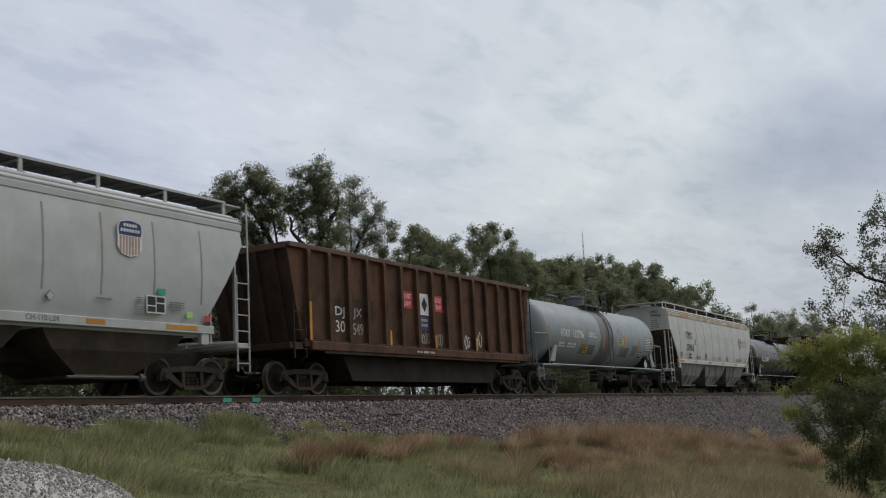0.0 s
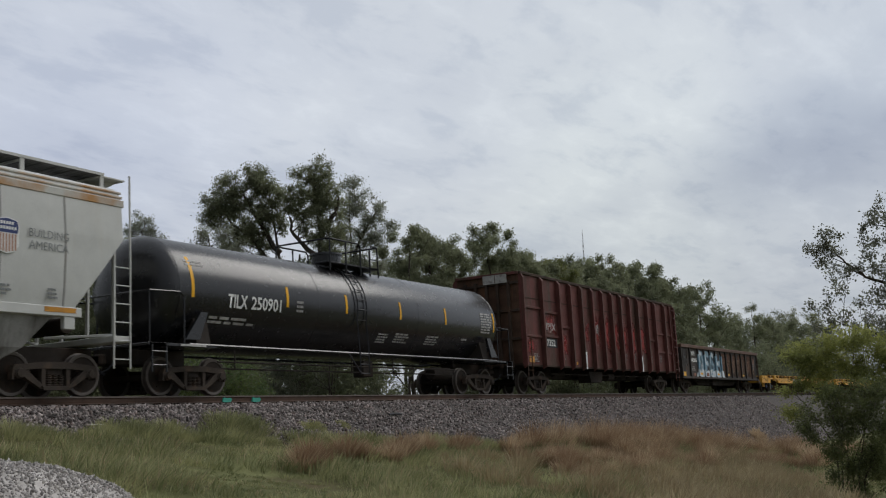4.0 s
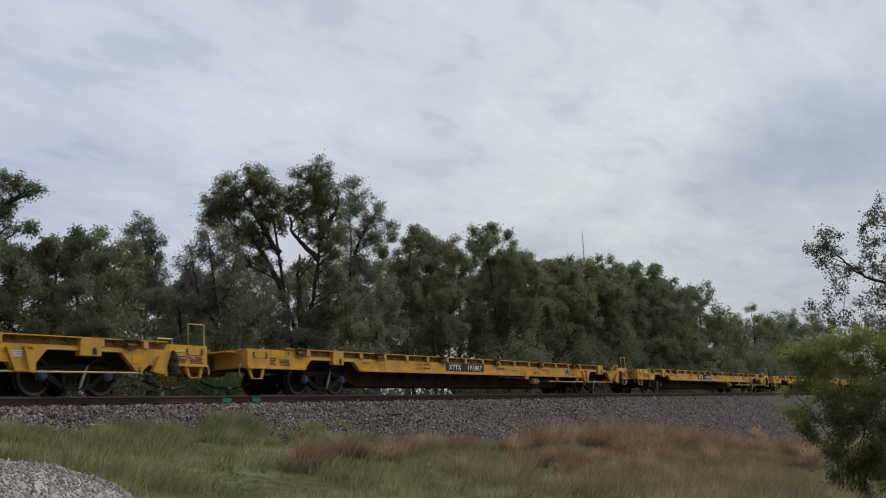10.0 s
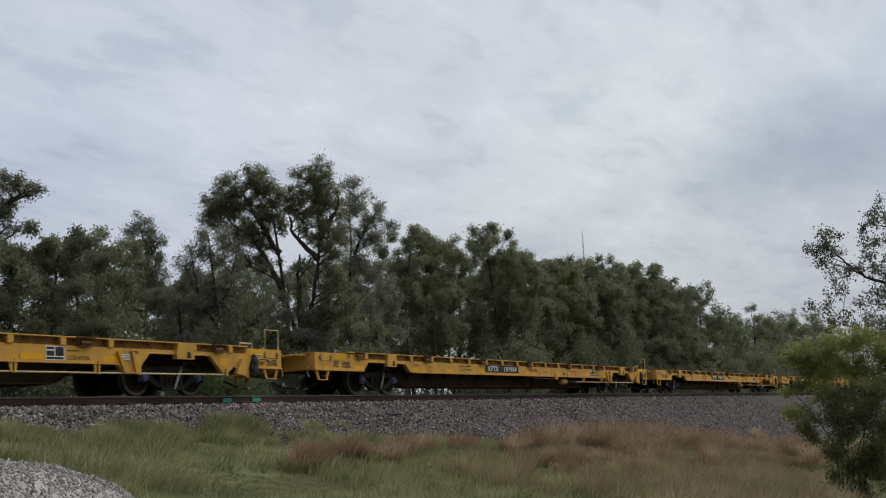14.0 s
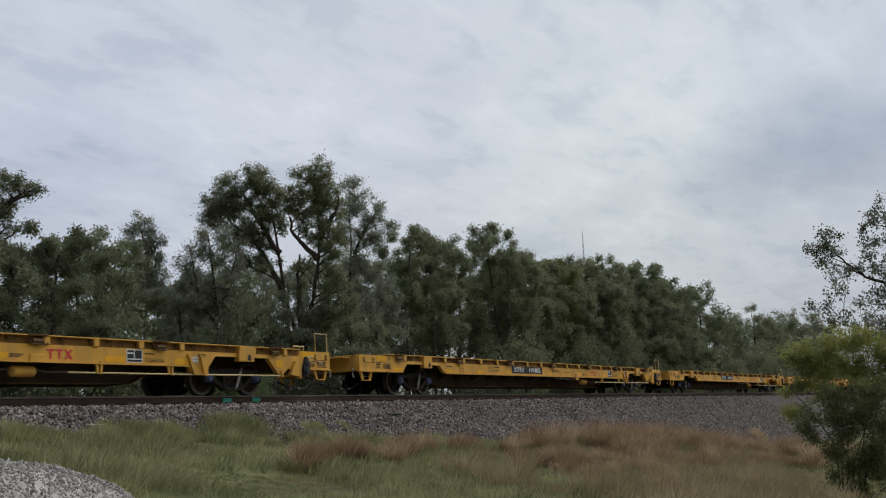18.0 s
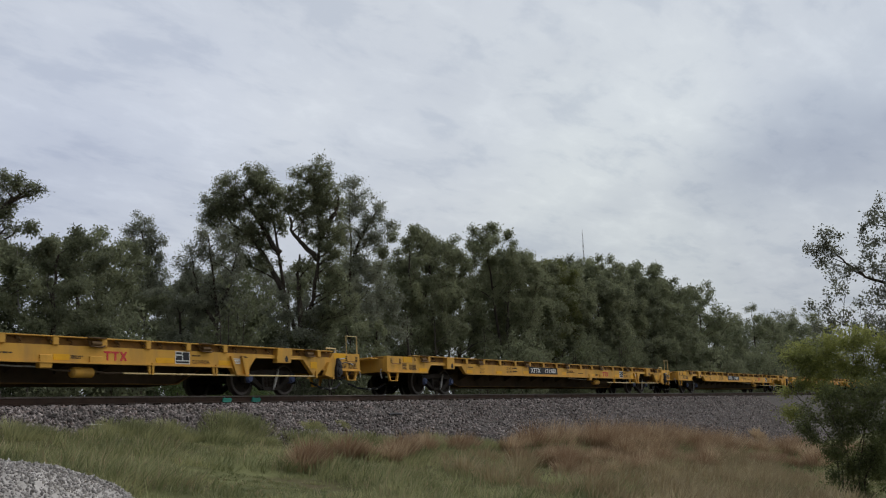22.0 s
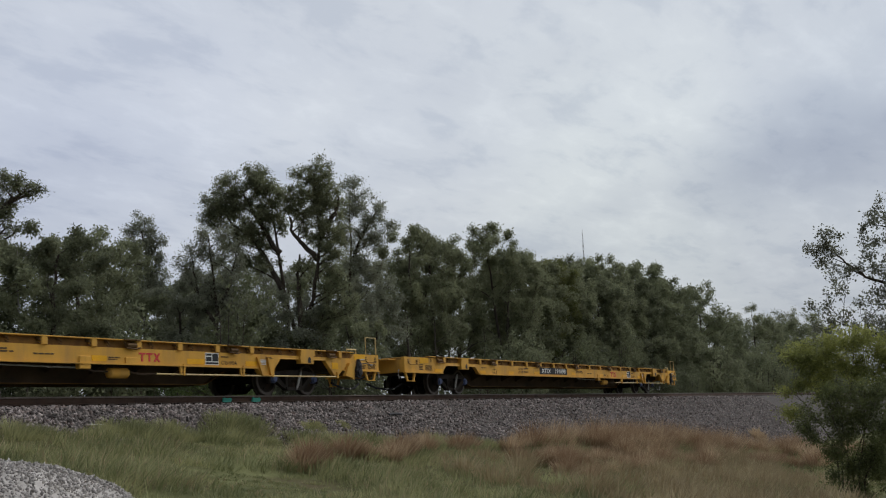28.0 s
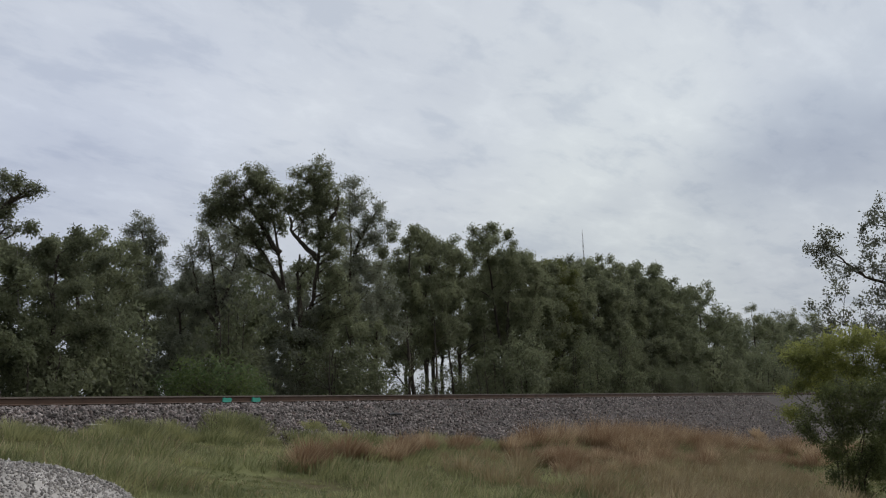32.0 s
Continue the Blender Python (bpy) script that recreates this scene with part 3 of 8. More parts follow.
def lettering(parent, text, x, z, height, y, material, width=None, name="lettering", bold=0.0, slant=0.0):
    """Painted words on the near side, left edge at x, baseline at z."""
    if (text, bold) not in TEXTS:
        cu = bpy.data.curves.new("lettering", "FONT")
        cu.body, cu.size, cu.resolution_u, cu.extrude, cu.offset = text, 1.0, 2, 0.0, bold
        tmp = bpy.data.objects.new("lettering", cu)
        TEXTS[text, bold] = bpy.data.meshes.new_from_object(tmp)
        bpy.data.objects.remove(tmp)
    src = TEXTS[text, bold]
    co = np.zeros(len(src.vertices) * 3, np.float32)
    src.vertices.foreach_get("co", co)
    co = co.reshape(-1, 3)
    me = src.copy()
    w, h = co[:, 0].max() - co[:, 0].min(), co[:, 1].max() - co[:, 1].min()
    sx = (width / w) if width else height / h
    co2 = np.stack([x + (co[:, 0] - co[:, 0].min()) * sx + slant * (co[:, 1] - co[:, 1].min()) * height / h, np.full(len(co), y), z + (co[:, 1] - co[:, 1].min()) * height / h], 1)
    me.vertices.foreach_set("co", co2.astype(np.float32).ravel())
    me.materials.clear()
    me.materials.append(material)
    me.update()
    ob = new(name, me)
    ob.parent = parent
    return ob


def bars(parent, x, z, w, h, y, material, rows=3, seed=0, name="stencil_text", fill=0.55):
    """Small writing too far off to read, as broken bars."""
    rg = random.Random(seed)
    bm = B()
    step = h / rows
    for i in range(rows):
        z1 = z + h - i * step
        q = x
        end = x + w * rg.uniform(0.7, 1.0)
        while q < end:
            ln = min(rg.uniform(0.10, 0.3) * w, end - q)
            box(bm, q, q + ln, y - 0.003, y + 0.003, z1 - step * fill, z1)
            q += ln + 0.05 * w
    return part(name, bm, material, parent)


def plate(parent, x0, x1, z0, z1, y, material, name="decal", t=0.004, label=""):
    bm = B()
    box(bm, x0, x1, y - t, y + t, z0, z1)
    return part(name, bm, material, parent, label)


def decal(parent, pts, y, material, name="decal", t=0.004, label=""):
    bm = B()
    prism(bm, pts, y - t, y + t)
    return part(name, bm, material, parent, label)


# ---------------------------------------------------------------- freight cars
def car_root(name, s, group="cars of the freight train"):
    return tagged(new(name), **tags(s, group))


def side_y(profile, z):
    return lerp_profile([(a, b) for a, b in profile], z)


def covered_hopper(name, words, half, wall, end_top, slope_foot, rust, bay_mat, bays, curve, sill=1.36):
    """Round-sided grain hopper: lofted body with sloped end sheets, roof walkway, bays, end ladders."""
    car = car_root(name, words)
    H = half
    ring = []
    for z, w in curve:
        if z <= 1.62:
            x = H - slope_foot
        elif z < end_top:
            x = H - slope_foot + (slope_foot - 0.25) * (z - 1.62) / (end_top - 1.62)
        else:
            x = H - 0.22
        ring.append((z, x, w))
    bm = B()
    rows = []
    for z, x, w in ring:
        c = 0.10
        q = 0.0 if z >= end_top else min(0.75, 0.30 + 0.5 * (end_top - z))
        rows.append([bm.verts.new(v) for v in ((-x, -w + c * 0.4, z), (-x + c * 0.4, -w, z), (x - c * 0.4, -w, z), (x, -w + c * 0.4, z), (x - q, -w + c, z), (x - q, w - c, z), (x, w - c * 0.4, z), (x - c * 0.4, w, z), (-x + c * 0.4, w, z), (-x, w - c * 0.4, z), (-x + q, w - c, z), (-x + q, -w + c, z))])
    for a, b in zip(rows, rows[1:]):
        for k in range(12):
            face = bm.faces.new((a[k], a[(k + 1) % 12], b[(k + 1) % 12], b[k]))
            # end sheets inside their flanges: rusty, the recess's shade put into their colour
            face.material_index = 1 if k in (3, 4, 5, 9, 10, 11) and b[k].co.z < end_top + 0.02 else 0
    bmesh.ops.triangulate(bm, faces=[bm.faces.new(rows[0]), bm.faces.new(rows[-1][::-1])])
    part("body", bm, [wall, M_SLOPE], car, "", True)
    # roof edge moulding
    for s in (-1, 1):
        for z, h in ((4.04, 0.16), (4.19, 0.05), (4.30, 0.05)):
            w = side_y(curve, z)
            bm = B()
            box(bm, -H + 0.2, H - 0.2, s * w - 0.035, s * w + 0.035, z - h / 2, z + h / 2, 0.012)
            part("roof_moulding", bm, rust, car)
    # vertical panel seams that follow the side's curve
    k = 11
    for i in range(1, k):
        x = -H + 0.25 + (2 * H - 0.5) * i / k
        zs = [z for z, q in curve if 1.6 < z < 4.0]
        top = 1.62 + (end_top - 1.62) * max(0.0, (abs(x) - (H - slope_foot)) / (slope_foot - 0.25))
        zs = [max(z, top) for z in zs]
        bm = B()
        for z0, z1 in zip(zs, zs[1:]):
            if z1 - z0 > 0.01:
                a, b = side_y(curve, z0), side_y(curve, z1)
                v = [bm.verts.new(p) for p in ((x - 0.03, -a - 0.001, z0), (x, -a - 0.007, z0), (x + 0.03, -a - 0.001, z0), (x + 0.03, -b - 0.001, z1), (x, -b - 0.007, z1), (x - 0.03, -b - 0.001, z1))]
                bm.faces.new((v[0], v[1], v[4], v[5]))
                bm.faces.new((v[1], v[2], v[3], v[4]))
        part("panel_seam", bm, M_SEAM, car)
    # side sill
    for s in (-1, 1):
        bm = B()
        box(bm, -H + 1.3, H - 1.3, s * 1.50 - 0.05, s * 1.50 + 0.05, sill, sill + 0.20, 0.012)
        part("side_sill", bm, wall, car)
        for e in (-1, 1):
            bm = B()
            box(bm, min(e * (H - 1.45), e * (H - 1.72)), max(e * (H - 1.45), e * (H - 1.72)), s * 1.47 - 0.06, s * 1.47 + 0.06, sill - 0.26, sill + 0.04, 0.015)
            part("jacking_pad", bm, wall, car)
    # end sheets, stub sill and end platform
    bm = B()
    box(bm, -H, H, -0.30, 0.30, 0.72, 1.08, 0.02)
    part("centre_sill", bm, M_UNDER, car)
    for e in (-1, 1):
        bm = B()
        box(bm, min(e * H, e * (H - 0.45)), max(e * H, e * (H - 0.45)), -1.50, 1.50, 1.12, 1.26, 0.015)
        part("end_platform", bm, wall, car)
        for y in (-1.25, -0.42, 0.42, 1.25):
            bm = B()
            box(bm, min(e * (H - 0.26), e * (H - 0.20)), max(e * (H - 0.26), e * (H - 0.20)), y - 0.04, y + 0.04, 1.26, 3.3 if abs(y) > 1 else 2.6, 0.008)
            part("end_post", bm, wall, car)
        for y in (-0.9, 0.9):
            bm = B()
            rod(bm, [(e * (H - 0.23), y * 1.38, 1.3), (e * (H - 1.3), y * 0.4, 1.25)], 0.035, 5)
            part("end_brace", bm, wall, car)
        bm = B()
        lathe(bm, [(-0.55, 0.02), (-0.55, 0.17), (-0.50, 0.19), (0.50, 0.19), (0.55, 0.17), (0.55, 0.02)], 12, "y", (e * (H - 0.75), 0.15, 1.55))
        part("air_reservoir", bm, M_UNDER, car, "", True)
        bm = B()
        ring_pts = [(e * (H - 0.30), 0.75 + 0.27 * math.cos(t), 1.95 + 0.27 * math.sin(t)) for t in [2 * math.pi * q / 16 for q in range(17)]]
        rod(bm, ring_pts, 0.018, 5)
        rod(bm, [(e * (H - 0.30), 0.5, 1.95), (e * (H - 0.30), 1.0, 1.95)], 0.014, 5)
        part("hand_brake_wheel", bm, wall, car)
        xa, xb = e * (H - 0.02), e * (H - 0.46)
        lo, hi = min(xa, xb), max(xa, xb)
        ladder(car, lo, hi, -1.53, 0.55, 2.95, 6, wall)
        ladder(car, lo, hi, 1.53, 0.55, 2.95, 6, wall)
        for s in (-1, 1):
            bm = B()
            rod(bm, [(e * (H - 0.02), s * 1.53, 2.9), (e * (H - 0.02), s * 1.50, 4.72)], 0.024, 5)
            part("grab_post", bm, wall, car)
        coupler(car, e * (H - 0.05), e)
    # roof walkway on posts
    bm = B()
    for s in (-1, 1):
        for i in range(7):
            y = s * (0.42 + 0.12 * i)
            box(bm, -H + 0.45, H - 0.45, y - 0.052, y + 0.052, 4.70, 4.735)
        for i in range(int(2 * H / 0.4)):
            x = -H + 0.5 + i * 0.4
            box(bm, x - 0.012, x + 0.012, s * 0.40, s * 1.16, 4.685, 4.70)
    part("roof_walkway", bm, M_GALV, car, "dark open steel grating")
    n = 9
    for i in range(n):
        x = -H + 0.5 + (2 * H - 1.0) * i / (n - 1)
        for s in (-1, 1):
            bm = B()
            box(bm, x - 0.05, x + 0.05, s * 1.17 - 0.02, s * 1.17 + 0.02, 4.40, 4.74, 0.006)
            box(bm, x - 0.04, x + 0.04, min(s * 0.4, s * 1.17), max(s * 0.4, s * 1.17), 4.655, 4.685)
            part("walkway_bracket", bm, wall, car)
    bm = B()
    for s in (-1, 1):
        box(bm, -H + 0.45, H - 0.45, s * 1.19 - 0.012, s * 1.19 + 0.012, 4.70, 4.76)
        part("walkway_edge", bm, wall, car)
        bm = B()
    bm.free()
    for e in (-1, 1):
        bm = B()
        p, q = sorted((e * (H - 0.55), e * (H + 0.12)))
        box(bm, p, q, -1.2, 1.2, 4.66, 4.70, 0.008)
        for y in (-0.9, 0.0, 0.9):
            prism(bm, [(e * (H - 0.22), 4.66), (e * (H + 0.10), 4.66), (e * (H - 0.22), 4.48)], y - 0.03, y + 0.03)
        part("end_walkway", bm, wall, car)
    for i in range(4):
        bm = B()
        x = -H + 2.6 + (2 * H - 5.2) * i / 3
        box(bm, x - 1.6, x + 1.6, -0.3, 0.3, 4.50, 4.66, 0.03)
        part("roof_hatch", bm, wall, car)
    # discharge bays
    span = (2 * H - 2 * 1.9) / bays
    for i in range(bays):
        c = -H + 1.9 + span * (i + 0.5)
        a, b = span * 0.5, 0.80
        bm = B()
        lo = [bm.verts.new((c + q * b, y, 0.46)) for q, y in ((-1, -0.95), (1, -0.95), (1, 0.95), (-1, 0.95))]
        mid = [bm.verts.new((c + q * a * 0.74, y, 0.95)) for q, y in ((-1, -1.25), (1, -1.25), (1, 1.25), (-1, 1.25))]
        hi = [bm.verts.new((c + q * a, y, 1.62)) for q, y in ((-1, -1.44), (1, -1.44), (1, 1.44), (-1, 1.44))]
        for p, q in ((lo, mid), (mid, hi)):
            for k in range(4):
                bm.faces.new((p[k], p[(k + 1) % 4], q[(k + 1) % 4], q[k]))
        bm.faces.new(lo)
        bm.faces.new(hi[::-1])
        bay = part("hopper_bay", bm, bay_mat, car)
        bm = B()
        box(bm, c - 0.86, c + 0.86, -1.0, 1.0, 0.36, 0.46, 0.015)
        part("outlet_gate", bm, M_SILL, bay)
        bm = B()
        rod(bm, [(c - 1.1, -1.04, 0.40), (c + 1.1, -1.04, 0.40)], 0.035, 6)
        lathe(bm, [(-0.06, 0.03), (-0.05, 0.09), (0.05, 0.09), (0.06, 0.03)], 8, "x", (c + 0.95, -1.04, 0.40))
        part("gate_shaft", bm, M_GALV, bay)
    for s in (-1, 1):
        make_truck(car, s * (H - 1.52), 1.778, 0.457)
    return car


CURVE_FLAT = [(1.58, 1.46), (1.66, 1.50), (2.2, 1.56), (2.8, 1.585), (3.31, 1.575), (3.34, 1.575), (3.95, 1.52), (4.1, 1.49), (4.3, 1.42), (4.42, 1.25), (4.52, 0.8), (4.56, 0.3)]
CURVE_ROUND = [(1.36, 1.40), (1.6, 1.49), (2.1, 1.57), (2.7, 1.61), (3.3, 1.59), (3.6, 1.555), (3.63, 1.55), (3.8, 1.52), (4.05, 1.47), (4.25, 1.40), (4.40, 1.22), (4.52, 0.8), (4.56, 0.3)]


def shield(car, x, z, w, h, y):
    """A heraldic shield: blue head over stripes, on a pale edge."""
    def outline(k):
        return [(x + w * 0.5 + (a - 0.5) * w * k, z + h * 0.5 + (b - 0.5) * h * k) for a, b in
                ((0.08, 0.92), (0.30, 0.97), (0.5, 1.0), (0.70, 0.97), (0.92, 0.92), (1.0, 0.74), (0.97, 0.5), (0.99, 0.25), (0.82, 0.07), (0.5, 0.0), (0.18, 0.07), (0.01, 0.25), (0.03, 0.5), (0.0, 0.74))]
    decal(car, outline(1.0), y, M_WHITE, "shield_edge")
    decal(car, [(x + w * a, z + h * b) for a, b in ((0.10, 0.90), (0.30, 0.945), (0.5, 0.97), (0.70, 0.945), (0.90, 0.90), (0.95, 0.74), (0.92, 0.57), (0.08, 0.57), (0.05, 0.74))],
          y - 0.004, M_LOGO_BLUE, "shield_head")
    for row, k in ((0.80, 5), (0.66, 7)):
        for i in range(k):
            q = 0.5 + (i - k / 2) * 0.11
            plate(car, x + w * (q + 0.015), x + w * (q + 0.095), z + h * row, z + h * (row + 0.085), y - 0.006, M_WHITE, "shield_block", 0.003)
    for i in range(7):
        a = 0.10 + i * 0.118
        b = 0.10 - 0.06 * (1 - abs(i - 3) / 3)
        plate(car, x + w * a, x + w * (a + 0.065), z + h * b, z + h * 0.55, y - 0.004, M_BROWN_STRIPE, "shield_stripe")


def hopper_marks_one(car):
    y = -1.625
    shield(car, 4.16, 2.99, 0.74, 0.84, y)
    lettering(car, "CH-110-L04", 1.91, 1.47, 0.12, -1.553, M_INK, 0.80)
    for x0, w in ((3.40, 0.5), (5.68, 1.0)):
        plate(car, x0, x0 + w, 1.48, 1.58, -1.553, M_ORANGE, "reflector")
    plate(car, 5.03, 5.60, 1.80, 2.20, -1.60, M_WHITE, "stencil_panel")
    for x0, x1, z0, z1 in ((5.06, 5.30, 1.98, 2.17), (5.33, 5.57, 2.05, 2.17), (5.33, 5.57, 1.83, 2.02), (5.06, 5.30, 1.83, 1.95)):
        plate(car, x0, x1, z0, z1, -1.604, M_INK, "stencil_field")
    plate(car, 5.36, 5.60, 2.23, 2.37, -1.612, M_TEAL, "chalk_patch")
    plate(car, 6.28, 6.48, 1.76, 1.90, -1.592, M_LIME, "chalk_patch")
    plate(car, 6.89, 7.08, 1.70, 1.85, -1.585, M_LOGO_RED, "chalk_patch")
    bars(car, 3.6, 1.98, 0.5, 0.06, -1.60, M_GREYINK, 1, 5)
    bars(car, 5.75, 1.88, 0.5, 0.22, -1.60, M_GREYINK, 4, 6)
    bars(car, 4.76, 1.72, 0.2, 0.20, -1.60, M_GREYINK, 4, 7)
    bars(car, 4.76, 1.97, 0.2, 0.16, -1.60, M_GREYINK, 4, 9)
    decal(car, [(2.33, 1.98), (2.44, 1.86), (2.56, 1.98), (2.44, 2.10)], -1.600, M_GREYINK, "placard")
    decal(car, [(2.36, 1.98), (2.44, 1.89), (2.53, 1.98), (2.44, 2.07)], -1.604, M_HOPPER, "placard_field")


def hopper_marks_two(car):
    H = 8.45
    lettering(car, "CMO", -5.70, 2.95, 0.40, -1.60, M_INK, 1.14)
    lettering(car, "20968", -5.72, 2.27, 0.40, -1.585, M_INK, 1.34)
    lettering(car, "LD LMT", -5.80, 2.02, 0.105, -1.580, M_INK, 0.42)
    lettering(car, "LT WT", -5.80, 1.85, 0.105, -1.576, M_INK, 0.36)
    bars(car, -5.25, 2.02, 0.42, 0.11, -1.580, M_INK, 1, 3, fill=0.9)
    bars(car, -5.25, 1.85, 0.38, 0.11, -1.576, M_INK, 1, 33, fill=0.9)
    lettering(car, "CH-110-L05", -0.95, 1.92, 0.10, -1.578, M_INK, 0.76)
    lettering(car, "BUILDING", 5.84, 3.13, 0.17, -1.602, M_GREYINK, 0.93)
    lettering(car, "AMERICA", 5.84, 2.88, 0.17, -1.60, M_GREYINK, 0.93)
    shield(car, 5.06, 2.72, 0.56, 0.72, -1.605)
    for x, w in ((-7.1, 0.92), (-4.36, 0.45), (-1.63, 0.45), (1.1, 0.45), (3.92, 0.40), (6.25, 0.75)):
        plate(car, x, x + w, 1.66, 1.76, -1.553, M_ORANGE, "reflector")
    for x, w, h, r, k in ((-4.0, 0.9, 0.16, 2, 1), (-2.35, 0.5, 0.34, 7, 2), (2.0, 0.45, 0.3, 7, 3), (0.2, 0.7, 0.2, 3, 4), (-6.75, 0.3, 0.3, 3, 5), (4.3, 0.5, 0.2, 3, 6), (6.3, 0.25, 0.25, 3, 8), (4.9, 0.6, 0.25, 3, 9)):
        bars(car, x, 1.88, w, h, -1.575, M_GREYINK, r, 10 + k)
    plate(car, -4.15, -3.86, 2.66, 2.94, -1.598, M_GREYINK, "label_plate")
    plate(car, -4.12, -3.89, 2.69, 2.91, -1.602, M_CREAM, "label_field")
    # the end sheet facing down the line
    me = lettering(car, "20968", 0.0, 4.05, 0.16, 0.0, M_INK, 0.55, name="end_lettering")
    me.matrix_basis = Matrix(((0, -1, 0, -H + 0.205), (-1, 0, 0, -0.55), (0, 0, 1, 0), (0, 0, 0, 1)))
    for k in range(5):
        q = bars(car, 0.0, 3.42 + 0.1 * k, 0.5, 0.06, 0.0, M_GREYINK, 1, 300 + k, "end_lettering")
        q.matrix_basis = Matrix(((0, -1, 0, -H + 0.205), (-1, 0, 0, -0.55), (0, 0, 1, 0), (0, 0, 0, 1)))
    me = lettering(car, "CMO", 0.0, 4.27, 0.14, 0.0, M_INK, 0.42, name="end_lettering")
    me.matrix_basis = Matrix(((0, -1, 0, -H + 0.205), (-1, 0, 0, -0.55), (0, 0, 1, 0), (0, 0, 0, 1)))


def high_gondola(name, words, half, z_top, z_floor, wall, dark, ribs, rib_w, rib_d, truck_x, end_slope, rim, post_first, post_pitch):
    """Open-topped box with side posts; its near end leans in by end_slope."""
    car = car_root(name, words)
    H = half
    for s in (-1, 1):
        y = s * 1.40
        bm = B()
        prism(bm, [(-H + end_slope, z_floor), (H - end_slope, z_floor), (H, z_top), (-H, z_top)], y - 0.02, y + 0.02)
        part("side_wall", bm, wall, car)
        for i in range(ribs):
            x = post_first + post_pitch * i
            bm = B()
            prism_x(bm, [(s * 1.42, z_floor - 0.10), (s * (1.42 + rib_d), z_floor - 0.10), (s * (1.42 + rib_d), z_top - 0.12), (s * (1.42 + rib_d * 0.7), z_top - 0.04), (s * 1.42, z_top - 0.04)], x - rib_w / 2, x + rib_w / 2)
            part("side_post", bm, wall, car)
        bm = B()
        box(bm, -H, H, s * 1.43 - 0.09, s * 1.43 + 0.09, z_top - 0.06, z_top + 0.08, 0.015)
        part("top_chord", bm, rim, car)
        bm = B()
        box(bm, -H + end_slope, H - end_slope, s * 1.46 - 0.07, s * 1.46 + 0.07, z_floor - 0.24, z_floor - 0.02, 0.015)
        part("side_sill", bm, dark, car)
    for e in (-1, 1):
        bm = B()
        q = [(e * (H - end_slope), z_floor), (e * H, z_top), (e * (H - 0.05), z_top), (e * (H - end_slope - 0.05), z_floor)]
        prism(bm, q, -1.38, 1.38)
        part("end_wall", bm, dark, car)
        for y in (-0.95, -0.32, 0.32, 0.95):
            bm = B()
            prism(bm, [(e * (H - end_slope + 0.002), z_floor - 0.1), (e * (H - end_slope + 0.10), z_floor - 0.1), (e * (H + 0.09), z_top - 0.1), (e * (H + 0.002), z_top - 0.1)], y - 0.06, y + 0.06)
            part("end_post", bm, dark, car)
        bm = B()
        box(bm, min(e * (H - 0.04), e * (H + 0.06)), max(e * (H - 0.04), e * (H + 0.06)), -1.40, 1.40, z_top - 0.10, z_top + 0.07, 0.012)
        part("end_chord", bm, rim, car)
        bm = B()
        box(bm, min(e * (H - 0.55), e * (H + 0.02)), max(e * (H - 0.55), e * (H + 0.02)), -1.48, 1.48, z_floor - 0.30, z_floor - 0.12, 0.015)
        part("end_sill", bm, dark, car)
        coupler(car, e * (H - 0.05), e)
        make_truck(car, e * truck_x, 1.778, 0.457)
    bm = B()
    box(bm, -H + end_slope, H - end_slope, -1.36, 1.36, z_floor - 0.04, z_floor + 0.04)
    part("floor_plate", bm, dark, car)
    bm = B()
    box(bm, -H + 0.1, H - 0.1, -0.26, 0.26, 0.70, 1.02, 0.02)
    for i in range(7):
        x = -H + 1.5 + (2 * H - 3) * i / 6
        prism_x(bm, [(-1.36, z_floor - 0.08), (1.36, z_floor - 0.08), (0.3, 0.74), (-0.3, 0.74)], x - 0.05, x + 0.05)
    part("centre_sill", bm, M_UNDER, car)
    return car


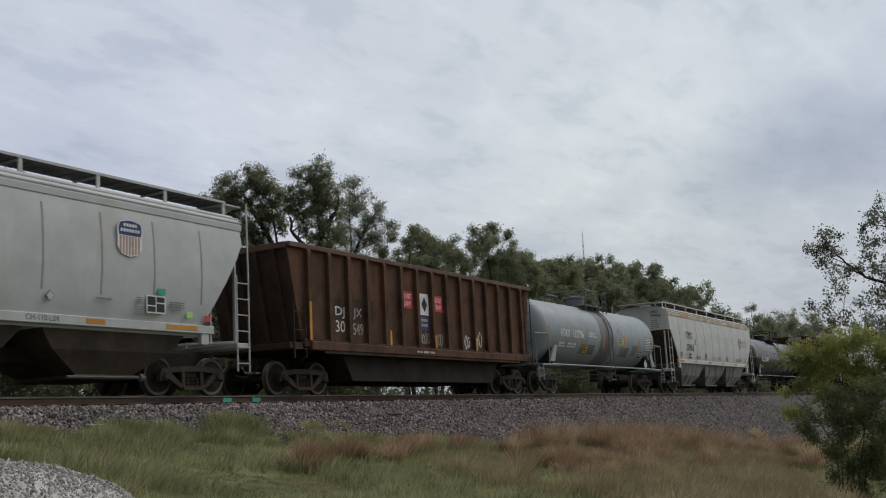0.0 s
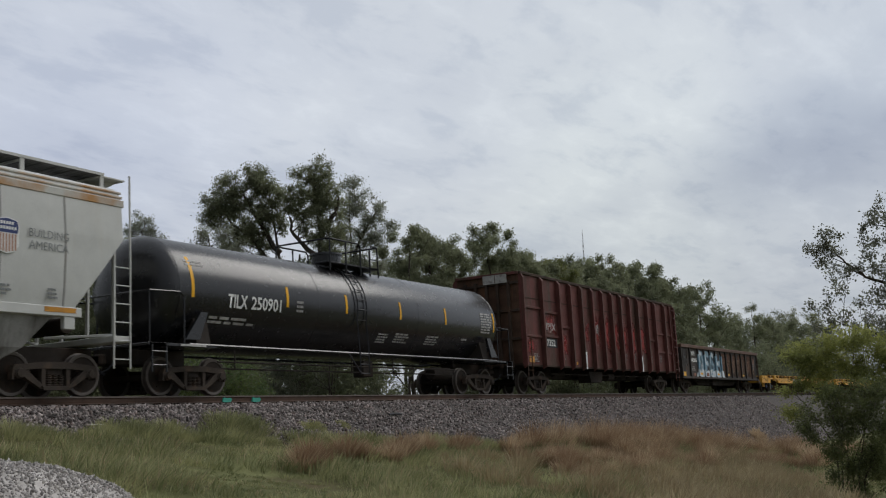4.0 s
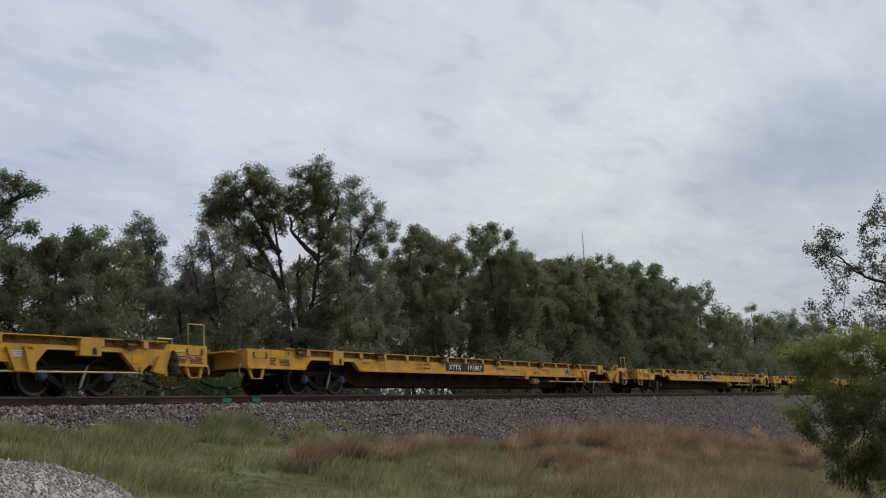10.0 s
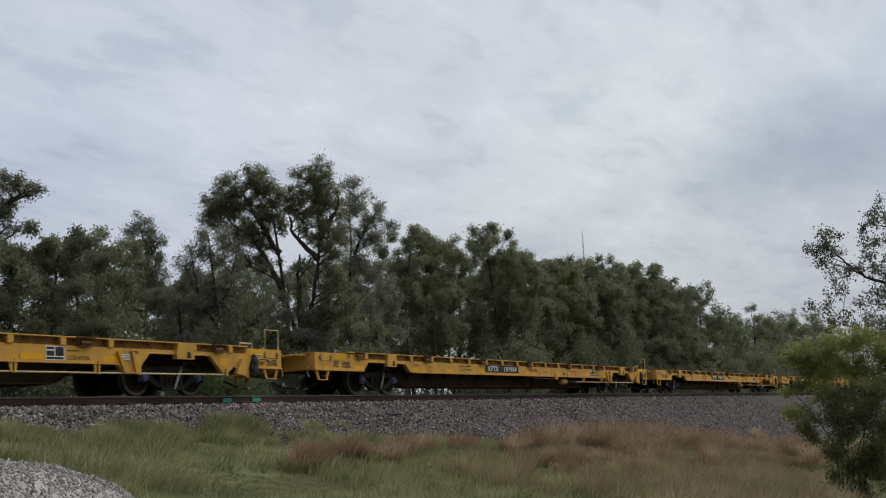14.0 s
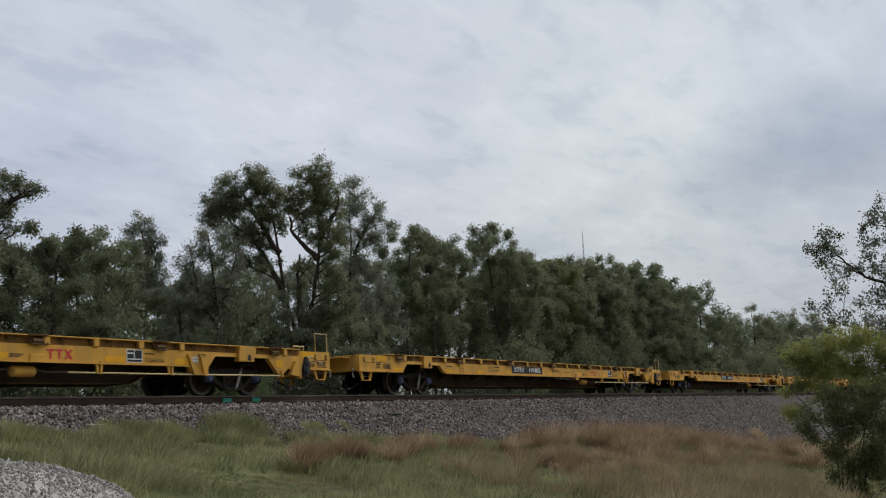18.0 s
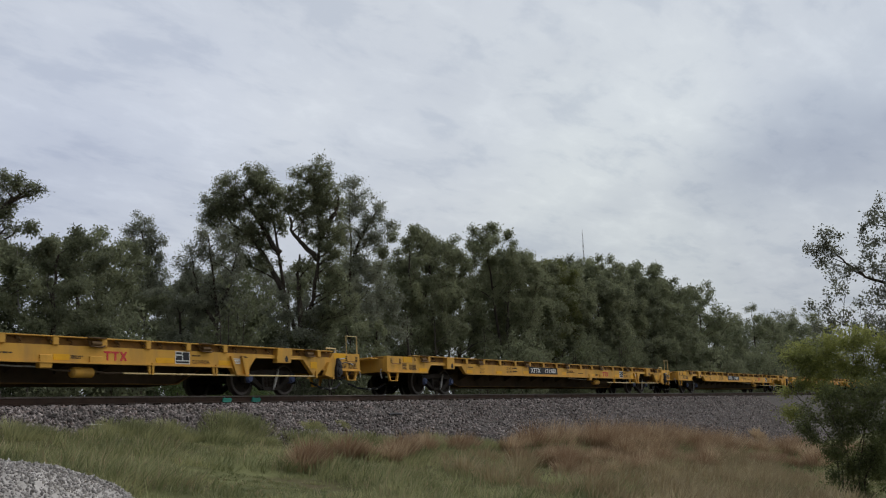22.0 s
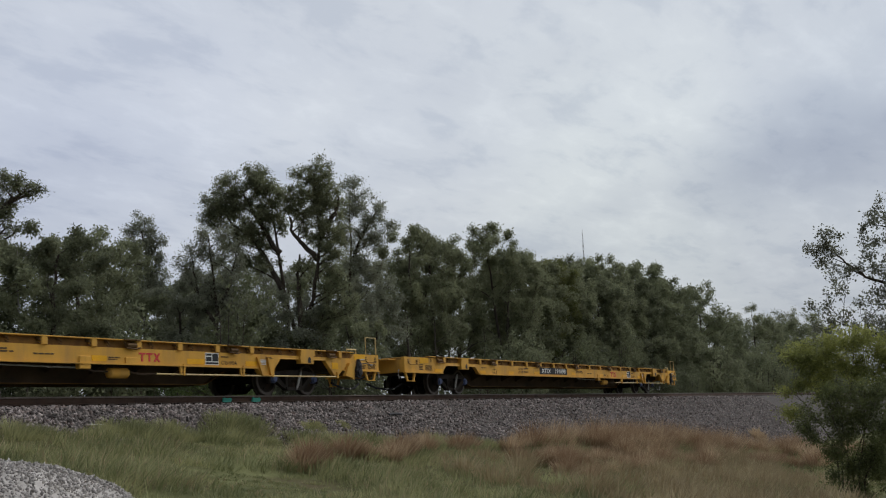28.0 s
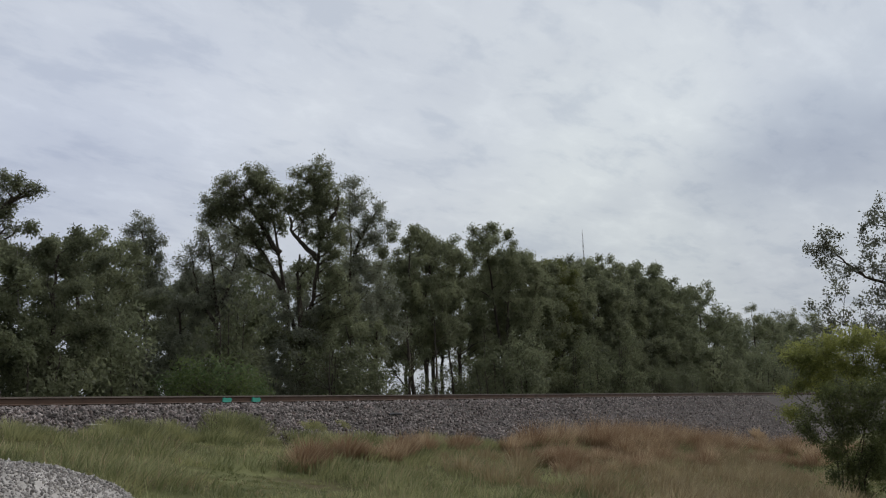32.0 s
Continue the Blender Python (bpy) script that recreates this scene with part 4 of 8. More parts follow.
def gondola_brown():
    H = 7.4
    car = high_gondola("coal_gondola", "rusty brown high-sided steel gondola with vertical side posts | gondola car", H, 4.02, 1.50, M_BROWN, M_BROWN_DARK, 15, 0.14, 0.13, 6.3, 0.55, M_RIM, -6.57, 0.93)
    # hanging tub between the trucks
    bm = B()
    prism(bm, [(-4.9, 1.3), (4.9, 1.3), (4.3, 0.38), (-4.3, 0.38)], -1.25, 1.25)
    part("belly_tub", bm, M_UNDER, car)
    for s in (-1, 1):
        bm = B()
        box(bm, -6.6, 6.6, s * 1.5 - 0.10, s * 1.5 + 0.10, 1.18, 1.42, 0.02)
        part("lower_chord", bm, M_BROWN, car)
        bm = B()
        box(bm, -6.0, 6.0, s * 1.53 - 0.04, s * 1.53 + 0.04, 1.10, 1.19, 0.01)
        part("lower_flange", bm, M_BROWN_DARK, car)
        for e in (-1, 1):
            a, b = sorted((e * 6.75, e * 7.25))
            ladder(car, a, b, s * 1.50, 0.95, 2.45 if e < 0 else 3.7, 3 if e < 0 else 7, M_BROWN_DARK)
    y = -1.425
    for x in (-1.74, 0.12):
        plate(car, x, x + 0.56, 2.68, 3.22, y, M_LOGO_RED, "red_notice")
    for x in (-1.74, 0.12):
        lettering(car, "DO NOT", x + 0.04, 2.98, 0.17, y - 0.006, M_WHITE, 0.48)
        lettering(car, "TAMP", x + 0.04, 2.74, 0.17, y - 0.006, M_WHITE, 0.42)
    plate(car, -0.72, -0.20, 2.52, 3.22, y, M_WHITE, "white_emblem")
    decal(car, [(-0.63, 2.87), (-0.46, 3.12), (-0.29, 2.87), (-0.46, 2.62)], y - 0.006, M_INK, "emblem")
    plate(car, -0.72, -0.20, 2.02, 2.46, y, M_LOGO_BLUE, "blue_notice")
    bars(car, -0.69, 2.08, 0.46, 0.32, y - 0.006, M_FADED, 2, 9)
    lettering(car, "DJ", -5.30, 2.14, 0.34, y - 0.005, M_WHITE, 0.44)
    lettering(car, "JX", -4.44, 2.14, 0.34, y - 0.005, M_FADED, 0.44)
    lettering(car, "30", -5.30, 1.74, 0.34, y - 0.005, M_WHITE, 0.44)
    lettering(car, "549", -4.46, 1.70, 0.34, y - 0.005, M_FADED, 0.50)
    for x, z1 in ((-6.62, 2.5), (-2.71, 1.9), (-0.06, 1.85), (2.68, 1.9)):
        plate(car, x - 0.05, x + 0.05, 1.45, z1, -1.58, M_ORANGE, "reflector")
    plate(car, -5.5, -4.95, 2.1, 2.7, -1.422, M_BROWN_DARK, "paint_patch")
    plate(car, -4.7, -3.4, 2.1, 2.75, -1.422, M_BROWN_DARK, "paint_patch")
    scribble(car, 1.75, 1.5, 0.72, 0.5, y, M_WHITE, 3, 0.018, 4)
    scribble(car, 2.85, 1.55, 0.5, 0.6, y, M_WHITE, 4, 0.018, 2)
    scribble(car, -0.82, 1.5, 0.6, 0.5, y, M_FADED, 5, 0.014, 4)
    scribble(car, 0.05, 1.5, 0.55, 0.5, y, M_FADED, 6, 0.014, 4)
    bars(car, 5.5, 1.55, 0.35, 0.45, y, M_FADED, 2, 12)
    bars(car, -1.3, 1.21, 1.4, 0.12, -1.606, M_FADED, 1, 13)
    decal(car, [(6.2, 3.6), (6.85, 3.9), (7.2, 3.95), (6.9, 3.2)], -1.424, M_RED, "red_patch")
    return car


def scribble(car, x, z, w, h, y, material, seed, r=0.025, loops=3):
    """A sprayed line of loose loops."""
    rg = random.Random(seed)
    bm = B()
    for i in range(loops):
        c, d = x + w * (i + 0.5) / loops, z + h / 2
        pts = []
        a, k = rg.uniform(0, 6), rg.choice((1, -1))
        for q in range(9):
            t = a + k * q * 0.75
            pts.append((c + w / loops * 0.5 * math.cos(t) * rg.uniform(0.5, 1.1), d + h * 0.5 * math.sin(t) * rg.uniform(0.5, 1.1)))
        for (xa, za), (xb, zb) in zip(pts, pts[1:]):
            n = Vector((-(zb - za), xb - xa))
            n = n.normalized() * r if n.length > 1e-4 else Vector((r, 0))
            v = [bm.verts.new(p) for p in ((xa + n.x, y, za + n.y), (xa - n.x, y, za - n.y), (xb - n.x, y, zb - n.y), (xb + n.x, y, zb + n.y))]
            bm.faces.new(v)
    return part("sprayed_scribble", bm, material, car)


def tank_car(name, words, half, shell_x, r, zc, paint, trim, truck_x):
    car = car_root(name, words)
    H, X = half, shell_x
    prof = []
    for i in range(9):
        t = math.pi / 2 * i / 8
        prof.append((-X - 0.62 * math.cos(t), r * math.sin(t)))
    prof[0] = (-X - 0.62, 0.0005)
    full = prof + [(-a, b) for a, b in prof[::-1]]
    bm = B()
    lathe(bm, full, 56, "x", (0, 0, zc))
    part("tank_shell", bm, paint, car, "", True)
    for x in (-X, -X * 0.33, X * 0.33, X):
        bm = B()
        lathe(bm, [(x - 0.02, r + 0.001), (x - 0.01, r + 0.006), (x + 0.01, r + 0.006), (x + 0.02, r + 0.001)], 56, "x", (0, 0, zc))
        part("weld_seam", bm, paint, car, "", True)
    bm = B()
    box(bm, -H, -X + 1.2, -0.3, 0.3, 0.74, 1.12, 0.02)
    part("stub_sill", bm, M_UNDER, car)
    bm = B()
    box(bm, X - 1.2, H, -0.3, 0.3, 0.74, 1.12, 0.02)
    part("stub_sill", bm, M_UNDER, car)
    for e in (-1, 1):
        bm = B()
        a, b = sorted((e * (X - 1.0), e * (X - 0.55)))
        prism_x(bm, [(-1.35, 1.15), (1.35, 1.15), (1.35, 1.25), (1.2, 1.9), (0.6, 1.35), (-0.6, 1.35), (-1.2, 1.9), (-1.35, 1.25)], a, b)
        part("saddle", bm, trim if trim is M_WHITE or trim is M_HOPPER else M_UNDER, car)
        for s in (-1, 1):
            bm = B()
            p = [(e * (X - 0.10), 1.28), (e * (X - 0.55), 1.28), (e * (X - 0.82), 1.95), (e * (X - 0.60), 1.95)]
            prism(bm, p, s * 1.42 - 0.04, s * 1.42 + 0.04)
            part("saddle_bracket", bm, trim, car)
        bm = B()
        a, b = sorted((e * (X - 1.1), e * (H - 0.02)))
        box(bm, a, b, -1.48, -0.75, 1.10, 1.17, 0.01)
        box(bm, a, b, 0.75, 1.48, 1.10, 1.17, 0.01)
        a, b = sorted((e * (H - 0.55), e * H))
        box(bm, a, b, -1.48, 1.48, 1.10, 1.17, 0.01)
        part("end_platform", bm, trim, car)
        bm = B()
        for s in (-1, 1):
            rod(bm, [(e * (X - 0.05), s * 1.46, 1.15), (e * (X - 0.05), s * 1.46, 2.28), (e * (X + 0.06), s * 1.45, 2.38), (e * (H - 0.12), s * 1.4, 2.36), (e * (H - 0.06), s * 0.9, 2.36)], 0.024, 6)
            rod(bm, [(e * (H - 0.10), s * 1.42, 1.15), (e * (H - 0.10), s * 1.40, 2.34)], 0.022, 6)
        rod(bm, [(e * (H - 0.06), -0.9, 2.36), (e * (H - 0.06), 0.9, 2.36)], 0.024, 6)
        part("end_handrail", bm, trim, car)
        for s in (-1, 1):
            lad = sorted((e * (H - 0.10), e * (H - 0.52)))
            ladder(car, lad[0], lad[1], s * 1.49, 0.50, 1.12, 2, trim, "step_stirrup")
        coupler(car, e * (H - 0.05), e)
        make_truck(car, e * truck_x, 1.778, 0.457)
    for s in (-1, 1):
        bm = B()
        rod(bm, [(-X + 0.2, s * 1.46, 1.16), (X - 0.2, s * 1.46, 1.16)], 0.035, 6)
        part("side_rail", bm, trim, car)
    bm = B()
    rod(bm, [(-X + 1.6, -1.0, 0.82), (X - 2.4, -1.0, 0.82)], 0.022, 5)
    rod(bm, [(-X + 1.6, -0.9, 0.66), (X - 2.4, -0.9, 0.66)], 0.022, 5)
    for x in (-X + 2.2, -0.6, X * 0.2, X - 2.5):
        rod(bm, [(x, -1.0, 0.66), (x, -1.0, 1.14)], 0.02, 5)
    part("brake_piping", bm, M_UNDER, car)
    bm = B()
    lathe(bm, [(-0.6, 0.02), (-0.6, 0.2), (-0.52, 0.22), (0.52, 0.22), (0.6, 0.2), (0.6, 0.02)], 12, "x", (X - 2.6, -0.5, 0.72))
    part("brake_cylinder", bm, M_UNDER, car, "", True)
    bm = B()
    box(bm, 0.4, 0.9, -0.7, -0.3, 0.55, 1.05, 0.02)
    part("outlet_valve", bm, M_UNDER, car)
    return car


def tank_top_works(car, x, r, zc, paint, rail, dome_r=0.42, dome_h=0.42, ladder_x=0.0):
    top = zc + r
    bm = B()
    lathe(bm, [(top - 0.1, dome_r + 0.10), (top + 0.05, dome_r + 0.10), (top + 0.07, dome_r), (top + dome_h, dome_r), (top + dome_h + 0.01, dome_r + 0.05), (top + dome_h + 0.07, dome_r + 0.04), (top + dome_h + 0.12, dome_r * 0.5), (top + dome_h + 0.13, 0.001)], 20, "z", (x, 0, 0))
    part("manway_dome", bm, paint, car, "", True)
    bm = B()
    for s in (-1, 1):
        box(bm, x - 1.2, x + 1.3, min(s * 0.5, s * 1.0), max(s * 0.5, s * 1.0), top - 0.06, top - 0.01, 0.008)
    box(bm, x + 0.8, x + 1.3, -1.0, 1.0, top - 0.055, top - 0.005)
    part("top_platform", bm, rail, car)
    hi = top + 0.66
    for s in (-1, 1):
        bm = B()
        rod(bm, [(x - 1.15, 0.0, hi), (x - 1.15, s * 0.92, hi), (x - 1.05, s * 1.0, hi), (x + 0.28, s * 1.0, hi), (x + 0.38, s * 1.0, hi - 0.10), (x + 0.38, s * 1.0, top - 0.3)], 0.028, 6)
        for dx in (-1.12, -0.35):
            rod(bm, [(x + dx, s * 1.0, top - 0.3), (x + dx, s * 1.0, hi)], 0.026, 6)
        part("safety_rail", bm, rail, car)
        bm = B()
        rod(bm, [(x + 0.86, s * 1.0, top - 0.3), (x + 0.86, s * 1.0, hi - 0.10), (x + 0.94, s * 1.0, hi), (x + 1.22, s * 1.0, hi), (x + 1.30, s * 0.92, hi), (x + 1.30, 0.0, hi)], 0.028, 6)
        rod(bm, [(x + 1.30, s * 0.97, hi), (x + 1.30, s * 1.0, top - 0.3)], 0.026, 6)
        rod(bm, [(x + 0.86, s * 1.0, top + 0.25), (x + 1.30, s * 1.0, top + 0.25)], 0.02, 5)
        part("safety_rail", bm, rail, car)
    # side ladder that follows the shell
    bm = B()
    lx = ladder_x
    pts = []
    for i in range(9):
        t = radians(82 - i * 12)
        pts.append((math.cos(t), math.sin(t)))
    for dx in (-0.22, 0.22):
        rod(bm, [(lx + dx, -(r + 0.06) * c, zc + (r + 0.06) * q) for c, q in pts] + [(lx + dx, -1.48, 1.2), (lx + dx, -1.48, 0.55)], 0.022, 5)
    for c, q in pts:
        rod(bm, [(lx - 0.22, -(r + 0.06) * c, zc + (r + 0.06) * q), (lx + 0.22, -(r + 0.06) * c, zc + (r + 0.06) * q)], 0.016, 5)
    for z in (1.12, 0.85, 0.58):
        rod(bm, [(lx - 0.22, -1.48, z), (lx + 0.22, -1.48, z)], 0.016, 5)
    rod(bm, [(lx - 0.22, -1.48, 0.6), (lx - 0.75, -1.46, 1.16)], 0.02, 5)
    part("side_ladder", bm, rail, car)


def wrap(car, me_ob, r, zc):
    """Bends flat lettering on to the round shell."""
    co = np.zeros(len(me_ob.data.vertices) * 3, np.float32)
    me_ob.data.vertices.foreach_get("co", co)
    co = co.reshape(-1, 3)
    t = (co[:, 2] - zc) / r
    depth = co[:, 1].copy()
    co[:, 1] = -(r - depth) * np.cos(t)
    co[:, 2] = zc + (r - depth) * np.sin(t)
    me_ob.data.vertices.foreach_set("co", co.ravel())
    me_ob.data.update()


def bent_plate(car, x0, x1, z0, z1, r, zc, material, name="decal", lift=0.006, label=""):
    """A decal on the round shell, between two heights along its curve."""
    bm = B()
    n = 8
    rows = []
    for i in range(n + 1):
        t = (z0 + (z1 - z0) * i / n - zc) / r
        y, z = -(r + lift) * math.cos(t), zc + (r + lift) * math.sin(t)
        rows.append([bm.verts.new((x0, y, z)), bm.verts.new((x1, y, z))])
    for a, b in zip(rows, rows[1:]):
        bm.faces.new((a[0], a[1], b[1], b[0]))
    return part(name, bm, material, car, label)


def tank_grey():
    r, zc, X = 1.42, 2.58, 6.25
    car = tank_car("tank_car", "weathered pale grey tank car with a dark spill band | tank car", 7.4, X, r, zc, M_TANK, M_TANK, 5.55)
    tank_top_works(car, 0.02, r, zc, M_TANK_BAND, M_RAIL_GREY, ladder_x=0.45)
    bm = B()
    lathe(bm, [(-0.60, r + 0.002), (-0.55, r + 0.004), (0.90, r + 0.004), (0.94, r + 0.002)], 56, "x", (0, 0, zc))
    part("spill_band", bm, M_TANK_BAND, car, "", True)
    wrap(car, lettering(car, "HOKX", -4.86, 2.34, 0.34, -0.010, M_WHITE, 0.92, bold=0.02), r, zc)
    wrap(car, lettering(car, "132796", -3.66, 2.34, 0.34, -0.010, M_WHITE, 1.13, bold=0.02), r, zc)
    for x, z, w, h, n, m, k in ((-4.95, 1.85, 0.8, 0.25, 2, M_WHITE, 1), (-4.05, 1.85, 0.9, 0.25, 2, M_WHITE, 2), (-2.0, 2.4, 0.9, 0.24, 3, M_WHITE, 3), (-4.95, 1.55, 0.4, 0.2, 2, M_FADED, 4), (1.5, 2.75, 0.3, 0.3, 3, M_FADED, 5)):
        wrap(car, bars(car, x, z, w, h, -0.006, m, n, k), r, zc)
    bent_plate(car, 5.05, 6.1, 2.0, 2.75, r, zc, M_GREYINK, "data_panel", 0.004)
    wrap(car, bars(car, 5.10, 2.05, 0.95, 0.65, -0.008, M_WHITE, 8, 6), r, zc)
    bent_plate(car, -2.75, -1.15, 1.65, 2.1, r, zc, M_TANK_BAND, "paint_patch", 0.0035)
    bent_plate(car, -2.37, -1.90, 1.70, 2.05, r, zc, M_TAPE, "yellow_notice", 0.008)
    wrap(car, bars(car, -2.35, 1.74, 0.42, 0.28, -0.011, M_INK, 4, 8), r, zc)
    bent_plate(car, 1.48, 2.2, 2.2, 2.50, r, zc, M_PALE_LEMON, "yellow_notice", 0.007)
    wrap(car, bars(car, 1.54, 2.25, 0.5, 0.24, -0.011, M_GREYINK, 2, 18), r, zc)
    bent_plate(car, 1.9, 3.0, 1.62, 2.12, r, zc, M_TANK_BAND, "paint_patch", 0.0035)
    bent_plate(car, 3.35, 4.1, 1.75, 2.25, r, zc, M_GREYINK, "paint_patch", 0.0055)
    bent_plate(car, 4.36, 4.78, 1.68, 1.98, r, zc, M_INK, "stencil_panel", 0.008)
    wrap(car, bars(car, 4.40, 1.72, 0.34, 0.22, -0.012, M_WHITE, 2, 19), r, zc)
    decal(car, [(4.4, 1.36), (4.65, 1.12), (4.9, 1.36), (4.65, 1.60)], -1.50, M_HOPPER, "placard")
    for x in (-6.0, -2.58, -0.15, 2.28, 4.25, 6.1):
        bent_plate(car, x - 0.05, x + 0.06, 1.95, 2.7, r, zc, M_ORANGE, "reflector", 0.009)
    return car


def tank_black():
    r, zc, X = 1.40, 2.50, 7.7
    car = tank_car("tank_car", "glossy black tank car with yellow reflector strips | tank car", 8.75, X, r, zc, M_BLACK, M_BLACK, 6.92)
    tank_top_works(car, -0.35, r, zc, M_BLACK, M_INK, 0.45, 0.36, ladder_x=-0.6)
    wrap(car, lettering(car, "TILX", -6.12, 2.14, 0.34, -0.016, M_WHITE, 0.70, bold=0.02), r, zc)
    wrap(car, lettering(car, "250901", -5.28, 2.14, 0.34, -0.016, M_WHITE, 1.15, bold=0.02), r, zc)
    for x, z, w, h, n, k in ((-7.45, 3.05, 0.8, 0.2, 2, 1), (-6.65, 1.65, 1.9, 0.24, 2, 2), (0.5, 1.45, 0.55, 0.36, 4, 3), (1.4, 1.5, 0.8, 0.36, 4, 4), (3.2, 1.5, 0.8, 0.36, 4, 5), (6.6, 2.1, 0.9, 0.75, 8, 6), (-3.5, 2.15, 0.3, 0.35, 3, 7), (5.4, 1.75, 0.4, 0.12, 1, 8)):
        wrap(car, bars(car, x, z, w, h, -0.006, M_FADED, n, 30 + k), r, zc)
    for x, a, b in ((-7.3, 2.3, 3.35), (-3.88, 2.3, 2.85), (-1.28, 2.3, 2.85), (1.5, 2.3, 2.85), (4.2, 2.3, 2.85), (7.55, 2.2, 2.9)):
        bent_plate(car, x - 0.05, x + 0.05, a, b, r, zc, M_TAPE, "reflector", 0.007)
    plate(car, -7.8, -7.0, 1.11, 1.16, -1.50, M_FADED, "platform_tape")
    return car


def chip_gondola():
    H = 9.25
    car = car_root("chip_gondola", "tall faded maroon wood-chip gondola with heavy side posts | gondola car")
    top, floor = 4.66, 1.10
    for s in (-1, 1):
        bm = B()
        box(bm, -H, H, s * 1.38 - 0.02, s * 1.38 + 0.02, floor, top)
        part("side_wall", bm, M_MAROON, car)
        bm = B()
        box(bm, -H, H, s * 1.41 - 0.055, s * 1.41 + 0.055, top - 0.05, top + 0.06, 0.012)
        part("top_chord", bm, M_BROWN_DARK, car)
        bm = B()
        box(bm, -H, H, s * 1.38 - 0.03, s * 1.38 + 0.03, floor - 0.07, floor + 0.01, 0.01)
        part("side_sill", bm, M_BROWN_DARK, car)
        posts = [-H + 0.06, -7.5, -5.86, -4.68, -3.51, -2.29, -1.10, 0.04, 1.19, 2.36, 3.51, 4.84, 6.02, 7.53, 9.19]
        for i, x in enumerate(posts):
            d = 0.19 if 0 < i < len(posts) - 1 else 0.17
            w = 0.13 if i not in (0, 14) else 0.10
            bm = B()
            prism_x(bm, [(s * 1.40, floor - 0.16), (s * (1.40 + d), floor - 0.02), (s * (1.40 + d), top - 0.2), (s * (1.40 + d * 0.5), top - 0.05), (s * 1.40, top - 0.05)], x - w / 2, x + w / 2)
            part("side_post", bm, M_MAROON, car)
        bm = B()
        box(bm, -H, H, s * 1.405 - 0.008, s * 1.405 + 0.008, 3.70, 3.735)
        part("panel_seam", bm, M_BROWN_DARK, car)
        for x0, x1, zs in ((-9.15, -7.57, (2.22, 3.35)), (-7.43, -5.93, (2.27, 3.25)), (-5.79, -4.75, (2.72,)), (4.91, 5.95, (2.62,)), (6.09, 7.46, (2.05, 3.0)), (7.60, 8.55, (2.05, 3.0))):
            for z in zs:
                bm = B()
                box(bm, x0, x1, s * 1.43 - 0.03, s * 1.43 + 0.03, z - 0.05, z + 0.05, 0.012)
                part("side_stiffener", bm, M_MAROON, car)
        ladder(car, 8.62, 9.12, s * 1.56, 0.60, 4.55, 10, M_MAROON)
        ladder(car, -9.15, -8.75, s * 1.52, 0.62, 2.1, 3, M_BROWN_DARK)
        bm = B()
        box(bm, 8.56, 8.66, s * 1.40 - 0.02, s * 1.48 + 0.02, floor, top - 0.05) if s > 0 else box(bm, 8.56, 8.66, -1.50, -1.40, floor, top - 0.05)
        part("corner_post", bm, M_MAROON, car)
    for e in (-1, 1):
        bm = B()
        a, b = sorted((e * H, e * (H - 0.04)))
        box(bm, a, b, -1.36, 1.36, floor, top)
        part("end_wall", bm, M_BROWN, car)
        for y in (-0.95, -0.48, 0.0, 0.48, 0.95):
            bm = B()
            a, b = sorted((e * H, e * (H + 0.14)))
            box(bm, a, b, y - 0.05, y + 0.05, floor - 0.1, top - 0.25, 0.01)
            part("end_post", bm, M_BROWN_DARK, car)
        for z in (2.1, 3.2, 4.28):
            bm = B()
            a, b = sorted((e * H, e * (H + 0.08)))
            box(bm, a, b, -1.36, 1.36, z - 0.05, z + 0.05, 0.01)
            part("end_stiffener", bm, M_BROWN_DARK, car)
        bm = B()
        a, b = sorted((e * (H - 0.03), e * (H + 0.10)))
        box(bm, a, b, -1.38, 1.38, top - 0.06, top + 0.05, 0.01)
        part("end_chord", bm, M_MAROON, car)
        if e < 0:
            for y0, y1 in ((-0.95, -0.45), (-0.42, 0.1)):
                bm = B()
                box(bm, -H - 0.16, -H - 0.15, y0, y1, top - 0.36, top - 0.02)
                part("white_board", bm, M_FADED, car)
        coupler(car, e * (H - 0.05), e)
        make_truck(car, e * 7.38, 1.778, 0.457)
    bm = B()
    box(bm, -H + 0.1, H - 0.1, -0.3, 0.3, 0.66, 1.02, 0.02)
    for i in range(13):
        x = -H + 0.4 + (2 * H - 0.8) * i / 12
        prism_x(bm, [(-1.34, floor), (1.34, floor), (0.35, 0.75), (-0.35, 0.75)], x - 0.05, x + 0.05)
    part("centre_sill", bm, M_UNDER, car)
    bm = B()
    box(bm, -H, H, -1.36, 1.36, floor - 0.02, floor + 0.05)
    part("floor_plate", bm, M_UNDER, car)
    bm = B()
    prism(bm, [(-2.2, 0.95), (-0.6, 0.95), (-0.75, 0.48), (-2.0, 0.48)], -1.1, -0.5)
    lathe(bm, [(0.2, 0.02), (0.2, 0.17), (0.9, 0.19), (1.0, 0.15), (1.0, 0.02)], 10, "x", (0, -0.9, 0.75))
    rod(bm, [(-6.0, -1.0, 0.80), (6.0, -1.0, 0.80)], 0.03, 5)
    part("brake_gear", bm, M_UNDER, car)
    y = -1.404
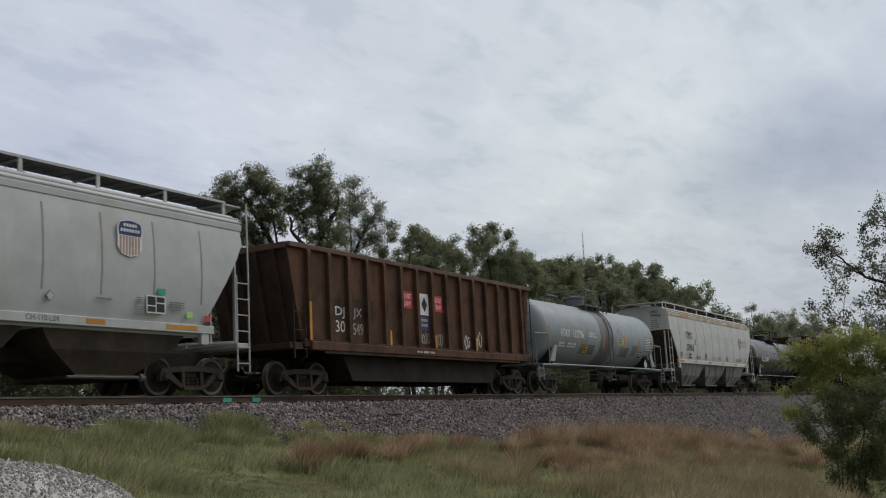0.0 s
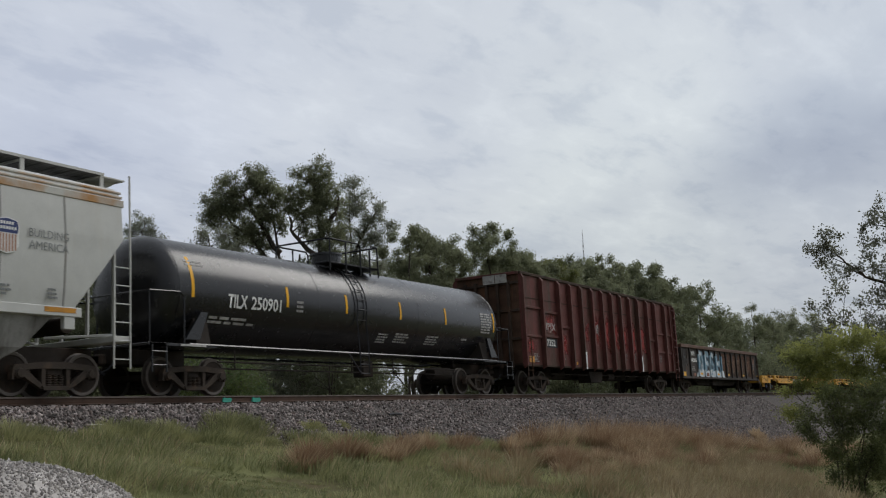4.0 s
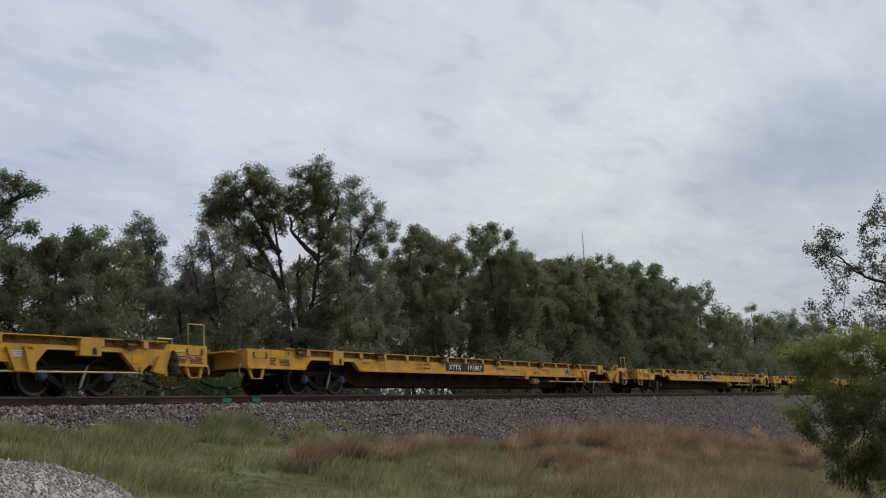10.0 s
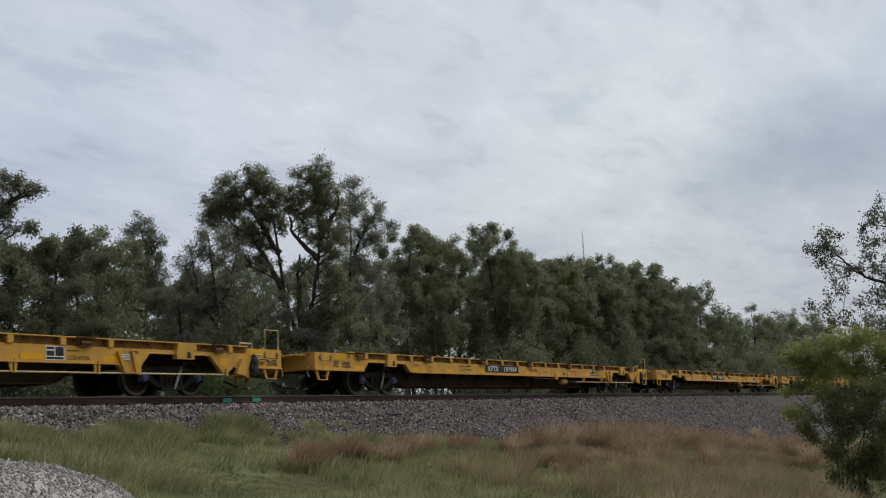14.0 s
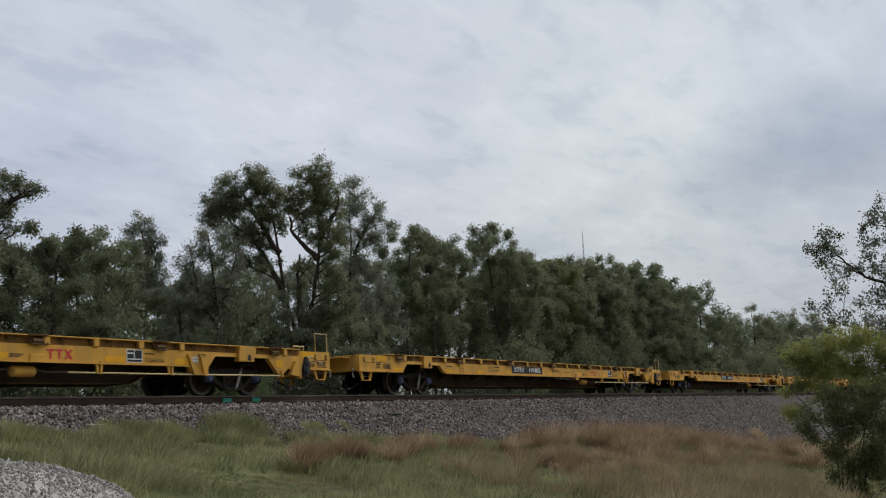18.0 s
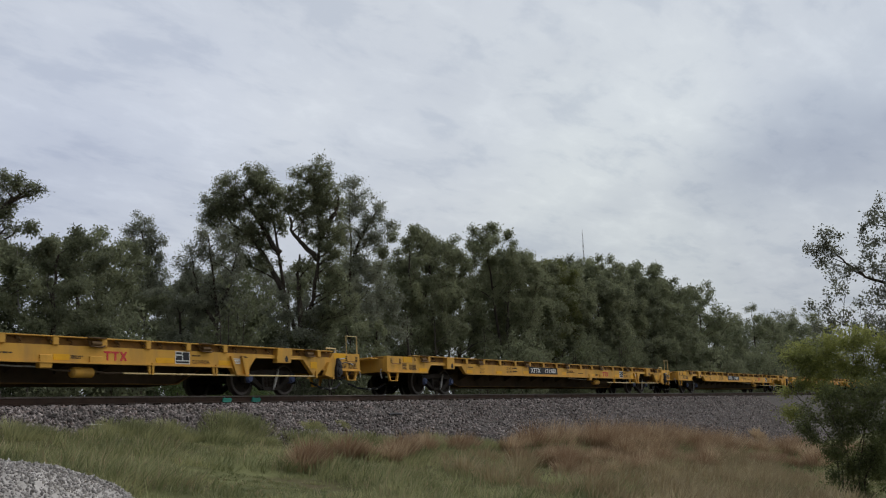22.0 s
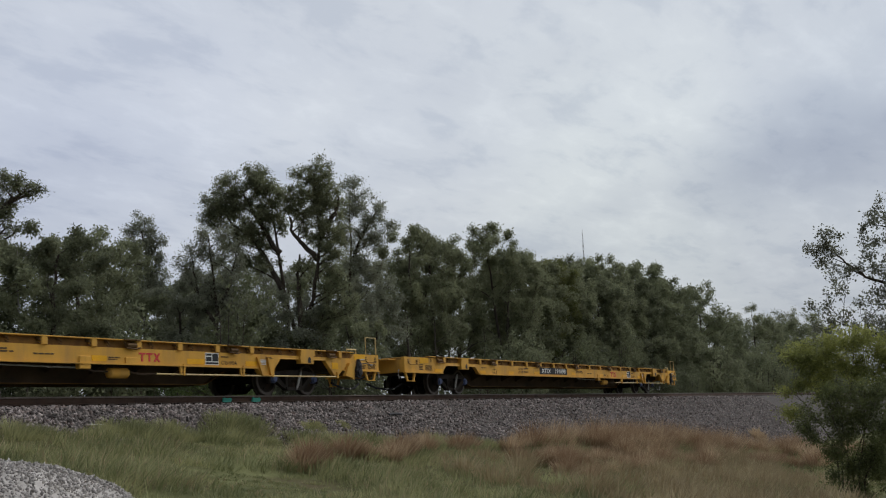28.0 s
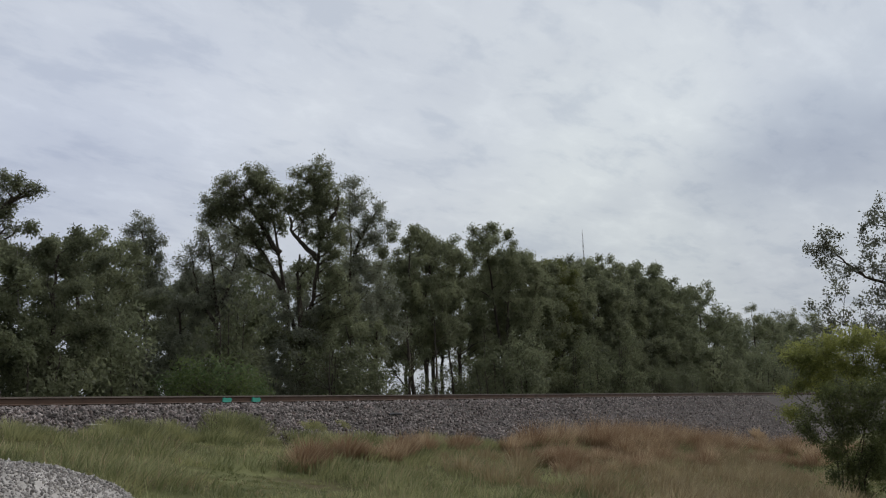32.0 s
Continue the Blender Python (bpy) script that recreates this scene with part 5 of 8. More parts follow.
    for x0, x1, z0, z1 in ((-7.38, -6.0, 2.33, 3.20), (-5.75, -4.95, 1.50, 2.45), (-3.35, -2.55, 2.1, 3.05), (-2.15, -1.25, 1.9, 3.5), (-0.98, -0.08, 1.7, 3.6), (0.12, 1.08, 1.8, 3.5), (1.28, 2.24, 1.7, 3.5), (2.46, 3.40, 1.8, 3.4), (3.65, 4.70, 1.9, 3.3), (-9.0, -8.0, 1.5, 2.15)):
        plate(car, x0, x1, z0, z1, y, M_RED, "red_paint_patch", 0.003)
    plate(car, -7.38, -6.06, 1.82, 2.20, y - 0.004, M_INK, "number_field", 0.003)
    lettering(car, "HPJX", -7.30, 2.42, 0.40, y - 0.010, M_FADED, 1.18, bold=0.02)
    lettering(car, "47352", -7.30, 1.88, 0.27, y - 0.012, M_WHITE, 1.06, bold=0.02)
    for x, w in ((-8.75, 0.45), (-4.55, 0.5), (-1.02, 0.28), (1.28, 0.36), (3.62, 0.36), (7.75, 0.34)):
        plate(car, x, x + w, 1.19, 1.31 if abs(x) < 6 else 1.42, y - 0.006, M_ORANGE, "reflector")
    for x in (-3.51, 3.51):
        plate(car, x - 0.07, x + 0.07, 1.0, 1.74, -1.60, M_WHITE, "white_stripe")
    plate(car, 1.25, 1.43, 1.46, 1.66, y - 0.006, M_WHITE, "label_plate")
    bars(car, -8.3, 1.20, 0.42, 0.34, y - 0.006, M_FADED, 6, 44)
    bars(car, -3.3, 1.55, 0.55, 0.3, y - 0.006, M_FADED, 3, 45, fill=0.10)
    bars(car, -5.7, 1.32, 0.35, 0.09, y - 0.006, M_FADED, 1, 46)
    for k, (x, w) in enumerate(((1.5, 0.5), (2.6, 0.6), (3.8, 0.45), (5.0, 0.55), (6.4, 0.6))):
        scribble(car, x, 1.5, w, 0.42, y - 0.006, M_GREYINK, 40 + k, 0.008, 4)
    scribble(car, -2.05, 2.55, 0.6, 0.55, y - 0.008, M_FADED, 61, 0.009, 6)
    scribble(car, -1.95, 2.62, 0.4, 0.35, y - 0.008, M_FADED, 62, 0.009, 5)
    bm = B()
    for a, b, c, d in ((7.62, 7.65, 1.46, 2.02), (7.98, 8.01, 1.46, 2.02), (7.65, 7.98, 1.99, 2.02), (7.65, 7.98, 1.46, 1.49)):
        box(bm, a, b, y - 0.01, y - 0.002, c, d)
    part("card_frame", bm, M_FADED, car)
    return car


def low_gondola():
    H = 8.1
    car = car_root("mill_gondola", "faded black low-sided gondola with pale blue spray-painted letters | gondola car")
    top, floor = 2.50, 0.82
    for s in (-1, 1):
        bm = B()
        box(bm, -H, H, s * 1.40 - 0.02, s * 1.40 + 0.02, floor, top)
        part("side_wall", bm, M_CNBLACK, car)
        bm = B()
        box(bm, -H - 0.03, H + 0.03, s * 1.43 - 0.10, s * 1.43 + 0.10, top - 0.04, top + 0.15, 0.02)
        part("top_chord", bm, M_RIM, car)
        bm = B()
        box(bm, -H, H, s * 1.44 - 0.06, s * 1.44 + 0.06, floor - 0.06, floor + 0.06, 0.012)
        part("side_sill", bm, M_CNBLACK, car)
        for x in [-8.03, -6.51, -5.03, -3.90, -2.82, -1.68, -0.53, 0.54, 1.71, 2.81, 3.95, 5.05, 6.56, 8.03]:
            bm = B()
            prism_x(bm, [(s * 1.42, floor), (s * 1.50, floor), (s * 1.50, top - 0.12), (s * 1.46, top - 0.04), (s * 1.42, top - 0.04)], x - 0.06, x + 0.06)
            post = part("side_post", bm, M_CNBLACK, car)
            if s < 0 and -5.2 < x < -0.2:
                bm = B()
                box(bm, x - 0.065, x + 0.055, -1.505, -1.42, 0.92, 1.30)
                part("sprayed_cloud", bm, M_GRAF_WHITE, post)
                bm = B()
                box(bm, x - 0.065, x + 0.055, -1.505, -1.42, 1.30, 2.15)
                part("sprayed_letter", bm, M_GRAF_BLUE, post)
        ladder(car, -7.85, -7.1, s * 1.47, 1.45, 2.3, 2, M_CNBLACK)
        ladder(car, 7.6, 8.0, s * 1.50, 0.45, 2.1, 4, M_CNBLACK)
    for e in (-1, 1):
        bm = B()
        a, b = sorted((e * H, e * (H - 0.04)))
        box(bm, a, b, -1.37, 1.37, floor, top)
        part("end_wall", bm, M_CNBLACK, car)
        bm = B()
        a, b = sorted((e * H, e * (H + 0.16)))
        for z in (1.25, 1.65, 2.05, 2.45):
            box(bm, a, b, -1.37, 1.37, z - 0.07, z + 0.07, 0.015)
        part("end_corrugation", bm, M_CNBLACK, car)
        coupler(car, e * (H - 0.05), e)
        make_truck(car, e * 6.55, 1.778, 0.457)
    bm = B()
    box(bm, -H + 0.05, H - 0.05, -1.37, 1.37, floor - 0.03, floor + 0.05)
    part("floor_plate", bm, M_UNDER, car)
    bm = B()
    box(bm, -H + 0.1, H - 0.1, -0.26, 0.26, 0.50, 0.80, 0.02)
    prism(bm, [(-4.5, 0.8), (4.5, 0.8), (3.6, 0.45), (-3.6, 0.45)], -0.9, -0.8)
    rod(bm, [(-4.0, -1.0, 0.62), (4.5, -1.0, 0.62)], 0.03, 5)
    box(bm, -1.4, 0.6, -1.1, -0.5, 0.42, 0.75, 0.03)
    part("centre_sill", bm, M_UNDER, car)
    y = -1.424
    lettering(car, "CNW", -6.35, 2.06, 0.26, y - 0.004, M_WHITE, 0.82, bold=0.035)
    lettering(car, "340306", -6.30, 1.69, 0.24, y - 0.004, M_WHITE, 1.08, bold=0.035)
    bars(car, -6.3, 1.18, 0.85, 0.26, y, M_FADED, 3, 21, fill=0.35)
    plate(car, -5.9, -5.55, 0.92, 1.08, y, M_GRAF_RUST, "faded_patch")
    plate(car, -3.56, -3.10, 0.93, 1.12, y - 0.013, M_GRAF_RUST, "faded_patch")
    for x, w in ((-7.81, 0.47), (-4.77, 0.47), (-1.49, 0.5), (0.73, 0.47), (4.09, 0.48), (7.7, 0.3)):
        plate(car, x, x + w, 1.01 if x > -7 else 0.90, 1.12 if x > -7 else 1.13, y - 0.014, M_TAPE, "reflector")
    graffiti(car, -5.30, 0.84, 5.3, 1.52, y)
    # rusted panels under tangled sprayed scrawl
    for k, (x0, x1) in enumerate(((-0.40, 0.46), (0.62, 1.62), (1.80, 2.72), (2.90, 3.86), (4.04, 4.96), (5.14, 6.46), (6.66, 7.30))):
        plate(car, x0 + 0.03, x1 - 0.03, 0.98, 2.36, y + 0.001, M_RUST_PANEL, "rusted_panel", 0.002)
        for q in range(4):
            scribble(car, x0 + 0.05 + 0.1 * q, 1.15 + 0.22 * q, (x1 - x0) * 0.6, 0.5, y - 0.003, M_GRAF_RUST if q % 2 else M_GRAF_TAN, 80 + 7 * k + q, 0.009, 4)
    scribble(car, -7.2, 1.35, 0.35, 0.6, y, M_GREYINK, 91, 0.01, 4)
    scribble(car, -7.5, 1.75, 0.3, 0.25, y, M_GREYINK, 92, 0.008, 4)
    plate(car, 6.79, 7.16, 1.52, 1.87, y - 0.006, M_FADED, "label_plate")
    plate(car, 6.82, 6.96, 1.55, 1.70, y - 0.009, M_CNBLACK, "label_field")
    plate(car, 6.99, 7.13, 1.55, 1.70, y - 0.009, M_CNBLACK, "label_field")
    plate(car, 6.82, 7.13, 1.73, 1.84, y - 0.009, M_CNBLACK, "label_field")
    return car


def graffiti(car, x, z, w, h, y):
    """Four tall sprayed letters in pale blue and white over a slate shadow, with a white cloud along the foot."""
    rg = random.Random(77)

    def poly(rings, material, lift, name):
        bm = B()
        for ring in rings:
            v = [bm.verts.new((x + a * w, y - lift, z + b * h)) for a, b in ring]
            bm.faces.new(v)
        bmesh.ops.triangulate(bm, faces=bm.faces[:])
        return part(name, bm, material, car)

    def stroke(pts, t):
        """A fat brush stroke round a polyline, as one outline."""
        left, right = [], []
        for i, (a, b) in enumerate(pts):
            p, q = pts[max(i - 1, 0)], pts[min(i + 1, len(pts) - 1)]
            dx, dz = (q[0] - p[0]) * w, (q[1] - p[1]) * h
            n = math.hypot(dx, dz) or 1.0
            k = t * (1.0 + 0.12 * math.sin(i * 2.3))
            left.append((a - dz / n * k / w, b + dx / n * k / h))
            right.append((a + dz / n * k / w, b - dx / n * k / h))
        return left + right[::-1]
    letters = [
        [[(0.10, 0.94), (0.12, 0.6), (0.13, 0.2)], [(0.10, 0.93), (0.19, 0.88), (0.235, 0.6), (0.21, 0.34), (0.13, 0.22)]],
        [[(0.32, 0.95), (0.335, 0.6), (0.34, 0.2)], [(0.32, 0.92), (0.40, 0.90), (0.45, 0.86)], [(0.335, 0.56), (0.39, 0.55), (0.43, 0.54)]],
        [[(0.62, 0.86), (0.56, 0.93), (0.52, 0.80), (0.56, 0.62), (0.63, 0.46), (0.61, 0.28), (0.53, 0.26)]],
        [[(0.72, 0.94), (0.735, 0.6), (0.74, 0.22)], [(0.90, 0.92), (0.895, 0.6), (0.885, 0.22)], [(0.735, 0.56), (0.81, 0.57), (0.895, 0.56)]]]
    # slate shadow strokes lie behind, blue bodies over them, white lights on top
    for k, strokes in enumerate(letters):
        for q in strokes:
            poly([stroke([(a + 0.035, b - 0.03) for a, b in q], 0.20)], M_GRAF_DARK, 0.002 + 0.0002 * k, "sprayed_shadow")
        for q in strokes:
            poly([stroke(q, 0.12 if k == 2 else 0.16)], M_GRAF_BLUE, 0.004 + 0.0003 * k, "sprayed_letter")
        q = strokes[0][:2]
        poly([stroke([(a - 0.006, b - 0.02) for a, b in q], 0.12)], M_GRAF_WHITE, 0.007, "sprayed_highlight")
        q = strokes[-1][:2]
        poly([stroke([(a, b) for a, b in q], 0.09)], M_GRAF_WHITE, 0.0075, "sprayed_highlight")
    for i in range(12):
        a = rg.uniform(0.08, 0.94)
        b = rg.uniform(0.30, 0.7)
        poly([stroke([(a, b), (a + rg.uniform(-0.006, 0.006), b - rg.uniform(0.15, 0.3))], 0.035)], M_GRAF_WHITE if i % 3 else M_GRAF_BLUE, 0.008, "paint_drip")
    cloud = [(-0.02, 0.0)]
    for i in range(11):
        c, r = 0.03 + i * 0.094, 0.16 + 0.12 * math.sin(i * 2.1) ** 2
        for k in range(7):
            t = math.pi * (1 - k / 6)
            cloud.append((c + 0.05 * math.cos(t), 0.05 + r * math.sin(t)))
    cloud += [(1.04, 0.0)]
    poly([cloud], M_GRAF_WHITE, 0.009, "sprayed_cloud")
    for i in range(5):
        a = 0.12 + i * 0.19
        poly([stroke([(a, 0.10), (a + 0.03, 0.17), (a + 0.07, 0.11)], 0.05)], M_GRAF_BLUE, 0.0105, "sprayed_shade")


def flat_car():
    """Long yellow flat: side sills cut away over the trucks, fish-belly centre sill, rub rail with stake pockets."""
    H = 13.45
    car = car_root("flat_car", "ochre yellow long railway flat car with an empty deck | flat car")
    near, far = 9.98, -9.74
    top, lo, mid = 1.135, 0.66, 0.915
    for s in (-1, 1):
        y0, y1 = sorted((s * 1.38, s * 1.50))
        bm = B()
        # web plates between the cut-outs, one step apart so that the joints show
        prism(bm, [(-H, lo), (-11.12, lo), (-10.88, mid), (-10.88, top), (-H, top)], y0, y1)
        prism(bm, [(-10.88, mid), (-8.88, mid), (-8.88, 1.0), (-10.88, 1.0)], y0, y1)
        prism(bm, [(-8.88, mid), (-8.58, lo), (7.95, lo), (8.10, 0.47), (8.58, 0.47), (8.62, 0.66), (8.86, mid), (8.86, 1.0), (-8.88, 1.0)], y0, y1)
        prism(bm, [(8.86, mid), (10.80, mid), (10.80, 1.0), (8.86, 1.0)], y0, y1)
        prism(bm, [(10.80, mid), (11.24, 0.50), (11.40, 0.50), (11.62, lo), (H, lo), (H, top), (12.16, top), (12.05, 1.0), (10.80, 1.0)], y0, y1)
        part("side_sill", bm, M_YELLOW, car)
        bm = B()
        for x0, x1 in ((-H, -11.14), (-8.56, 7.95), (11.62, H)):
            box(bm, x0, x1, s * 1.49 - 0.06, s * 1.49 + 0.06, 0.635, 0.66)
        part("sill_flange", bm, M_YELLOW, car)
        # raised edge of the cut-outs
        for line in (((-11.14, 0.66), (-10.88, 0.915), (-8.88, 0.915), (-8.57, 0.66)), ((8.60, 0.50), (8.63, 0.66), (8.86, 0.915), (10.80, 0.915), (11.24, 0.50))):
            bm = B()
            rod(bm, [(a, s * 1.495, b) for a, b in line], 0.020, 5)
            part("cut_out_edge", bm, M_YELLOW, car)
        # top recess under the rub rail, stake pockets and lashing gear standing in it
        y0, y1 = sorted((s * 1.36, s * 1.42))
        # the rub rail's shade is put into the recess as a darker yellow
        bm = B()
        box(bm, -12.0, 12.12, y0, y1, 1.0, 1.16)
        part("rail_recess", bm, M_YELLOW_DIRTY_SHADE, car)
        bm = B()
        box(bm, -12.0, 12.12, min(s * 1.36, s * 1.545), max(s * 1.36, s * 1.545), 1.16, 1.185, 0.004)
        part("rub_rail", bm, M_YELLOW, car)
        pocket = hook = None
        for i in range(19):
            x = -11.01 + i * 1.25
            if i in (1, 16):
                continue
            if pocket is None:
                bm = B()
                box(bm, -0.075, 0.075, min(s * 1.42, s * 1.54), max(s * 1.42, s * 1.54), 0.995, 1.175, 0.012)
                pocket = part("stake_pocket", bm, M_YELLOW, car)
                pocket.location.x = x
            else:
                again(pocket, Matrix.Translation((x, 0, 0)))
        for i in range(37):
            x = -11.86 + i * 0.625 + (0.12 if i % 2 else 0.0)
            if abs(x - near) < 0.45 or abs(x - far) < 0.45:
                continue
            if hook is None:
                bm = B()
                box(bm, -0.05, 0.05, min(s * 1.42, s * 1.47), max(s * 1.42, s * 1.47), 1.10, 1.155, 0.006)
                rod(bm, [(0, s * 1.48, 1.12), (0.02, s * 1.51, 1.07), (0.04, s * 1.50, 1.025), (-0.02, s * 1.49, 1.035)], 0.017, 5)
                hook = part("lashing_hook", bm, M_WINCH, car)
                hook.location.x = x
            else:
                again(hook, Matrix.Translation((x, 0, 0)))
        for x in (-11.35, -7.58, -3.80, 0.02, 3.76, 7.05, 11.05):
            bm = B()
            box(bm, x - 0.24, x + 0.24, min(s * 1.42, s * 1.59), max(s * 1.42, s * 1.59), 1.165, 1.19, 0.005)
            lathe(bm, [(x - 0.13, 0.02), (x - 0.13, 0.055), (x + 0.13, 0.055), (x + 0.13, 0.02)], 8, "x", (0, s * 1.53, 1.06))
            rod(bm, [(x - 0.22, s * 1.54, 1.15), (x - 0.16, s * 1.55, 1.0), (x + 0.10, s * 1.57, 0.985), (x + 0.22, s * 1.57, 1.02)], 0.018, 5)
            part("lashing_winch", bm, M_WINCH, car, "grimy brown lashing winch")
        for c, w in ((near - 0.06, 0.28), (far + 0.04, 0.25)):
            bm = B()
            prism(bm, [(c - w, 0.80), (c + w, 0.80), (c + w, 1.17), (c - w * 0.85, 1.17), (c - w, 0.95)], min(s * 1.42, s * 1.57), max(s * 1.42, s * 1.57))
            jp = part("jacking_bracket", bm, M_YELLOW, car)
            # no opening is cut: a black plate paints the hole's dark inside
            bm = B()
            q = c + w * 0.35
            prism(bm, [(q - 0.06, 0.825), (q + 0.06, 0.825), (q + 0.06, 0.92), (q + 0.035, 0.965), (q, 0.98), (q - 0.035, 0.965), (q - 0.06, 0.92)], min(s * 1.56, s * 1.574), max(s * 1.56, s * 1.574))
            part("bracket_hole", bm, M_INK, jp)
        for a, b in ((-13.38, -12.80), (12.76, 13.32)):
            bm = B()
            prism(bm, [(a - 0.03, 0.64), (a + 0.07, 0.64), (a + 0.15, 0.38), (a + 0.09, 0.38)], min(s * 1.44, s * 1.49), max(s * 1.44, s * 1.49))
            prism(bm, [(b - 0.07, 0.64), (b + 0.03, 0.64), (b - 0.09, 0.38), (b - 0.15, 0.38)], min(s * 1.44, s * 1.49), max(s * 1.44, s * 1.49))
            box(bm, a + 0.09, b - 0.09, min(s * 1.43, s * 1.52), max(s * 1.43, s * 1.52), 0.375, 0.395)
            part("step_stirrup", bm, M_YELLOW, car)
        for a in (-13.2, 12.80):
            bm = B()
            rod(bm, [(a, s * 1.50, 0.93), (a, s * 1.56, 0.90), (a + 0.44, s * 1.56, 0.90), (a + 0.44, s * 1.50, 0.93)], 0.012, 5)
            part("grab_iron", bm, M_YELLOW_DIRTY_SHADE, car)
            for q in (a - 0.05, a + 0.44):
                bm = B()
                for z in (0.94, 0.985, 1.03):
                    box(bm, q, q + 0.07, s * 1.51 - 0.012, s * 1.51 + 0.012, z, z + 0.02)
                part("grab_bolt_plate", bm, M_SILL, car)
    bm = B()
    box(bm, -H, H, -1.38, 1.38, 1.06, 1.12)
    part("deck", bm, M_YELLOW_DIRTY_SHADE, car, "grimy yellow steel deck")
    for e in (-1, 1):
        bm = B()
        a, b = sorted((e * H, e * (H - 0.10)))
        box(bm, a, b, -1.38, -0.32, 0.66, 1.13, 0.012)
        box(bm, a, b, 0.32, 1.38, 0.66, 1.13, 0.012)
        box(bm, a, b, -0.32, 0.32, 1.0, 1.13)
        part("end_sill", bm, M_YELLOW, car)
        bm = B()
        a, b = sorted((e * (H - 0.2), e * (H + 0.26)))
        box(bm, a, b, -0.3, 0.3, 0.62, 1.02, 0.02)
        part("coupler_pocket", bm, M_YELLOW_DIRTY_SHADE, car)
        bm = B()
        x0, x1 = e * (H + 0.02), e * (H + 0.42)
        box(bm, min(x0, x1), max(x0, x1), -1.2, 1.2, 1.05, 1.075)
        part("bridge_plate", bm, M_YELLOW, car)
        coupler(car, e * (H + 0.2), e)
        # drooping air hose with pale glad-hand and cut lever
        bm = B()
        rod(bm, [(e * (H - 1.2), -0.62, 0.36), (e * (H - 0.75), -0.64, 0.22), (e * (H - 0.3), -0.60, 0.18), (e * (H + 0.15), -0.5, 0.22), (e * (H + 0.5), -0.4, 0.36)], 0.03, 6)
        part("air_hose", bm, M_INK, car)
        bm = B()
        for q in (-0.62, -0.25):
            box(bm, min(e * (H + q), e * (H + q - 0.09)), max(e * (H + q), e * (H + q - 0.09)), -0.66, -0.58, 0.165, 0.22, 0.01)
        part("hose_clamp", bm, M_FADED, car)
        bm = B()
        rod(bm, [(e * (H + 0.03), -1.30, 0.74), (e * (H + 0.14), -1.36, 0.70), (e * (H + 0.18), -1.38, 0.55), (e * (H + 0.15), -1.40, 0.46)], 0.020, 5)
        part("cut_lever", bm, M_FADED, car)
        c = near if e > 0 else far
        truck = make_truck(car, c, 1.727, 0.42, M_BLUE, M_UNDER)
        for q in (-1, 1):
            bm = B()
            rod(bm, [(c + 0.22, q * 1.12, 0.60), (c + 0.04, q * 1.13, 0.20)], 0.034, 6)
            rod(bm, [(c + 0.25, q * 1.12, 0.66), (c + 0.01, q * 1.13, 0.14)], 0.018, 6)
            part("friction_damper", bm, M_FADED, truck, "pale diagonal shock damper")
    # fish-belly centre sill with its lit bottom flange
    bm = B()
    prism(bm, [(-H, 0.70), (-8.5, 0.66), (-7.5, 0.30), (7.1, 0.30), (7.9, 0.66), (H, 0.70), (H, 1.06), (-H, 1.06)], -0.42, 0.42)
    part("centre_sill", bm, M_SILL, car)
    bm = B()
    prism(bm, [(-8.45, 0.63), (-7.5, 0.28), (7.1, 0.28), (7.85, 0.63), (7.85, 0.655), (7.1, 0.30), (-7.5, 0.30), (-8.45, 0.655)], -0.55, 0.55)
    part("sill_bottom_flange", bm, M_YELLOW_DIRTY_SHADE, car)
    bm = B()
    prism_x(bm, [(-1.38, 1.06), (1.38, 1.06), (1.38, 0.92), (0.42, 0.50), (-0.42, 0.50), (-1.38, 0.92)], -0.02, 0.02)
    bearer = part("cross_bearer", bm, M_SILL, car)
    bearer.location.x = -8.4
    for i in range(1, 15):
        again(bearer, Matrix.Translation((-8.4 + i * 1.2, 0, 0)))
    # brake gear on the near side
    for x0, x1, z in ((2.36, 2.66, 0.53), (3.60, 3.94, 0.635)):
        bm = B()
        box(bm, x0, x1, -1.53, -1.40, z, 0.80, 0.01)
        part("hanger_bracket", bm, M_YELLOW, car)
    bm = B()
    lathe(bm, [(-0.30, 0.02), (-0.28, 0.08), (-0.24, 0.115), (0.24, 0.115), (0.28, 0.08), (0.30, 0.02)], 14, "x", (3.58, -1.30, 0.47))
    part("air_reservoir", bm, M_YELLOW, car, "", True)
    bm = B()
    rod(bm, [(0.6, -1.3, 0.60), (1.9, -1.34, 0.575), (2.5, -1.40, 0.56)], 0.018, 5)
    part("brake_pipe", bm, M_FADED, car)
    bm = B()
    rod(bm, [(2.6, -1.4, 0.56), (2.85, -1.36, 0.50), (3.28, -1.32, 0.50)], 0.022, 5)
    rod(bm, [(3.88, -1.32, 0.50), (4.15, -1.36, 0.46), (4.5, -1.42, 0.46), (4.6, -1.47, 0.455)], 0.024, 5)
    part("brake_pipe", bm, M_SILL, car)
    bm = B()
    rod(bm, [(4.55, -1.48, 0.455), (8.0, -1.50, 0.455), (11.36, -1.50, 0.47)], 0.020, 6)
    part("brake_rod", bm, M_PALE_YELLOW, car)
    for x in (5.33, 7.38):
        bm = B()
        prism(bm, [(x - 0.10, 0.66), (x - 0.02, 0.66), (x - 0.02, 0.44), (x - 0.06, 0.44)], -1.52, -1.48)
        prism(bm, [(x + 0.02, 0.70), (x + 0.08, 0.62), (x + 0.06, 0.43), (x + 0.02, 0.43)], -1.53, -1.50)
        part("rod_hanger", bm, M_YELLOW, car)
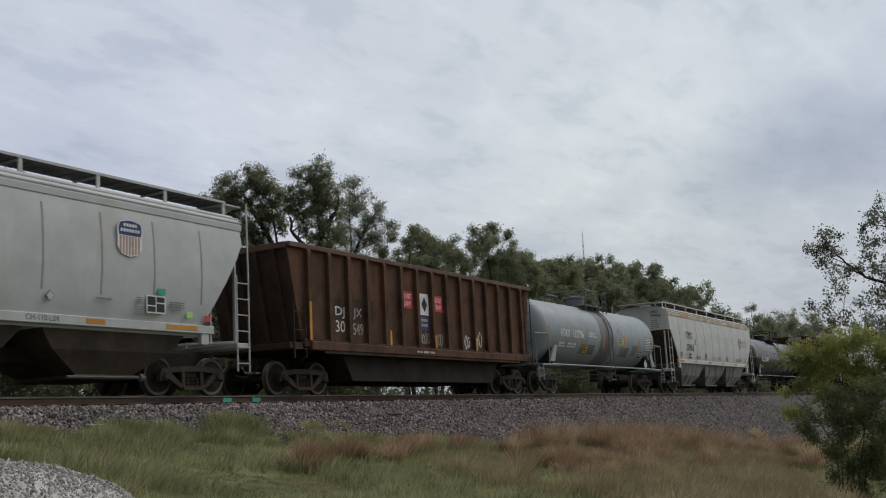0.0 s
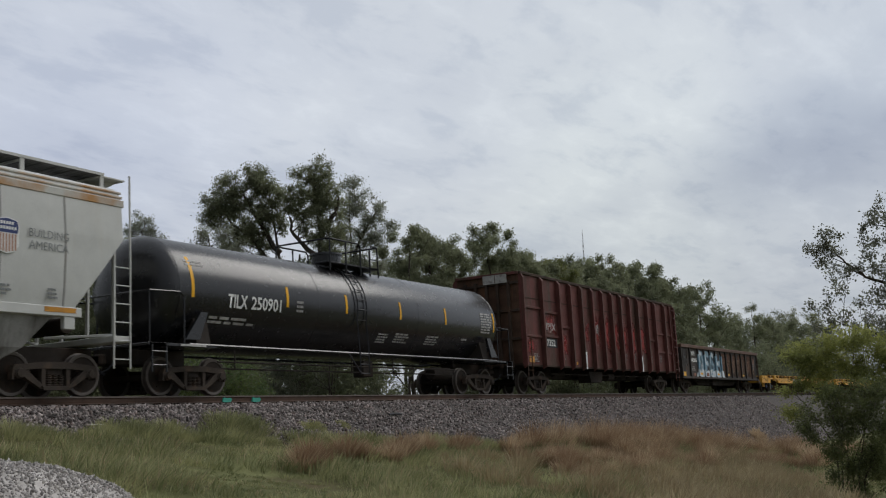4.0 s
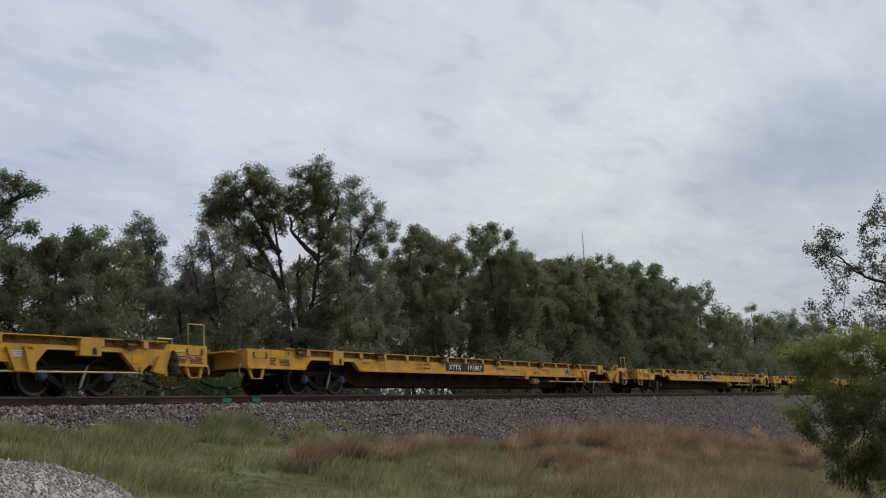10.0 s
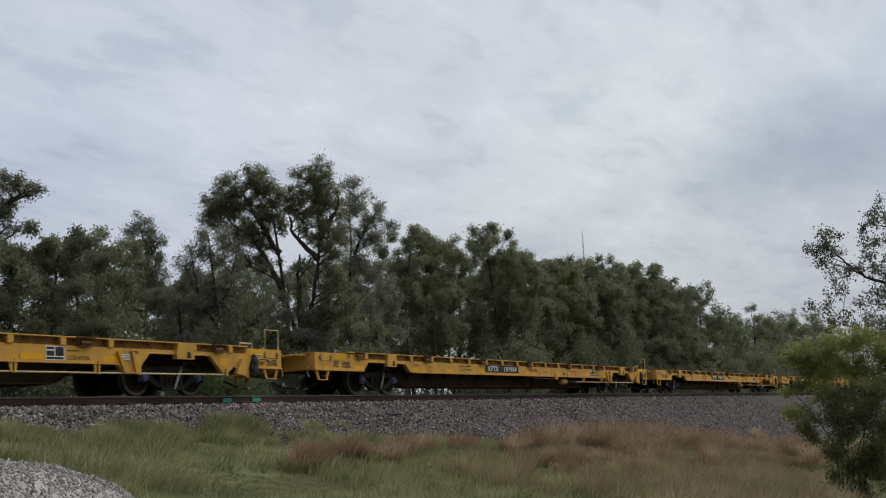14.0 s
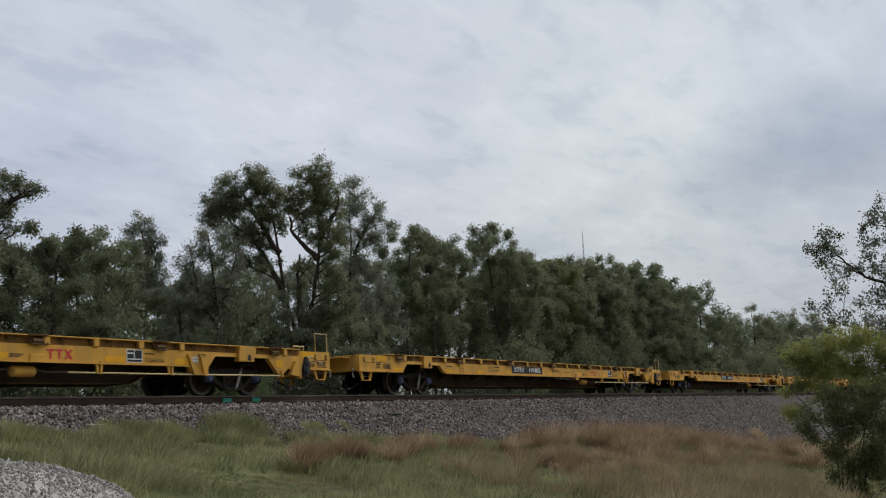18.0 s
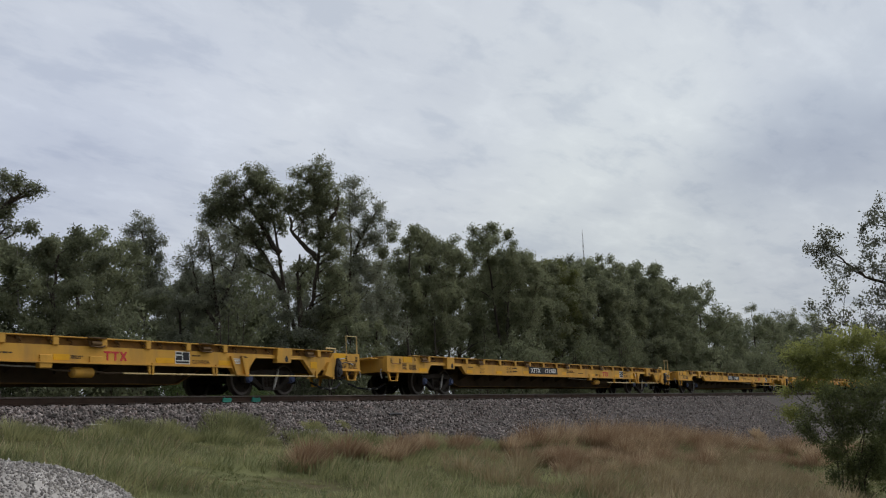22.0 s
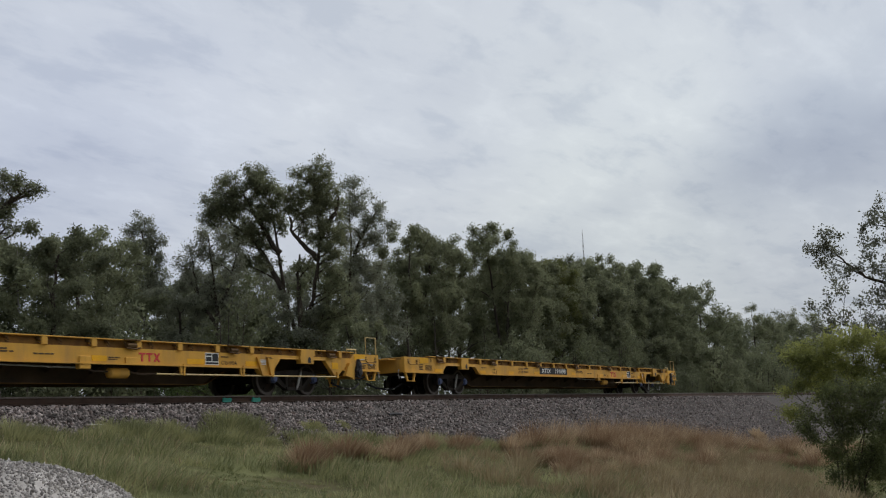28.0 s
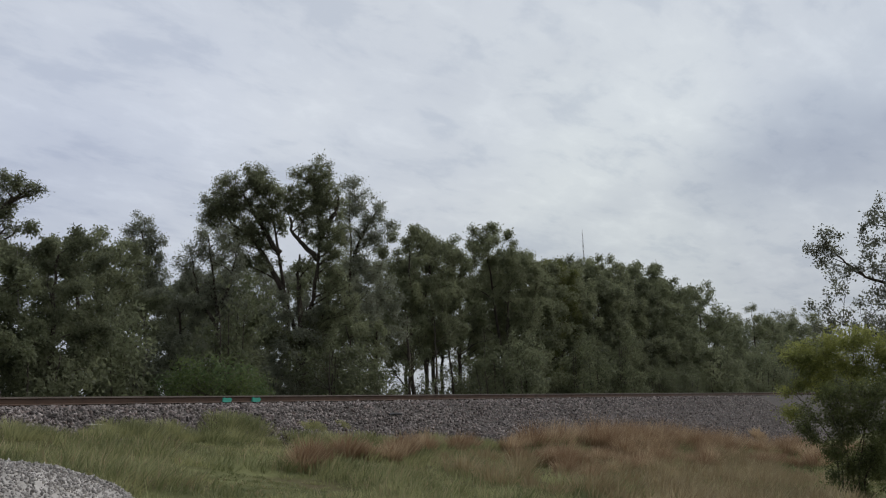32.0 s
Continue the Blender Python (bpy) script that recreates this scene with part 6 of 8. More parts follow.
    for x, z in ((8.52, 0.60), (11.34, 0.60)):
        bm = B()
        prism(bm, [(x - 0.03, z), (x + 0.04, z), (x + 0.04, 0.43), (x - 0.03, 0.43)], -1.54, -1.50)
        part("rod_end_clip", bm, M_YELLOW, car)
    # hand brake: boxed gear, black winder and a pale lever
    bm = B()
    prism(bm, [(11.62, 0.50), (11.95, 0.44), (12.16, 0.86), (11.84, 0.86)], -1.60, -1.50)
    box(bm, 11.98, 12.06, -1.60, -1.50, 0.40, 0.66)
    part("brake_gear_box", bm, M_YELLOW, car)
    bm = B()
    prism(bm, [(12.12, 0.46), (12.28, 0.44), (12.36, 0.64), (12.34, 0.86), (12.22, 0.98), (12.16, 0.86), (12.10, 0.66)], -1.66, -1.58)
    lathe(bm, [(-1.70, 0.03), (-1.69, 0.10), (-1.62, 0.11), (-1.60, 0.05)], 12, "y", (12.24, 0, 0.60))
    lathe(bm, [(-1.69, 0.02), (-1.68, 0.07), (-1.62, 0.08), (-1.60, 0.04)], 12, "y", (12.25, 0, 0.80))
    rod(bm, [(12.25, -1.66, 0.82), (12.5, -1.67, 0.86), (12.78, -1.67, 0.83)], 0.016, 5)
    part("hand_brake_winder", bm, M_INK, car)
    bm = B()
    rod(bm, [(12.74, -1.67, 0.835), (12.86, -1.67, 0.80)], 0.022, 5)
    rod(bm, [(12.24, -1.66, 0.95), (12.46, -1.67, 0.97)], 0.020, 5)
    part("brake_handle", bm, M_FADED, car)
    bm = B()
    rod(bm, [(12.89, -1.44, 0.95), (12.89, -1.44, 1.64), (13.42, -1.44, 1.64), (13.42, -1.44, 0.95)], 0.020, 5)
    part("crossover_handrail", bm, M_PALE_YELLOW, car)
    bm = B()
    rod(bm, [(11.90, -1.46, 1.13), (11.90, -1.46, 1.26), (12.35, -1.46, 1.26), (12.35, -1.46, 1.13)], 0.020, 5)
    part("deck_loop", bm, M_PALE_YELLOW, car)
    # markings
    y = -1.504
    plate(car, -3.59, -0.93, 0.73, 0.99, y, M_INK, "number_panel", 0.003)
    for x, w, z0, z1 in ((-12.53, 0.52, 0.955, 1.125), (-11.62, 0.50, 0.68, 0.79), (-8.52, 0.42, 0.68, 0.79), (-6.3, 0.45, 0.68, 0.79), (-4.08, 0.46, 0.70, 0.82), (-0.44, 0.38, 0.72, 0.84), (2.70, 0.40, 0.70, 0.82), (5.48, 0.55, 0.70, 0.82), (7.52, 0.42, 0.69, 0.81), (11.12, 0.28, 0.68, 0.86), (12.20, 0.56, 0.96, 1.125)):
        plate(car, x, x + w, z0, z1, y, M_TAPE, "reflector", 0.003)
    for x, z, w, h, n, k in ((-4.98, 0.86, 0.42, 0.075, 1, 1), (-4.98, 0.74, 0.48, 0.075, 1, 8), (0.05, 0.80, 0.85, 0.11, 2, 2), (1.25, 0.78, 0.5, 0.05, 1, 3), (-12.60, 0.72, 0.26, 0.20, 4, 4), (-12.2, 0.72, 0.42, 0.17, 5, 5), (3.14, 0.72, 0.34, 0.08, 2, 6), (6.62, 0.86, 0.34, 0.05, 1, 9), (12.88, 0.70, 0.48, 0.16, 5, 7), (12.40, 0.70, 0.40, 0.12, 3, 11), (8.28, 0.88, 0.30, 0.06, 2, 12), (-8.4, 0.85, 0.5, 0.05, 1, 13)):
        bars(car, x, z, w, h, y, M_SILL, n, 100 + k)
    lettering(car, "LT WT", -5.50, 0.86, 0.075, y - 0.003, M_SILL, 0.44)
    lettering(car, "LD LMT", -5.50, 0.74, 0.075, y - 0.003, M_SILL, 0.46)
    lettering(car, "GSH90A", 6.62, 0.705, 0.095, y - 0.003, M_SILL, 0.58)
    bm = B()
    for a0, a1, b0, b1 in ((-7.55, -7.25, 0.845, 0.855), (-7.55, -7.25, 0.70, 0.71), (-7.55, -7.54, 0.71, 0.845), (-7.26, -7.25, 0.71, 0.845), (-7.41, -7.40, 0.71, 0.845)):
        box(bm, a0, a1, y - 0.003, y + 0.003, b0, b1)
    part("stencil_frame", bm, M_SILL, car)
    for q in range(3):
        # the red initials as plain strokes
        x = 4.0 + q * 0.215
        if q < 2:
            decal(car, [(x, 0.915), (x, 0.875), (x + 0.07, 0.875), (x + 0.07, 0.72), (x + 0.12, 0.72), (x + 0.12, 0.875), (x + 0.19, 0.875), (x + 0.19, 0.915)], y, M_LOGO_RED, "red_emblem", 0.003)
        else:
            decal(car, [(x, 0.915), (x + 0.06, 0.915), (x + 0.21, 0.72), (x + 0.15, 0.72)], y, M_LOGO_RED, "red_emblem", 0.003)
            decal(car, [(x, 0.72), (x + 0.06, 0.72), (x + 0.21, 0.915), (x + 0.15, 0.915)], y, M_LOGO_RED, "red_emblem", 0.0034)
    plate(car, 6.08, 6.54, 0.69, 0.98, y, M_WHITE, "stencil_panel", 0.003)
    for x0, x1, z0, z1 in ((6.10, 6.29, 0.91, 0.96), (6.10, 6.29, 0.78, 0.88), (6.32, 6.52, 0.78, 0.96), (6.10, 6.52, 0.71, 0.755)):
        plate(car, x0, x1, z0, z1, y - 0.003, M_INK, "stencil_field", 0.003)
    for k in range(4):
        bm = B()
        box(bm, 7.99, 8.28, y - 0.012, y - 0.002, 0.74 + k * 0.035, 0.76 + k * 0.035)
        part("label_bar", bm, M_WHITE, car)
    bm = B()
    prism(bm, [(7.90, 0.92), (7.97, 0.92), (8.16, 0.47), (8.09, 0.47)], -1.56, -1.50)
    prism(bm, [(8.30, 0.92), (8.36, 0.92), (8.50, 0.47), (8.43, 0.47)], -1.56, -1.50)
    box(bm, 8.09, 8.52, -1.58, -1.46, 0.45, 0.475)
    part("truck_gusset", bm, M_YELLOW, car)
    return car


FLAT_NUMBERS = ["191905", "191807", "191909", "191904", "191902", "191882", "191901", "191900", "191897", "191908", "191898"]
FLAT_PITCH, FLAT_FIRST = 28.34, 141.57
TRAIN = []


def stretch(car, s):
    """Lengthen a car's body by s; its trucks keep their size and move out."""
    done = set()
    for q in car.children:
        if q.name.split(".")[0] == "truck":
            axles = [w.location.x for w in q.children if w.name.split(".")[0] == "wheelset"]
            q.location.x += (s - 1) * sum(axles) / len(axles)
            continue
        for o in (q, *q.children):
            o.location.x *= s
            if o.type == "MESH" and o.data.name not in done:
                done.add(o.data.name)
                o.data.transform(Matrix.Diagonal((s, 1, 1, 1)))
    return car


def raise_roof(car, dz):
    """Lifts what stands above the eaves of a car, easing in below them."""
    seen = set()
    for o in car.children:
        if o.type != "MESH" or o.data.name in seen or o.name.split(".")[0] in ("lettering", "end_lettering"):
            continue
        seen.add(o.data.name)
        co = np.zeros(len(o.data.vertices) * 3, np.float32)
        o.data.vertices.foreach_get("co", co)
        co = co.reshape(-1, 3)
        co[:, 2] += dz * np.clip((co[:, 2] - 3.3) / 0.6, 0, 1)
        o.data.vertices.foreach_set("co", co.ravel())
        o.data.update()
    return car


def build_train():
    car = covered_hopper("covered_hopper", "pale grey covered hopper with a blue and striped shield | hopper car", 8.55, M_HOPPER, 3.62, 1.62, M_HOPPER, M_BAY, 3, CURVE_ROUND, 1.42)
    hopper_marks_one(raise_roof(car, 0.12))
    TRAIN.append((car, 11.45))
    TRAIN.append((stretch(gondola_brown(), 1.014), 29.18))
    TRAIN.append((stretch(tank_grey(), 1.04), 44.67))
    car = covered_hopper("covered_hopper", "pale grey covered hopper with rust along the roof edge | hopper car", 8.45, M_CREAM, 3.32, 1.55, M_HOPPER_RUST, M_BAY_PALE, 3, CURVE_FLAT, 1.585)
    hopper_marks_two(raise_roof(car, 0.13))
    TRAIN.append((stretch(car, 1.04), 62.21))
    TRAIN.append((stretch(tank_black(), 1.04), 80.65))
    TRAIN.append((stretch(chip_gondola(), 1.014), 100.23))
    TRAIN.append((stretch(low_gondola(), 1.048), 118.87))
    first = flat_car()
    cars = [first] + [copy_thing(first, Matrix()) for q in FLAT_NUMBERS[1:]]
    for i, (car, number) in enumerate(zip(cars, FLAT_NUMBERS)):
        lettering(car, "XTTX", -3.43, 0.775, 0.175, -1.512, M_WHITE, 0.85, bold=0.015, slant=0.22)
        lettering(car, number, -2.12, 0.775, 0.175, -1.512, M_WHITE, 1.0, bold=0.015, slant=0.22)
        TRAIN.append((car, FLAT_FIRST + FLAT_PITCH * i))


def travelled(t):
    """Metres run since the start; the train gathers speed a little, less so in the first seconds."""
    brisk = 0.65 * min(t, 9.0) - 0.65 * max(0.0, min(t, 9.0) - 5.0) ** 2 / 8
    return 12.995 * t + 0.02025 * t * t + brisk


def motions():
    times = [i * 0.5 for i in range(65)]
    rolled = {}
    for car, x in TRAIN:
        walk(car, [(t, pose(x - travelled(t), TRACK_Y, 0)) for t in times])
        for tr in car.children:
            for ws in tr.children:
                if ws.name.split(".")[0] != "wheelset":
                    continue
                p, r = ws.location.copy(), ws["radius"]
                key = (round(p.x, 3), r)
                if key in rolled:
                    # the same axle of a like car: it turns by the same keys
                    ws.rotation_mode = "QUATERNION"
                    keys = ws.animation_data_create()
                    keys.action, keys.action_slot = rolled[key].animation_data.action, rolled[key].animation_data.action_slot
                else:
                    # rolls without slipping, a row for every thirtieth of a second
                    walk(ws, [(k / FPS, Matrix.Translation(p) @ Matrix.Rotation(-travelled(k / FPS) / r, 4, "Y")) for k in range(int(DURATION * FPS) + 1)])
                    rolled[key] = ws


# ---------------------------------------------------------------- trees
def tubes(paths, seg=4):
    """Tapered limbs as numpy arrays: paths of (point, radius)."""
    V, F, base = [], [], 0
    ang = np.arange(seg) * 2 * np.pi / seg
    for path in paths:
        P = np.array([p for p, q in path], float)
        R = np.array([q for p, q in path], float)
        d = np.gradient(P, axis=0)
        d /= np.linalg.norm(d, axis=1, keepdims=True) + 1e-9
        ref = np.where(np.abs(d[:, 2:3]) < 0.9, [[0, 0, 1.0]], [[1.0, 0, 0]])
        a = np.cross(d, ref)
        a /= np.linalg.norm(a, axis=1, keepdims=True) + 1e-9
        b = np.cross(d, a)
        ring = P[:, None] + R[:, None, None] * (a[:, None] * np.cos(ang)[None, :, None] + b[:, None] * np.sin(ang)[None, :, None])
        V.append(ring.reshape(-1, 3))
        n = len(P)
        i = np.arange(n - 1)[:, None] * seg + base
        k = np.arange(seg)[None]
        F.append(np.stack([i + k, i + (k + 1) % seg, i + seg + (k + 1) % seg, i + seg + k], -1).reshape(-1, 4))
        base += n * seg
    return np.concatenate(V), np.concatenate(F)


def leaf_cloud(rg, centres, spread, per, length, width, droop=0.35, fine=False):
    """Small leaves round the twig points; fine ones are single triangles."""
    n = len(centres) * per
    c = np.repeat(centres, per, 0) + np.clip(rg.normal(0, 1, (n, 3)), -1.6, 1.6) * spread
    d = rg.normal(0, 1, (n, 3))
    d[:, 2] -= droop
    d /= np.linalg.norm(d, axis=1, keepdims=True)
    s = np.cross(d, rg.normal(0, 1, (n, 3)))
    s /= np.linalg.norm(s, axis=1, keepdims=True)
    L = (length * rg.uniform(0.6, 1.3, n))[:, None]
    W = (width * rg.uniform(0.6, 1.3, n))[:, None]
    if fine:
        v = np.stack([c, c + d * L + s * W * 0.5, c + d * L * 0.8 - s * W * 0.5], 1)
        return v.reshape(-1, 3), np.arange(n * 3).reshape(-1, 3)
    v = np.stack([c, c + d * L * 0.45 + s * W * 0.5, c + d * L, c + d * L * 0.5 - s * W * 0.5], 1)
    return v.reshape(-1, 3), np.arange(n * 4).reshape(-1, 4)


def curve_path(rg, a, b, r0, r1, n=6, sag=0.12, lift=0.0):
    a, b = np.array(a, float), np.array(b, float)
    ln = np.linalg.norm(b - a)
    off = rg.normal(0, sag * ln, 3)
    off[2] += lift * ln
    t = np.linspace(0, 1, n)
    pts = a + (b - a) * t[:, None] + off * (np.sin(np.pi * t) * 0.6)[:, None] + rg.normal(0, 0.02 * ln, (n, 3)) * (t * (1 - t) * 4)[:, None]
    return [(p, r0 + (r1 - r0) * q) for p, q in zip(pts, t)]


def make_tree(name, words, seed, trunks, lobes, leaf, leaves=9000, girth=0.15, length=0.088, width=0.058, spread=0.12, limbs=24, twigs=8, group="trees behind the railway", bark=None, fine=True):
    """trunks: polylines of points; lobes: (x, y, z, rx, ry, rz) ellipsoids that the limbs reach into, all in the tree's own space."""
    rg = np.random.default_rng(seed)
    paths, thin, tips, joints = [], [], [], []
    for line in trunks:
        P = np.array(line, float)
        t = np.linspace(0, len(P) - 1, 4 * len(P))
        pts = np.stack([np.interp(t, np.arange(len(P)), P[:, k]) for k in range(3)], 1) + rg.normal(0, girth * 0.22, (len(t), 3))
        rad = girth * (1 - 0.72 * np.linspace(0, 1, len(t)))
        paths.append(list(zip(pts, rad)))
        joints.append(np.c_[pts, rad * 0.75])
    joints = np.concatenate(joints)
    lobes = [q if len(q) == 6 else (*q, q[3], q[3]) for q in lobes]
    vol = [(q[3] * q[4] * q[5]) ** 0.7 for q in lobes]
    for lobe, v in zip(lobes, vol):
        size = np.array(lobe[3:])
        for i in range(max(2, int(round(limbs * v / sum(vol))))):
            u = rg.normal(0, 1, 3)
            u /= np.linalg.norm(u)
            centre = np.array(lobe[:3])
            goal = centre + u * size * rg.uniform(0.35, 1.08)
            d = joints[:, :3] - goal
            cost = np.linalg.norm(d, axis=1) + np.where(d[:, 2] > -0.3 * np.hypot(d[:, 0], d[:, 1]), 2.0, 0) + rg.uniform(0, 0.8, len(d))
            j = joints[np.argmin(cost)]
            limb = curve_path(rg, j[:3], goal, min(j[3] * 0.75, girth * 0.32), girth * 0.07, 7, 0.09, 0.06)
            paths.append(limb[::2])
            lp = np.array([p for p, q in limb])
            # later limbs may fork from this one
            joints = np.concatenate([joints, np.c_[lp[2:6], [q for p, q in limb[2:6]]]])
            for w in range(twigs):
                # leafy shoots gather in a tuft round the limb's end
                q = lp[rg.integers(4, 7)]
                d = rg.normal(0, 1, 3) + u * 0.4
                d /= np.linalg.norm(d)
                e = goal + d * np.array([1.0, 1.0, 0.8]) * (0.14 + 0.26 * size.mean()) * rg.uniform(0.45, 1.15)
                tw = curve_path(rg, q, e, girth * 0.08, girth * 0.03, 5, 0.12)
                thin.append(tw[::4])
                tips.append(np.array([p for p, r in tw])[1:])
            tips.append(lp[4:])
    tips = np.concatenate(tips)
    root = tagged(new(name), **tags(words, group))
    v, f = tubes(paths, 6)
    v2, f2 = tubes(thin, 3)
    v, f = np.concatenate([v, v2]), np.concatenate([f, f2 + len(v)])
    wood = new("trunk", soup("trunk", v, f, bark or M_BARK))
    wood.parent = root
    if leaves:
        v, f = leaf_cloud(rg, tips, spread, max(1, int(leaves / len(tips))), length, width, 0.35, fine)
        crown = new("crown", soup("crown", v, f, leaf))
        crown.parent = root
    return root


def row_tree(seed, x, y, top, width, low, leaf, words, airy=1.0, fork=0, name="elm_tree"):
    """A tree of the lineside row: crown from low to top, width across, on one stem or a fork."""
    rg = random.Random(seed)
    base = ground_z(x, y)
    H, lo, w = top - base + 0.1, low - base, width * 0.58
    lobes, n = [], max(4, int((H - lo) / (0.62 * w) + 1.5))
    for i in range(n):
        q = (i + 0.5) / n
        r = w * (0.72 + 0.38 * math.sin(math.pi * (0.15 + 0.75 * q)))
        z, turn = lo + (H - lo - 0.35 * w) * q, rg.uniform(0, 6.28)
        for k in range(4 if i < n - 1 else 3):
            a, d = turn + k * 1.57 + rg.uniform(-0.4, 0.4), r * rg.uniform(0.42, 0.72)
            m = w * rg.uniform(0.30, 0.46)
            lobes.append((d * math.cos(a), d * math.sin(a), z + rg.uniform(-0.4, 0.4) * (H - lo) / n, m, m, m * rg.uniform(0.8, 1.05)))
    for k in range(4):
        a, m = k * 1.57 + rg.uniform(0, 1.0), w * rg.uniform(0.20, 0.32)
        lobes.append((w * 0.45 * math.cos(a), w * 0.45 * math.sin(a), H - m - rg.uniform(0.0, 0.35) * w, m, m, m))
    m = w * 0.30
    lobes.append((rg.uniform(-0.2, 0.2) * w, 0, H - m, m, m, m))
    if fork:
        trunks = [[(0, 0, -0.3), (0.1, 0, H * 0.22), (s * w * 0.28, 0.1 * s, H * 0.45), (s * w * 0.42, 0.1, H * 0.8)] for s in (-1, 1)]
    else:
        q = rg.uniform(-0.3, 0.3) * w
        trunks = [[(0, 0, -0.3), (q * 0.4, 0.1, H * 0.3), (q * 0.2, -0.1, H * 0.6), (q, 0, H * 0.86)]]
    k = max(1.0, min(2.2, x / 45)) ** 0.75
    dens = 2500 * airy * (H - lo) * max(w, 0.9) ** 1.25 / k ** 1.6
    tree = make_tree(name, words, seed, trunks, lobes, leaf, int(min(44000, dens)), 0.045 + 0.010 * H, 0.102 * k, 0.068 * k, 0.115 * k, int(50 + 6.5 * w * (H - lo) / 2), 6)
    tree.location = (x, y, base)
    return tree


